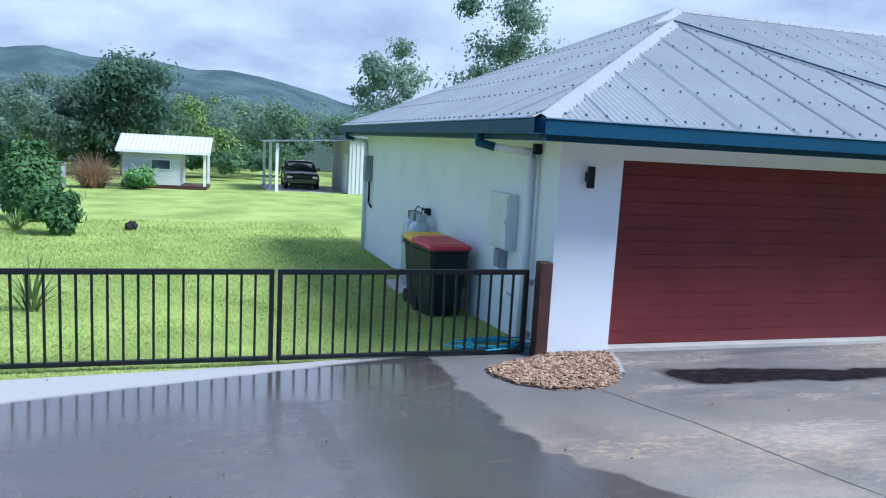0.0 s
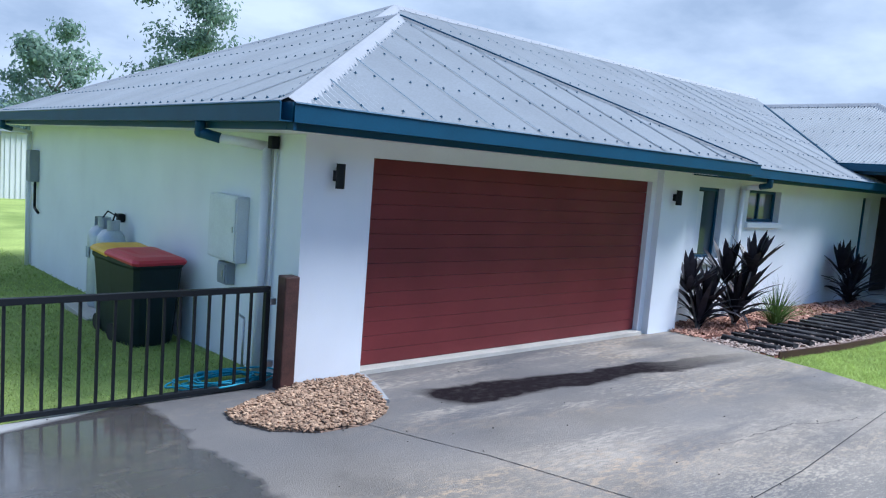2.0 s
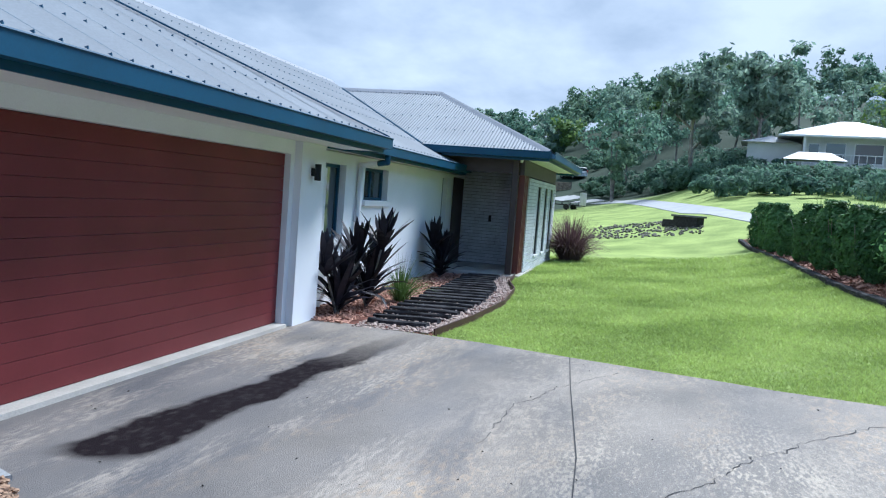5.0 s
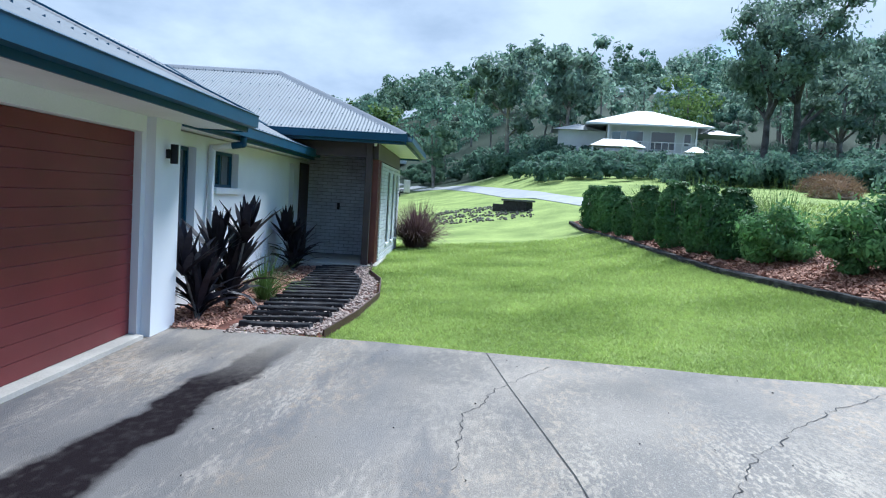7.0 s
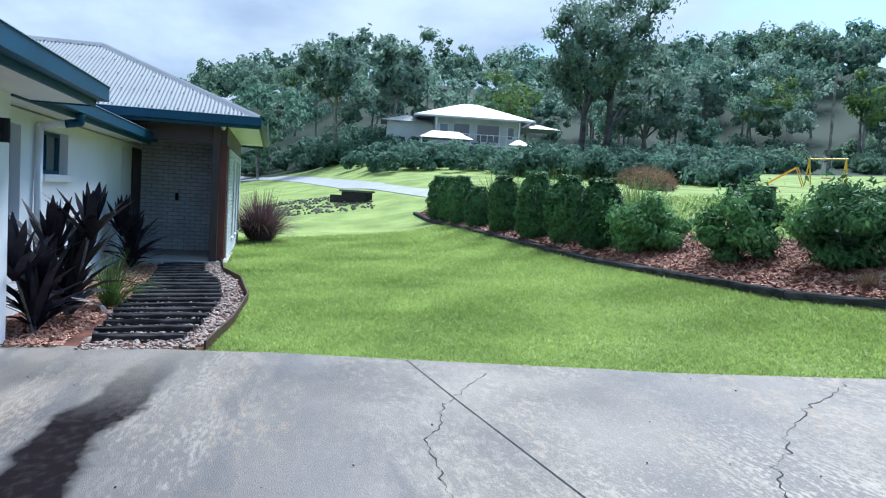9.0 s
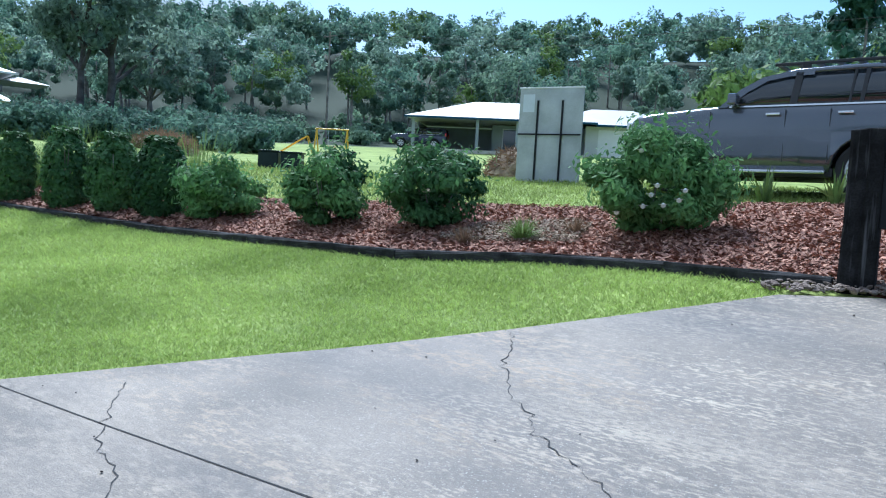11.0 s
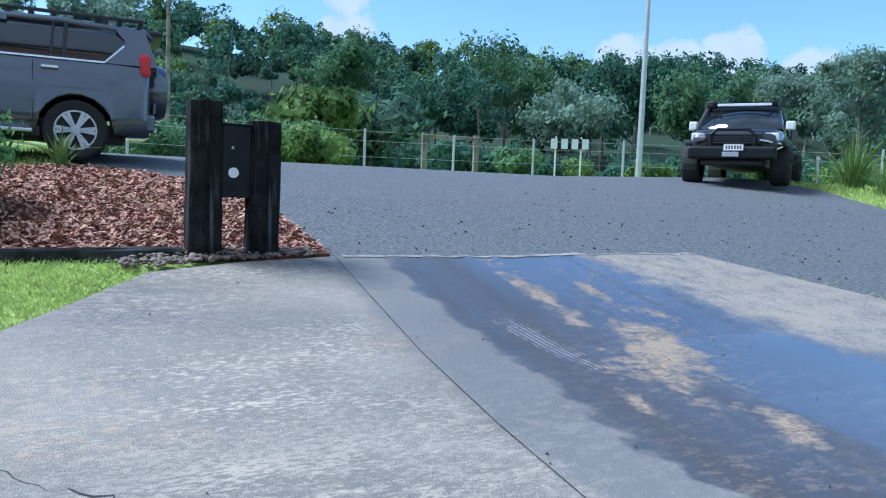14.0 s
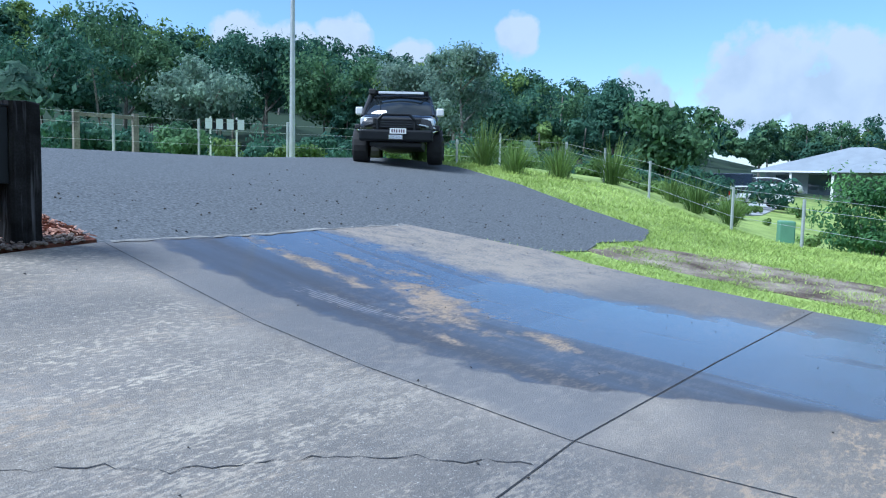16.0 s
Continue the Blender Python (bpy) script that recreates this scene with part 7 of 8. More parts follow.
def suv(name, label, colour, at, rz, L0=-0.98, L1=3.72, base=2.79, H=1.86, W=0.93, r=0.385, belt=1.14, rim=None, rack=True, spare=True, hood_x=2.45, wind_x=1.75, roof_x0=-0.8, hood_z=1.16, detail=True, tint=0.0):
    car = thing(name, label, "car", "", at, rz)
    arches = ((0.0, r), (base, r))
    zl = 0.36
    xs = sorted({L0, L0 + 0.05, L0 + 0.14, L1 - 0.28, L1 - 0.1, L1, hood_x, wind_x, *[c + d for c, _ in arches for d in (-0.47, -0.42, -0.34, -0.22, -0.08, 0.08, 0.22, 0.34, 0.42, 0.47)], 0.9, 1.4, 1.9})
    secs = []
    for x in xs:
        low = arch_profile(x, zl, arches, 0.065)
        top = belt + 0.02 if x < hood_x - 0.25 else float(np.interp(x, (hood_x - 0.25, hood_x + 0.1, L1 - 0.25, L1 - 0.06, L1), (belt + 0.02, hood_z, hood_z - 0.1, hood_z - 0.24, hood_z - 0.42)))
        tp = float(np.interp(x, (L0, L0 + 0.05, L0 + 0.2, L1 - 0.5, L1 - 0.1, L1), (0.86, 0.93, 1.0, 1.0, 0.9, 0.78)))
        flare = 1.0 + 0.02 * (1 if low > zl + 0.02 else 0)
        w = W * tp
        m = (low + top) / 2
        secs.append((x, [(0.0, low if low < 0.6 else 0.6), (w * 0.93, low), (w * flare, low + 0.012), (w * 1.0, max(low + 0.03, min(m, 0.6))), (w * 1.008, max(low + 0.04, top - 0.4)), (w * 1.0, max(low + 0.05, top - 0.27)), (w * 0.982, max(low + 0.06, top - 0.15)), (w * 0.955, top - 0.06), (w * 0.925, top - 0.015), (w * 0.88, top), (0.0, top + (0.035 if x > hood_x else 0))]))
    part("body", loft(bmesh.new(), secs), colour, car, "glossy painted body", True)
    # glasshouse: dark glass under a painted roof and pillars
    def gy(x, z):
        f = (z - belt) / (H - 0.06 - belt)
        return W * (0.93 - 0.15 * f - 0.02 * max(0.0, -x))
    rz_ = H - 0.06
    gsec = []
    for x, zt in ((roof_x0 - 0.2, belt + 0.03), (roof_x0 - 0.1, (belt + rz_) / 2), (roof_x0, rz_ - 0.04), (0.2, rz_), (wind_x - 0.45, rz_ - 0.01), (wind_x - 0.1, belt + (rz_ - belt) * 0.86), (wind_x + 0.2, belt + (rz_ - belt) * 0.52), (hood_x - 0.03, belt + 0.02)):
        gsec.append((x, [(0, belt), (gy(x, belt), belt), (gy(x, (belt + zt) / 2), (belt + zt) / 2), (gy(x, zt), zt), (0, zt + 0.015)]))
    part("glass", loft(bmesh.new(), gsec), M_CARGLASS, car, "dark tinted windows", True)
    rsec = []
    for x, dz, wk in ((roof_x0 - 0.16, -0.06, 0.93), (roof_x0 - 0.08, 0.0, 0.97), (0.2, 0.045, 1.0), (wind_x - 0.55, 0.032, 0.99), (wind_x - 0.32, -0.01, 0.95)):
        w = gy(x, rz_) * wk + 0.012
        rsec.append((x, [(0, rz_ - 0.05 + dz), (w, rz_ - 0.05 + dz), (w, rz_ + dz), (w * 0.9, rz_ + 0.035 + dz), (0, rz_ + 0.05 + dz)]))
    part("roof", loft(bmesh.new(), rsec), colour, car, "", True)
    for side in (1, -1):
        off = lambda x, z: gy(x, z) + 0.014
        xr = roof_x0
        part("rear_pillar", side_panel([(xr - 0.22, belt), (xr + 0.46, belt), (xr + 0.2, belt + 0.26), (xr + 0.2, belt + 0.34), (xr + 0.3, rz_ - 0.04), (xr + 0.3, rz_), (xr - 0.06, rz_)], off, 0.03, side), colour, car)
        for xc, m, wd in ((0.12, M_PLASTIC, 0.05), (0.28, M_PLASTIC, 0.03), (0.98, M_PLASTIC, 0.1)):
            part("pillar", side_panel([(xc, belt), (xc + wd, belt), (xc + wd - 0.03, rz_), (xc - 0.03, rz_)], off, 0.03, side), m, car)
        hz = rz_ - belt
        part("front_pillar", side_panel([(hood_x - 0.14, belt), (hood_x - 0.01, belt), (wind_x + 0.21, belt + hz * 0.56), (wind_x - 0.09, belt + hz * 0.9), (wind_x - 0.42, rz_ + 0.015), (wind_x - 0.8, rz_ + 0.02), (wind_x - 0.8, rz_ - 0.05), (wind_x - 0.46, rz_ - 0.06), (wind_x - 0.17, belt + hz * 0.78), (wind_x + 0.1, belt + hz * 0.46)], off, 0.03, side), colour, car)
        part("window_trim", side_panel([(xr + 0.45, belt - 0.005), (hood_x - 0.18, belt - 0.005), (hood_x - 0.18, belt + 0.018), (xr + 0.45, belt + 0.018)], lambda x, z: gy(x, z) + 0.02, 0.02, side), M_CHROME, car, "chrome strip")
        part("window_trim", side_panel([(xr + 0.445, belt), (xr + 0.47, belt), (xr + 0.215, belt + 0.27), (xr + 0.19, belt + 0.26)], lambda x, z: gy(x, z) + 0.02, 0.02, side), M_CHROME, car, "chrome strip")
        part("mirror", bx(hood_x - 0.34, hood_x - 0.2, *sorted((side * W * 0.95, side * W * 1.14)), belt + 0.02, belt + 0.19, 0.03), colour, car)
        for hx in (0.2, 1.17):
            part("door_handle", bx(hx, hx + 0.2, *sorted((side * W * 0.985, side * (W + 0.035))), belt - 0.14, belt - 0.105, 0.008), M_CHROME, car)
        if detail:
            for sx in (0.5, 1.1, 2.2):
                part("door_seam", bx(sx - 0.004, sx + 0.004, *sorted((side * W * 0.98, side * (W + 0.0035))), 0.5, belt - 0.06), M_PLASTIC, car)
            part("side_step", bx(0.5, 2.3, *sorted((side * (W - 0.08), side * (W + 0.06))), 0.34, 0.39, 0.015), M_CHROME, car, "brushed metal side step")
            part("sill", bx(0.42, 2.36, *sorted((side * (W - 0.15), side * (W - 0.03))), 0.3, 0.42, 0.01), M_PLASTIC, car)
            part("fuel_flap", bx(-0.52, -0.36, *sorted((side * W * 0.98, side * (W + 0.003))), 0.94, 1.09, 0.002), colour, car)
        part("tail_lamp", bx(L0 - 0.012, L0 + 0.14, *sorted((side * W * 0.74, side * W * 0.962)), belt - 0.15, belt + 0.17, 0.06), M_REDLENS, car, "red tail lamp")
        part("headlamp", bx(L1 - 0.34, L1 - 0.05, *sorted((side * W * 0.56, side * W * 0.87)), hood_z - 0.34, hood_z - 0.2, 0.03), M_LAMP, car, "clear headlamp")
        for cx in (0.0, base):
            wheel(car, cx, side * (W - 0.11), r, 0.245, side, rim or M_ALLOY)
    part("front_bumper", bx(L1 - 0.2, L1 + 0.06, -W * 0.82, W * 0.82, 0.36, 0.66, 0.06), colour, car)
    part("grille", bx(L1 - 0.05, L1 + 0.02, -W * 0.5, W * 0.5, 0.68, hood_z - 0.16, 0.02), M_PLASTIC, car)
    part("rear_bumper", bx(L0 - 0.07, L0 + 0.16, -W * 0.9, W * 0.9, 0.42, 0.68, 0.05), colour, car)
    part("underbody", bx(L0 + 0.3, L1 - 0.3, -W * 0.7, W * 0.7, 0.28, 0.5), M_PLASTIC, car)
    plate(car, (L0 - 0.075, 0.0 if not spare else 0.5, 0.78), (-1, 0, 0))
    if spare:
        part("spare_cover", spare_bm(L0, belt - 0.26), colour, car, "painted spare wheel cover", True)
        part("rear_spoiler", bx(roof_x0 - 0.3, roof_x0 + 0.02, -W * 0.68, W * 0.68, H - 0.1, H - 0.02, 0.03), M_PLASTIC, car)
    if rack:
        rk = part("roof_rack", bx(-0.85, 1.4, -0.62, -0.57, H + 0.065, H + 0.11, 0.01), M_PLASTIC, car, "flat black roof rack")
        part("rail", bx(-0.85, 1.4, 0.57, 0.62, H + 0.065, H + 0.11, 0.01), M_PLASTIC, rk)
        for i in range(9):
            part("slat", bx(-0.85 + i * 0.272, -0.78 + i * 0.272, -0.57, 0.57, H + 0.075, H + 0.1), M_PLASTIC, rk)
        for fx in (-0.4, 0.9):
            for s in (-1, 1):
                part("foot", bx(fx, fx + 0.1, s * 0.6 - 0.03, s * 0.6 + 0.03, H - 0.06, H + 0.07), M_PLASTIC, rk)
    return car


M_GREYPAINT = paint("graphite_paint", (0.105, 0.118, 0.14), 0.65, 0.22)
M_BLACKPAINT = paint("black_paint", (0.012, 0.013, 0.016), 0.2)
M_WHITEPAINT = paint("white_paint", (0.72, 0.73, 0.74), 0.0, 0.35)
M_NAVY = paint("dark_blue_paint", (0.02, 0.03, 0.06), 0.3)
GP = ground_z(2.45, -13.9) + 0.0
suv("four_wheel_drive", "graphite grey four-wheel drive with roof rack and rear spare wheel", M_GREYPAINT, (2.46, -14.3, GP), -1.0, L0=-0.92, H=1.88, belt=1.32, r=0.4, hood_z=1.34, hood_x=2.12, wind_x=1.6)


def ute(at, rz):
    u = thing("lifted_ute", "black lifted ute with bull bar, snorkel and roof rack", "car", "", at, rz)
    u.matrix_basis = u.matrix_basis @ Matrix.Scale(1.02, 4)
    r, W, zb = 0.40, 0.9, 0.62
    secs = []
    for x, zt, w in ((-4.2, 1.12, 0.88), (-4.1, 1.14, 0.9), (-1.0, 1.14, 0.9), (-0.2, 1.16, 0.9), (0.25, 1.14, 0.88), (0.55, 1.08, 0.84), (0.66, 0.98, 0.8)):
        secs.append((x, [(0, zb), (w * 0.94, zb), (w, zb + 0.12), (w, zt - 0.18), (w * 0.95, zt - 0.04), (w * 0.85, zt), (0, zt + 0.03)]))
    part("body", loft(bmesh.new(), secs), M_BLACKPAINT, u, "black painted body", True)
    g = [(x, [(0, zt0), (w0, zt0), (w1, zt1), (0, zt1 + 0.02)]) for x, zt0, zt1, w0, w1 in ((-2.3, 1.12, 1.62, 0.86, 0.7), (-0.75, 1.12, 1.66, 0.86, 0.7), (-0.5, 1.12, 1.5, 0.86, 0.73), (-0.12, 1.13, 1.2, 0.84, 0.8))]
    part("glass", loft(bmesh.new(), g), M_CARGLASS, u, "tinted cabin glass", True)
    part("roof", bx(-2.32, -0.72, -0.7, 0.7, 1.62, 1.7, 0.03), M_BLACKPAINT, u)
    for s in (-1, 1):
        part("front_pillar", tb((-0.1, s * 0.815, 1.16), (-0.76, s * 0.69, 1.66), 0.035, 0.035, 8), M_BLACKPAINT, u)
        part("door_pillar", tb((-1.45, s * 0.865, 1.14), (-1.45, s * 0.7, 1.66), 0.04, 0.04, 8), M_BLACKPAINT, u)
        part("mirror", bx(-0.38, -0.24, *sorted((s * 0.88, s * 1.06)), 1.17, 1.36, 0.03), M_WHITEPAINT, u, "white wing mirror")
        part("headlamp", bx(0.3, 0.61, *sorted((s * 0.55, s * 0.84)), 0.88, 1.05, 0.03), M_LAMP, u, "clear headlamp")
        part("wheel_arch", bx(-0.58, 0.52, *sorted((s * 0.84, s * 0.98)), 0.78, 0.9, 0.03), M_PLASTIC, u)
        for cx in (0.0, -3.2):
            wheel(u, cx, s * 0.87, r + 0.02, 0.36, s, M_DARKRIM, 6, False)
        part("bar_tube", tb((0.82, s * 0.42, 0.62), (0.8, s * 0.42, 0.98), 0.032, None, 10), M_BLACK, u)
        part("bar_wing", tb((0.84, s * 0.5, 0.88), (0.42, s * 0.96, 0.82), 0.028, None, 10), M_CHROME if s > 0 else M_BLACK, u)
        part("bar_stay", tb((0.42, s * 0.96, 0.82), (0.78, s * 0.6, 0.58), 0.022, None, 8), M_CHROME, u)
        part("rack_foot", bx(-1.9, -1.82, s * 0.6 - 0.03, s * 0.6 + 0.03, 1.7, 1.76), M_BLACK, u)
        part("rack_foot", bx(-0.98, -0.9, s * 0.6 - 0.03, s * 0.6 + 0.03, 1.7, 1.76), M_BLACK, u)
    part("bull_bar", bx(0.68, 0.92, -0.84, 0.84, 0.5, 0.76, 0.05), M_BLACK, u, "black steel bull bar")
    hoop = bmesh.new()
    hp = [(0.82, -0.42, 0.98), (0.81, -0.3, 1.1), (0.81, 0.3, 1.1), (0.82, 0.42, 0.98)]
    for a, b in zip(hp, hp[1:]):
        tube(hoop, a, b, 0.03, None, 10)
    part("bar_hoop", hoop, M_BLACK, u)
    part("grille", bx(0.58, 0.69, -0.55, 0.55, 0.8, 1.04, 0.02), M_PLASTIC, u)
    for i in range(4):
        part("grille_bar", bx(0.69, 0.705, -0.5, 0.5, 0.83 + i * 0.055, 0.85 + i * 0.055), M_BLACKPAINT, u)
    part("bumper_guard", bx(0.55, 0.8, -0.6, 0.6, 0.38, 0.499, 0.04), M_PLASTIC, u)
    part("winch", bx(0.92, 0.98, -0.16, 0.16, 0.54, 0.64, 0.01), M_CHROME, u)
    plate(u, (0.935, 0.05, 0.73), (1, 0, 0))
    for sy in (0.86,):
        part("snorkel", tb((-0.05, -sy, 1.12), (-0.72, -sy * 0.86, 1.72), 0.05, 0.05, 10), M_PLASTIC, u)
        part("snorkel_head", bx(-0.8, -0.6, -sy * 0.92, -sy * 0.72, 1.7, 1.84, 0.03), M_PLASTIC, u)
    rack = part("roof_rack", bx(-2.2, -0.66, -0.66, -0.61, 1.76, 1.81), M_BLACK, u, "black roof rack with light bar")
    part("rail", bx(-2.2, -0.66, 0.61, 0.66, 1.76, 1.81), M_BLACK, rack)
    for i in range(7):
        part("slat", bx(-2.2 + i * 0.247, -2.12 + i * 0.247, -0.61, 0.61, 1.77, 1.8), M_BLACK, rack)
    part("light_bar", bx(-0.66, -0.6, -0.55, 0.55, 1.72, 1.78, 0.01), M_LAMP, rack)
    part("tub", bx(-4.18, -2.4, -0.86, 0.86, 1.141, 1.5, 0.04), M_PLASTIC, u, "black canopy")
    part("underbody", bx(-4.0, 0.4, -0.55, 0.55, 0.4, 0.63), M_PLASTIC, u)
    part("antenna", tb((0.78, -0.36, 1.0), (0.78, -0.36, 1.5), 0.006, None, 6), M_BLACK, u)
    return u


ute((-10.25, -13.95, ground_z(-10.25, -13.95) + 0.02), 35)

# ---- buildings and things farther off ----
M_PALEROOF = mat("pale_roof_sheet", (0.5, 0.51, 0.52), 0.5, 0.05, 1, 20, 0.02, 0.1)
M_CREAM = mat("cream_wall", (0.62, 0.63, 0.62), 0.75, 0.05, 1, 30, 0.1)
M_GREYWALL = mat("grey_wall", (0.3, 0.34, 0.37), 0.75, 0.06, 1, 30, 0.1)
M_DARKIN = mat("dark_interior", (0.03, 0.035, 0.04), 0.8, 0.1, 2, 30, 0)
M_GREYROOF = mat("grey_shed_roof", (0.3, 0.33, 0.36), 0.5, 0.06, 1, 20, 0.02, 0.2)


def hip(bm, x0, x1, y0, y1, z, rise, inset=None):
    k = (y1 - y0) / 2 if inset is None else inset
    v = [bm.verts.new(p) for p in ((x0, y0, z), (x1, y0, z), (x1, y1, z), (x0, y1, z), (x0 + k, (y0 + y1) / 2, z + rise), (x1 - k, (y0 + y1) / 2, z + rise))]
    for f in ((0, 1, 5, 4), (1, 2, 5), (2, 3, 4, 5), (3, 0, 4), (3, 2, 1, 0)):
        bm.faces.new([v[i] for i in f])
    return bm


# long low house across the road, with an open carport at one end
h3 = thing("neighbour_house", "long cream house with pale roof and open carport", "house", "", (32.6, -52.6, ground_z(32.6, -52.6) + 0.2), 212)
part("roof", hip(bmesh.new(), -11.3, 4.0, -0.8, 9.5, 2.5, 1.9), M_PALEROOF, h3, "pale hipped roof")
part("roof", hip(bmesh.new(), -0.5, 11.3, 0.6, 9.0, 2.5, 1.7), M_PALEROOF, h3)
part("fascia", bx(-11.3, 4.0, -0.86, -0.8, 2.36, 2.52), M_GUTTER, h3)
part("fascia", bx(4.001, 11.3, 0.54, 0.6, 2.36, 2.52), M_GUTTER, h3)
part("wall", bx(3.2, 10.7, 1.2, 8.6, -0.6, 2.4), M_CREAM, h3, "cream rendered wall")
part("garage_door", bx(4.2, 9.2, 1.16, 1.199, -0.1, 2.15), M_TRIM, h3, "white garage door")
part("wall", bx(-4.5, 3.19, 3.4, 8.6, -0.6, 2.4), M_GREYWALL, h3, "shaded wall behind the carport")
for x in (-10.6, -5.4, -2.2, 2.6):
    part("post", bx(x - 0.12, x + 0.12, -0.4, -0.16, -0.4, 2.36), M_GREYWALL, h3)
for x in (-3.6, -1.9, -0.1):
    w = part("window", bx(x, x + 1.2, 3.36, 3.399, 0.1, 2.1), M_TRIM, h3)
    part("pane", bx(x + 0.06, x + 1.14, 3.34, 3.359, 0.16, 2.04), M_GLASS, w)
part("floor_slab", bx(-11, 3.2, -0.6, 8.6, -0.7, -0.02), M_CONC, h3)
# walls added to close the carport; their grey puts its shade into colour
part("wall", bx(-11.0, -4.51, 7.6, 7.8, -0.6, 2.4), M_GREYWALL, h3, "shaded back wall of the carport")
part("wall", bx(-11.0, -10.8, 3.4, 7.59, -0.6, 2.4), M_GREYWALL, h3)
suv("parked_wagon", "dark blue wagon parked under the carport", M_NAVY, tuple(h3.matrix_basis @ Vector((-9.0, 1.6, 0.0))), 212 + 180, rack=False, spare=False, detail=False, H=1.7)

# two-storey house on the hillside
h2 = thing("hillside_house", "white two-storey house with pale roof among trees", "house", "", (66.5, -20.3, 5.7), 262)
part("wall", bx(-3.6, 4.2, 0.0, 7.0, -1.0, 3.5), M_CREAM, h2, "white rendered walls")
part("roof", hip(bmesh.new(), -5.6, 5.6, -1.4, 8.4, 3.45, 1.75), M_PALEROOF, h2, "pale hipped roof")
part("fascia", bx(-5.6, 5.6, -1.45, -1.4, 3.3, 3.46), M_TRIM, h2)
part("roof_wing", hip(bmesh.new(), -8.6, -3.8, 0.5, 5.5, 2.9, 0.8), M_PALEROOF, h2)
part("wall_wing", bx(-8.0, -3.62, 1.0, 5.0, -1, 2.9), M_CREAM, h2)
part("roof_wing", hip(bmesh.new(), 4.6, 8.4, 0.5, 5.0, 3.0, 0.6), M_PALEROOF, h2)
part("awning", hip(bmesh.new(), -5.2, -0.4, -4.0, -1.6, 1.2, 0.7), M_PALEROOF, h2)
part("awning_post", bx(-5.0, -4.88, -3.8, -3.68, -1.2, 1.2), M_TRIM, h2)
part("awning_post", bx(-0.7, -0.58, -3.8, -3.68, -1.2, 1.2), M_TRIM, h2)
part("umbrella", hip(bmesh.new(), 2.6, 4.6, -5.0, -3.4, 0.9, 0.5), M_PALEROOF, h2)
part("umbrella_pole", bx(3.57, 3.63, -4.23, -4.17, -1.2, 1.0), M_TRIM, h2)
for x, w, z0, z1 in ((-3.2, 0.9, 1.7, 2.9), (-1.9, 1.6, 1.3, 3.0), (0.3, 2.2, 1.3, 3.0), (3.2, 0.7, 1.7, 2.9)):
    win = part("window", bx(x, x + w, -0.05, -0.001, z0, z1), M_TRIM, h2)
    part("pane", bx(x + 0.08, x + w - 0.08, -0.07, -0.051, z0 + 0.08, z1 - 0.08), M_GLASS, win)
part("balcony_floor", bx(-3.6, 4.2, -1.2, -0.001, 0.9, 1.05), M_TRIM, h2)
for i in range(14):
    part("baluster", bx(-3.55 + i * 0.59, -3.5 + i * 0.59, -1.18, -1.13, 1.051, 1.9), M_TRIM, h2)
part("balcony_rail", bx(-3.6, 4.2, -1.19, -1.12, 1.901, 1.96), M_TRIM, h2)
part("veranda_post", bx(-3.6, -3.46, -1.2, -1.06, 1.06, 3.3), M_TRIM, h2)
part("veranda_post", bx(4.06, 4.2, -1.2, -1.06, 1.06, 3.3), M_TRIM, h2)

# low house beyond the paddock
h4 = thing("paddock_house", "grey low house with pale roof beyond the paddock", "house", "", (-76.3, -20.0, ground_z(-76, -16) + 0.1), 90)
part("wall", bx(0, 16, 0, 8, -1.2, 2.1), M_GREYWALL, h4, "grey shaded wall")
part("roof", hip(bmesh.new(), -1, 17, -1.4, 9.4, 2.1, 2.5, 8), M_GREYROOF, h4, "pale grey hipped roof")
part("fascia", bx(-1, 17, -1.45, -1.4, 1.96, 2.12), M_TRIM, h4)
part("roof", hip(bmesh.new(), 6.5, 18, -6.5, 2, 1.9, 1.6), M_GREYROOF, h4)
for x in (2.6, 7.0, 12, 17):
    part("post", bx(x - 0.1, x + 0.1, -1.3 if x < 5 else -6.2, -1.1 if x < 5 else -6.0, -1.2, 1.95), M_TRIM, h4)
part("window", bx(1.0, 2.4, -0.04, -0.001, 0.5, 1.7), M_GLASS, h4)
part("window", bx(4.0, 6.2, -0.04, -0.001, -0.2, 1.8), M_GLASS, h4)

# garden shed, carport and shed at the back
sh = thing("garden_shed", "small pale weatherboard cubby house with porch and ribbed roof", "shed", "", (-5.6, 31.2, ground_z(-5.6, 31.2)), -4)
part("floor", bx(-1.85, 1.95, -1.0, 1.4, 0.02, 0.18), M_POSTWOOD, sh)
for k in range(12):
    z = 0.19 + k * 0.13
    part("weatherboard", bx(-1.8, 0.75, -0.92, -0.86, z, z + 0.124), M_CREAM, sh)
    part("weatherboard", bx(0.69, 0.75, -0.859, 1.3, z, z + 0.124), M_CREAM, sh)
part("wall", bx(-1.79, 0.74, -0.85, 1.3, 0.19, 1.75), M_CREAM, sh)
part("window", bx(-0.55, 0.35, -0.96, -0.921, 0.9, 1.4), M_TRIM, sh)
part("window_pane", bx(-0.5, 0.3, -0.975, -0.961, 0.95, 1.35), M_GLASS, sh)
for y in (-0.95, 1.3):
    part("porch_post", bx(1.8, 1.92, y, y + 0.1, 0.18, 1.76), M_TRIM, sh)
rf = bmesh.new()
n = 44
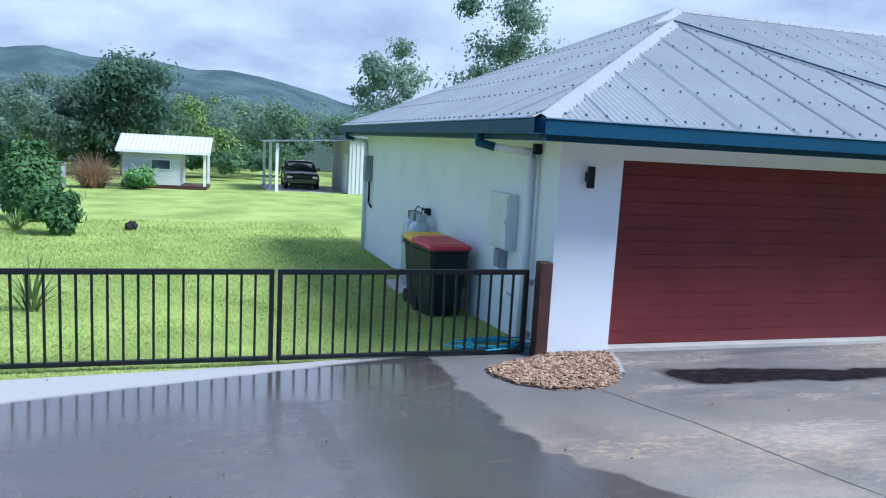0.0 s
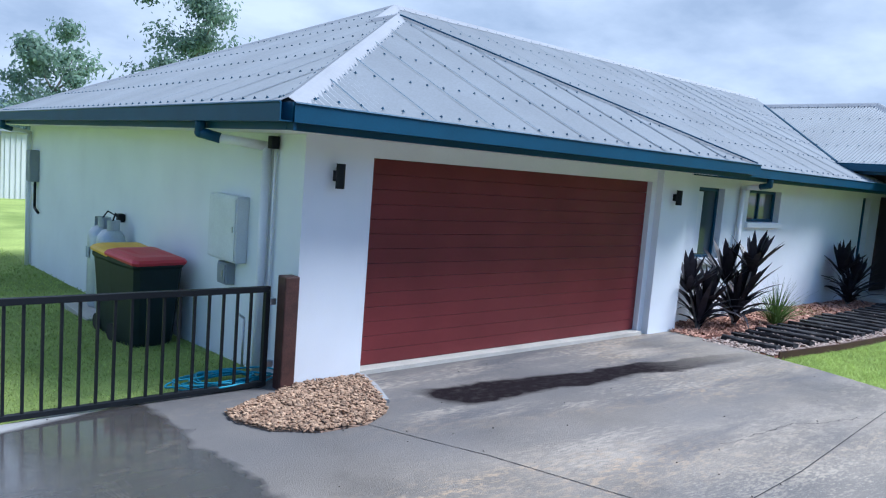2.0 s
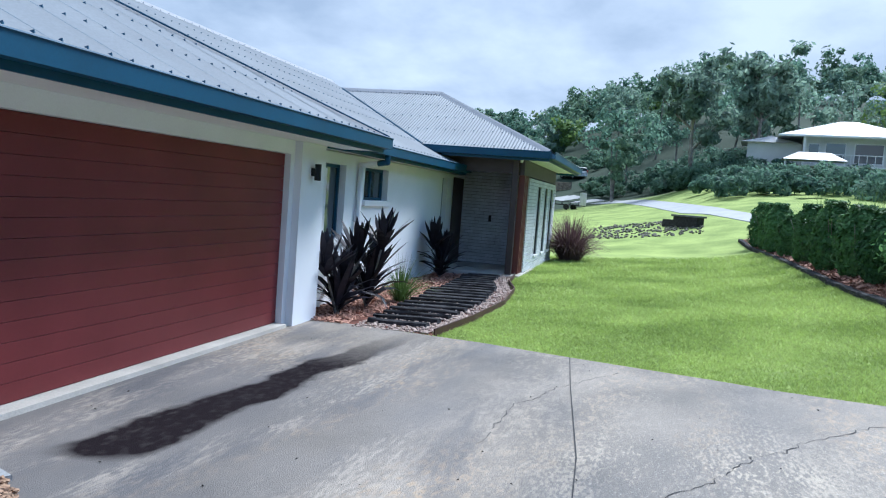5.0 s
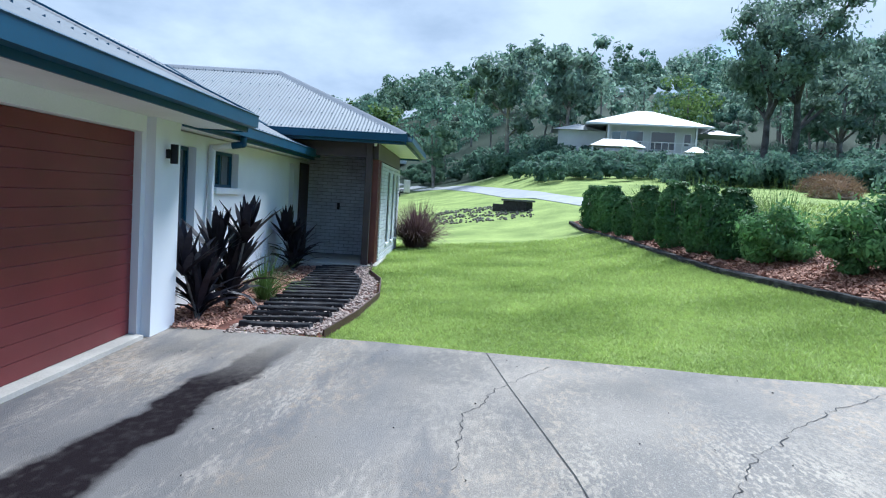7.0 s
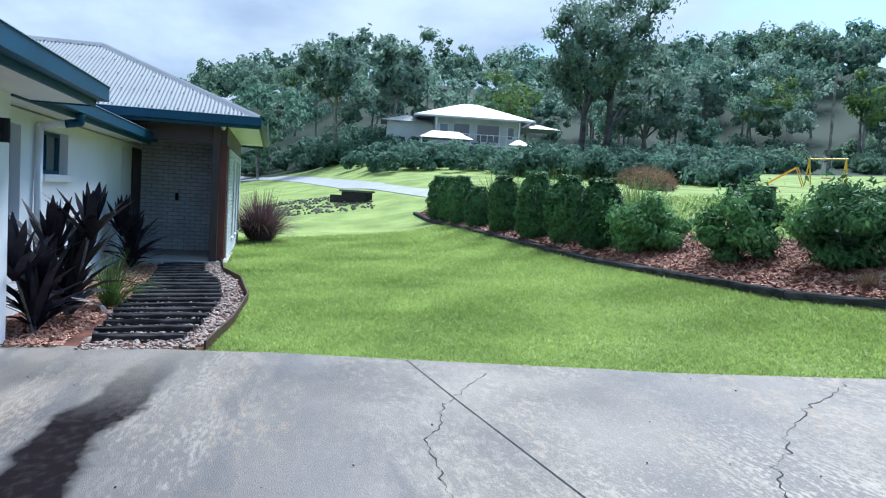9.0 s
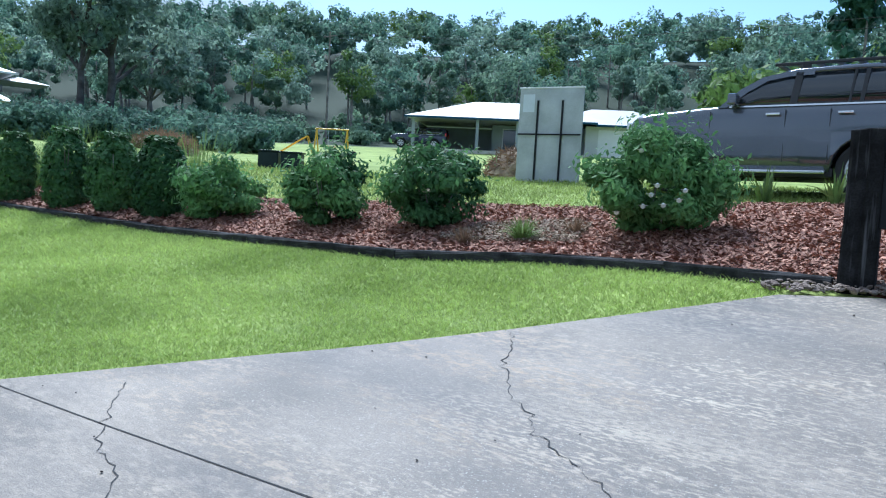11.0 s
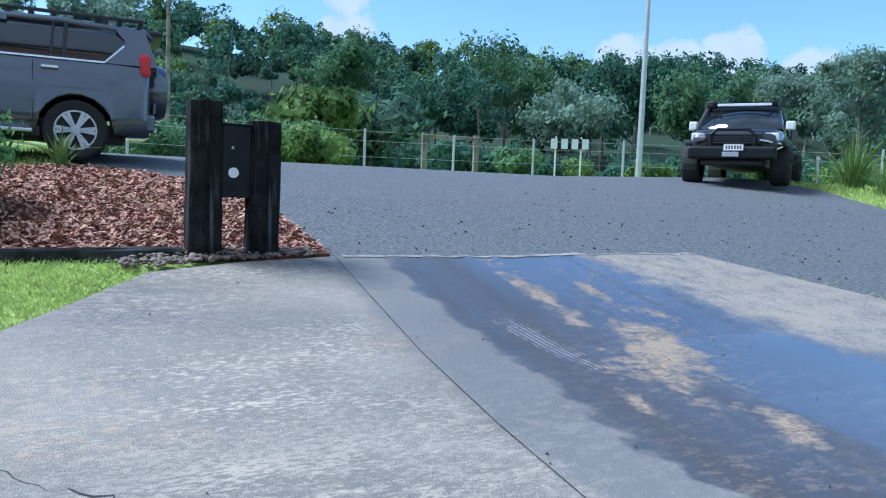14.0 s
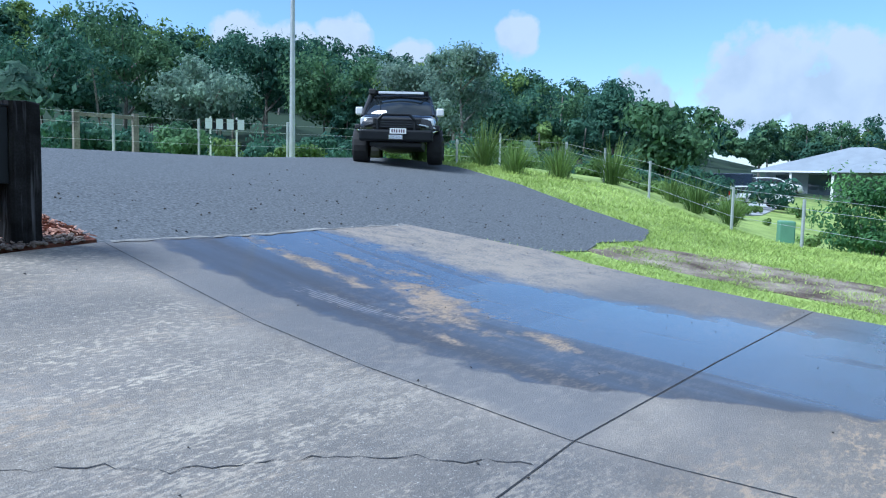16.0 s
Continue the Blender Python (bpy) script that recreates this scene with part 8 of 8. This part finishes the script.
for side, (ya, yb) in enumerate(((-1.3, 0.2), (0.2, 1.7))):
    prev = None
    for i in range(n + 1):
        x = -2.05 + 4.2 * i / n
        dz = 0.02 if i % 2 else 0
        za, zb = (1.78, 2.5) if side == 0 else (2.5, 1.78)
        pair = [rf.verts.new((x, ya, za + dz)), rf.verts.new((x, yb, zb + dz))]
        if prev:
            rf.faces.new((prev[0], pair[0], pair[1], prev[1]))
        prev = pair
part("roof", rf, M_PALEROOF, sh, "pale ribbed steel roof")
part("fascia", bx(-2.05, 2.15, -1.33, -1.3, 1.68, 1.79), M_TRIM, sh)

cp = thing("carport", "white-posted carport joined to a pale steel shed", "carport", "", (1.6, 33.0, ground_z(1.6, 33)))
for x, y in ((-2.0, -2.3), (-2.15, 0.2), (-2.3, 3.0)):
    part("post", bx(x - 0.07, x + 0.07, y - 0.07, y + 0.07, -0.05, 2.45), M_TRIM, cp)
rb = bmesh.new()
poly(rb, [(-2.6, -2.6, 2.5), (1.6, -2.6, 2.75), (1.6, 3.6, 2.75), (-2.6, 3.6, 2.5)])
bmesh.ops.solidify(rb, geom=rb.faces[:], thickness=0.09)
part("roof", rb, M_GREYROOF, cp)
part("floor_slab", bx(-2.4, 1.5, -2.5, 3.5, -0.1, 0.03), M_CONC, cp)
part("shed_wall", bx(1.6, 5.6, -2.4, 3.4, -0.1, 2.9), M_CREAM, cp, "pale ribbed shed wall")
for k in range(18):
    part("cladding_rib", bx(1.75 + k * 0.21, 1.83 + k * 0.21, -2.43, -2.4005, 0.0, 2.86), M_CREAM, cp)
part("shed_roof", bx(1.45, 5.8, -2.6, 3.6, 2.901, 3.0), M_GREYROOF, cp)
part("side_door", bx(1.56, 1.599, -1.6, -0.8, 0.03, 2.05), M_TRIM, cp)
suv("black_sedan", "black car parked under the carport", M_BLACKPAINT, (1.25, 36.6, ground_z(1.2, 36) + 0.02), -92, rack=False, spare=False, detail=False, H=1.5, belt=0.98, hood_z=0.98, r=0.33)

# a black bird on the lawn, built as a rough lump, and the side fence
heap = thing("lawn_bird", "small dark lump on the lawn standing for a black bird", "soil heap", "", (-5.4, 13.7, ground_z(-5.4, 13.7)))
hb = bmesh.new()
bmesh.ops.create_icosphere(hb, subdivisions=3, radius=0.16)
for v in hb.verts:
    v.co *= 1 + 0.3 * noise.noise(v.co * 12)
    v.co.z = v.co.z * 0.9 + 0.1
# the lump is the bird's body
part("soil", hb, M_SLEEPER, heap)
fence = thing("side_fence", "grey wire fence with steel posts along the yard", "fence", "", (0, 0, 0))
for i in range(9):
    y = 8 + i * 2.6
    part("post", tb((-9.6, y, ground_z(-9.6, y) - 0.2), (-9.6, y, ground_z(-9.6, y) + 1.1), 0.03, None, 8), M_BOXG, fence)
for z in (0.25, 0.65, 1.05):
    part("wire", tb((-9.6, 8, ground_z(-9.6, 8) + z), (-9.6, 28.8, ground_z(-9.6, 28.8) + z), 0.012, None, 6), M_BOXG, fence)
part("panel", bx(-9.65, -9.61, 8, 28.8, ground_z(-9.6, 28) + 0.05, ground_z(-9.6, 28) + 0.95), M_GREYWALL, fence)


# ---- things across the road ----
def pole(name, label, x, y, h, r, material, cat="pole"):
    t = thing(name, label, cat, "", (x, y, ground_z(x, y)))
    part("shaft", tb((0, 0, -0.3), (0, 0, h), r, r * 0.55, 14), material, t)
    part("base_plate", tb((0, 0, -0.05), (0, 0, 0.06), r * 1.6, r * 1.5, 14), material, t)
    return t


M_STEEL = mat("galvanised_steel", (0.48, 0.5, 0.53), 0.45, 0.08, 3, 40, 0.03, 0.5)
pole("street_light_pole", "tall tapered grey steel pole behind the road", -17.0, -24.9, 11.0, 0.12, M_STEEL)
for x, y, h in ((-1.6, -42.0, 8.5), (57.0, -51.0, 11.0)):
    p = pole("power_pole", "slender grey timber power pole", x, y, h, 0.14, M_BARK)
    part("cross_arm", bx(-0.9, 0.9, -0.05, 0.05, h - 0.5, h - 0.4), M_BARK, p)
wires = thing("power_line", "thin dark overhead cables before the woods", "cable", "", (0, 0, 0))
for dz in (0.0, 0.5):
    wb_ = bmesh.new()
    a, b = Vector((57, -51, ground_z(57, -51) + 10.4 + dz)), Vector((-1.6, -42, ground_z(-1.6, -42) + 8.0 + dz))
    pts = [a.lerp(b, i / 12) - Vector((0, 0, 1.2 * math.sin(math.pi * i / 12))) for i in range(13)]
    for p, q in zip(pts, pts[1:]):
        tube(wb_, p, q, 0.012, None, 5, False)
    part("cable", wb_, M_SLEEPER, wires)

cs = thing("chevron_board", "black and white barrier board on two posts", "road sign", "", (-13.75, -24.95, ground_z(-13.75, -24.95)), 146)
for x in (-0.5, 0.42):
    part("post", bx(x - 0.03, x + 0.03, -0.03, 0.03, -0.1, 1.5), M_TRIM, cs)
part("board", bx(-0.7, 0.7, -0.05, -0.031, 1.05, 1.42), M_BLACK, cs)
for i in range(4):
    part("white_panel", bx(-0.68 + i * 0.376, -0.44 + i * 0.376, -0.056, -0.051, 1.05, 1.42), M_PLATE_, cs)


def post_fence(pts, h, label, wire=True):
    f = thing("paddock_fence", label, "fence", "", (0, 0, 0))
    for (ax, ay), (bx_, by) in zip(pts, pts[1:]):
        n = max(1, round(math.hypot(bx_ - ax, by - ay) / 2.4))
        for i in range(n):
            x, y = ax + (bx_ - ax) * i / n, ay + (by - ay) * i / n
            part("post", tb((x, y, ground_z(x, y) - 0.1), (x, y, ground_z(x, y) + h), 0.035, None, 7), M_STEEL, f)
        for z in (0.35, 0.75, h - 0.06):
            part("wire", tb((ax, ay, ground_z(ax, ay) + z), (bx_, by, ground_z(bx_, by) + z), 0.004, None, 5), M_STEEL, f)
    return f


post_fence([(1.5, -19.5), (-4, -20.0), (-9, -20), (-14.2, -18.6), (-18.6, -13.6), (-16.6, -10.0), (-14.6, -7.2), (-11.8, -3.6), (-10.5, -1.0)], 1.05, "wire paddock fence with steel posts")
wg = thing("timber_gate", "grey timber gate posts and rail at the paddock", "gate", "", (-6.9, -21.0, ground_z(-6.9, -21)), -10)
for x in (-0.75, 0.75):
    part("post", bx(x - 0.07, x + 0.07, -0.07, 0.07, -0.1, 1.15), M_BARK, wg)
part("rail", bx(-0.75, 0.75, -0.03, 0.03, 1.0, 1.1), M_BARK, wg)
rbn = thing("red_lid_bin", "dark green bin with red lid behind the road", "bin", "", (-6.0, -30.1, ground_z(-6.0, -30.1)))
part("tub", bx(-0.27, 0.27, -0.3, 0.3, 0, 0.95, 0.04), M_BIN, rbn)
part("lid", bx(-0.3, 0.3, -0.34, 0.34, 0.951, 1.02, 0.03), M_REDLID, rbn)
mk = thing("marker_post", "leaning white marker post at the road's edge", "post", "", (-0.55, -16.3, ground_z(-0.5, -16.3)), 0)
part("post", tb((0, 0, -0.1), (-0.1, 0, 0.55), 0.035, None, 8), M_TRIM, mk)
tbx = thing("cable_cabinet", "small green service cabinet on the verge", "cabinet", "", (-15.7, -6.2, ground_z(-15.7, -6.2)), 20)
part("case", bx(-0.22, 0.22, -0.18, 0.18, 0, 0.6, 0.03), mat("green_cabinet", (0.12, 0.26, 0.17), 0.5, 0.06, 4, 40, 0.03), tbx)
tl = thing("utility_bracket", "small white sign behind the verge", "sign", "", (-13.7, -14.6, ground_z(-13.7, -14.6)), 30)
part("post", tb((0, 0, -0.1), (0.12, 0, 0.62), 0.03, None, 8), M_TRIM, tl)
part("plate", bx(-0.25, 0.2, -0.02, 0.02, 0.625, 0.7), M_TRIM, tl)

# play things and piles on the neighbour's lawn
def a_frame(x, y, rz):
    s = thing("swing_set", "yellow metal swing frame on the lawn", "swing", "", (x, y, ground_z(x, y)), rz)
    m = M_YELLOW
    for ex in (-1.0, 1.0):
        for ey in (-0.6, 0.6):
            part("leg", tb((ex, ey, -0.05), (ex, 0, 1.55), 0.045, None, 8), m, s)
    part("top_bar", tb((-1.1, 0, 1.55), (1.1, 0, 1.55), 0.045, None, 8), m, s)
    part("seat", bx(-0.25, 0.25, -0.1, 0.1, 0.4, 0.45), M_REDLID, s)
    for ex in (-0.22, 0.22):
        part("rope", tb((ex, 0, 0.45), (ex, 0, 1.53), 0.012, None, 6), M_STEEL, s)


def slide(x, y, rz):
    s = thing("slide", "yellow plastic slide on the lawn", "slide", "", (x, y, ground_z(x, y)), rz)
    b = bmesh.new()
    poly(b, [(-0.9, -0.25, 0.1), (0.7, -0.25, 1.1), (0.7, 0.25, 1.1), (-0.9, 0.25, 0.1)])
    bmesh.ops.solidify(b, geom=b.faces[:], thickness=0.06)
    part("chute", b, M_YELLOW, s)
    part("ladder", tb((1.1, 0.2, 0), (0.7, 0.2, 1.1), 0.03, None, 8), M_YELLOW, s)
    part("ladder", tb((1.1, -0.2, 0), (0.7, -0.2, 1.1), 0.03, None, 8), M_YELLOW, s)


a_frame(37.0, -34.2, 215)
slide(36.6, -31.0, 215)


def pile(name, label, x, y, w, h, n, seed, material, blade=0.5):
    rng = np.random.default_rng(seed)
    t = thing(name, label, "heap", "", (x, y, ground_z(x, y)))
    b = bmesh.new()
    bmesh.ops.create_icosphere(b, subdivisions=3, radius=1.0)
    for v in b.verts:
        k = 1 + 0.25 * noise.noise(v.co * 2.2 + Vector((seed, 0, 0)))
        v.co = Vector((v.co.x * w / 2 * k, v.co.y * w / 3 * k, max(-0.1, v.co.z * h * k * 0.9)))
    part("core", b, material, t)
    a = rng.normal(size=(n, 3))
    a /= np.linalg.norm(a, axis=1, keepdims=True)
    a[:, 2] = np.abs(a[:, 2])
    quads("straw", leaf_cloud(a * np.array([w / 2, w / 3, h]), 0.035, blade / 0.035, rng), M_DRY, t)


M_STRAW = mat("cut_straw", (0.3, 0.22, 0.15), 0.9, 0.3, 4, 40, 0.8, 0, 0.2, (0.48, 0.38, 0.27))
pile("brush_pile", "brown heap of cut grass and branches", 12.2, -19.2, 2.0, 0.95, 700, 401, M_STRAW)
pile("brush_pile", "dark brown heap beside the sign", 9.6, -19.6, 1.2, 0.55, 200, 402, M_MULCH)
pile("brush_pile", "low brown heap of dry branches on the lawn", 37.0, -22.5, 4.0, 0.85, 1200, 403, M_STRAW, 0.9)
pile("brush_pile", "low brown heap of dry branches on the lawn", 31.5, -20.0, 2.6, 0.7, 800, 404, M_STRAW, 0.8)
bld = thing("boulder", "pale weathered boulder behind the flower shrub", "boulder", "", (7.0, -18.6, ground_z(7, -18.6)))
b = bmesh.new()
bmesh.ops.create_icosphere(b, subdivisions=3, radius=1.0)
for v in b.verts:
    v.co *= 1 + 0.25 * noise.noise(v.co * 1.7)
    v.co = Vector((v.co.x * 0.75, v.co.y * 0.5, v.co.z * 0.42 + 0.2))
part("rock", b, mat("pale_rock", (0.3, 0.26, 0.22), 0.9, 0.25, 3, 30, 0.6, 0, 0.3, (0.45, 0.41, 0.36)), bld)
for x, y in ((21.4, -18.7), (22.3, -18.4)):
    t = thing("garden_tank", "low dark square planter on the lawn", "planter", "lawn planters", (x, y, ground_z(x, y)), 40)
    part("case", bx(-0.36, 0.36, -0.3, 0.3, -0.05, 0.6, 0.03), M_BIN, t)
    part("rim", bx(-0.4, 0.4, -0.34, 0.34, 0.601, 0.65, 0.01), M_BIN, t)
mb = thing("lawn_letterbox", "small dark letterbox on a stake", "letterbox", "", (17.2, -17.6, ground_z(17.2, -17.6)), 40)
part("stake", bx(-0.03, 0.03, -0.03, 0.03, -0.1, 0.55), M_BARK, mb)
part("box", bx(-0.13, 0.13, -0.1, 0.1, 0.551, 0.75, 0.01), M_BLACK, mb)

# the lane, stone drain and rocks beyond the front lawn
LANE = [(31, -11.2), (36.5, -9.3), (42.5, -7.7), (54.5, -6.0), (66, -4.2), (77, -1.2), (92, 5.0), (90.5, 7.5), (76, 1.0), (66, -2.3), (55, -4.2), (42, -6.2), (35.6, -8.1), (30, -9.6)]
M_LANE = mat("pale_lane", (0.36, 0.37, 0.38), 0.85, 0.08, 1, 20, 0.2)
draped("lane", LANE, 0.03, M_LANE, "pale concrete lane across the far lawn", "road", 1.0, thick=0.06)
cv = thing("stone_culvert", "dark stone culvert head beside the lane", "culvert", "", (33.7, -6.2, ground_z(33.7, -6.2)), 33)
part("head_wall", bx(-0.9, 0.9, -0.2, 0.2, -0.3, 0.45, 0.03), M_SLEEPER, cv)
part("cap", bx(-1.0, 1.0, -0.26, 0.26, 0.451, 0.54, 0.02), mat("grey_stone_cap", (0.11, 0.115, 0.12), 0.9, 0.2, 3, 30, 0.4), cv)
part("wing_wall", bx(0.901, 1.9, -0.2, 0.1, -0.3, 0.28, 0.03), M_SLEEPER, cv)
rr = np.random.default_rng(77)
M_ROCK = mat("grey_rubble", (0.15, 0.145, 0.12), 0.9, 0.25, 4, 30, 0.5, 0, 0.3, (0.28, 0.265, 0.21), 0.4)
pebble_cloud("rubble", "grey rubble along the ditch", [(float(x), float(y), ground_z(x, y) + 0.03) for x, y in zip(rr.uniform(30.5, 38, 460), rr.uniform(-6.8, -1.8, 460))], 0.062, M_ROCK, 78, 0.7, "rubble")

# by the far end of the lane: a timber wall, a parked car and a small trailer
lw = thing("retaining_wall", "brown timber retaining wall beyond the lane", "wall", "", (96.0, 7.7, ground_z(96.0, 7.7)), 97)
for i in range(3):
    part("board", bx(-2.4, 2.4, -0.08, 0.08, 0.1 + i * 0.42, 0.5 + i * 0.42, 0.02), M_STRAW, lw)
for x in (-2.4, -0.8, 0.8, 2.4):
    part("post", bx(x - 0.09, x + 0.09, -0.2, -0.081, -0.3, 1.45), M_BARK, lw)
suv("white_wagon", "white wagon parked beyond the lane", M_WHITEPAINT, (104.5, 5.2, ground_z(104.5, 5.2)), 40, rack=False, spare=False, detail=False, H=1.7)
tr_ = thing("box_trailer", "small dark trailer with a loading ramp", "trailer", "", (66.5, 2.4, ground_z(66.5, 2.4)), 70)
part("tray", bx(-1.2, 1.2, -0.7, 0.7, 0.42, 0.52, 0.02), M_BLACK, tr_)
for y in (-0.7, 0.66):
    part("side_rail", bx(-1.2, 1.2, y, y + 0.04, 0.75, 0.79), M_BLACK, tr_)
    for x in (-1.2, -0.4, 0.4, 1.16):
        part("stake", bx(x, x + 0.04, y, y + 0.04, 0.521, 0.749), M_BLACK, tr_)
    wheel(tr_, 0.0, y * 1.12, 0.28, 0.18, 1 if y > 0 else -1, M_DARKRIM)
part("ramp", bx(-1.3, -1.24, -0.66, 0.66, 0.5, 1.65, 0.01), M_STEEL, tr_)
part("drawbar", bx(1.2, 2.2, -0.04, 0.04, 0.42, 0.5), M_BLACK, tr_)
# vehicles on the low ground
suv("white_hatchback", "white hatchback parked on the low ground", M_WHITEPAINT, (-52.9, -16.7, ground_z(-52.9, -16.7)), 125, rack=False, spare=False, detail=False, H=1.5, belt=0.98, hood_z=0.95, r=0.31)
suv("white_pickup", "white utility parked by the low house", M_WHITEPAINT, (-70.5, -19.2, ground_z(-70.5, -19.2)), 122, rack=False, spare=False, detail=False, H=1.7)
tk_ = thing("covered_trailer", "dark covered trailer on the low ground", "trailer", "", (-67.5, -21.2, ground_z(-67.5, -21.2)), 95)
part("box", bx(-2.2, 2.2, -1.1, 1.1, 0.5, 2.1, 0.05), M_NAVY, tk_)
part("frame", bx(-2.3, 2.6, -0.9, 0.9, 0.3, 0.49), M_BLACK, tk_)
for s in (-1, 1):
    wheel(tk_, 0.0, s * 1.0, 0.33, 0.2, s, M_DARKRIM)
LOWLANE = [(-34, -14.5), (-44, -13), (-60, -15), (-75, -18), (-75, -22), (-60, -19.5), (-44, -17), (-34, -18)]
draped("lower_lane", LOWLANE, 0.05, M_LANE, "pale lane on the low ground", "road", 2.5)
rough_edge = []
for (ax, ay), (ex, ey) in zip(DIRT, DIRT[1:] + DIRT[:1]):
    for i in range(7):
        q = Vector((ax + (ex - ax) * i / 7, ay + (ey - ay) * i / 7, 0))
        rough_edge.append((q.x + noise.noise(q * 2.3) * 0.22, q.y + noise.noise(q * 2.3 + Vector((9, 0, 0))) * 0.22))
M_DIRT = mat("bare_brown_earth", (0.17, 0.12, 0.09), 0.95, 0.35, 2.2, 30, 0.8, 0, 0.2, (0.36, 0.31, 0.24))
draped("bare_earth", rough_edge, 0.012, M_DIRT, "bare brown earth between road and driveway", "ground", 0.3, thick=0.03)
shrub("loose green bush at the paddock fence", -15.2, -4.2, 2.0, 1.7, 7000, 0.05, M_SHRUB, 301, "", 0.0, "fence_bush")

# ---- bricks of the entry ----
build_bricks()
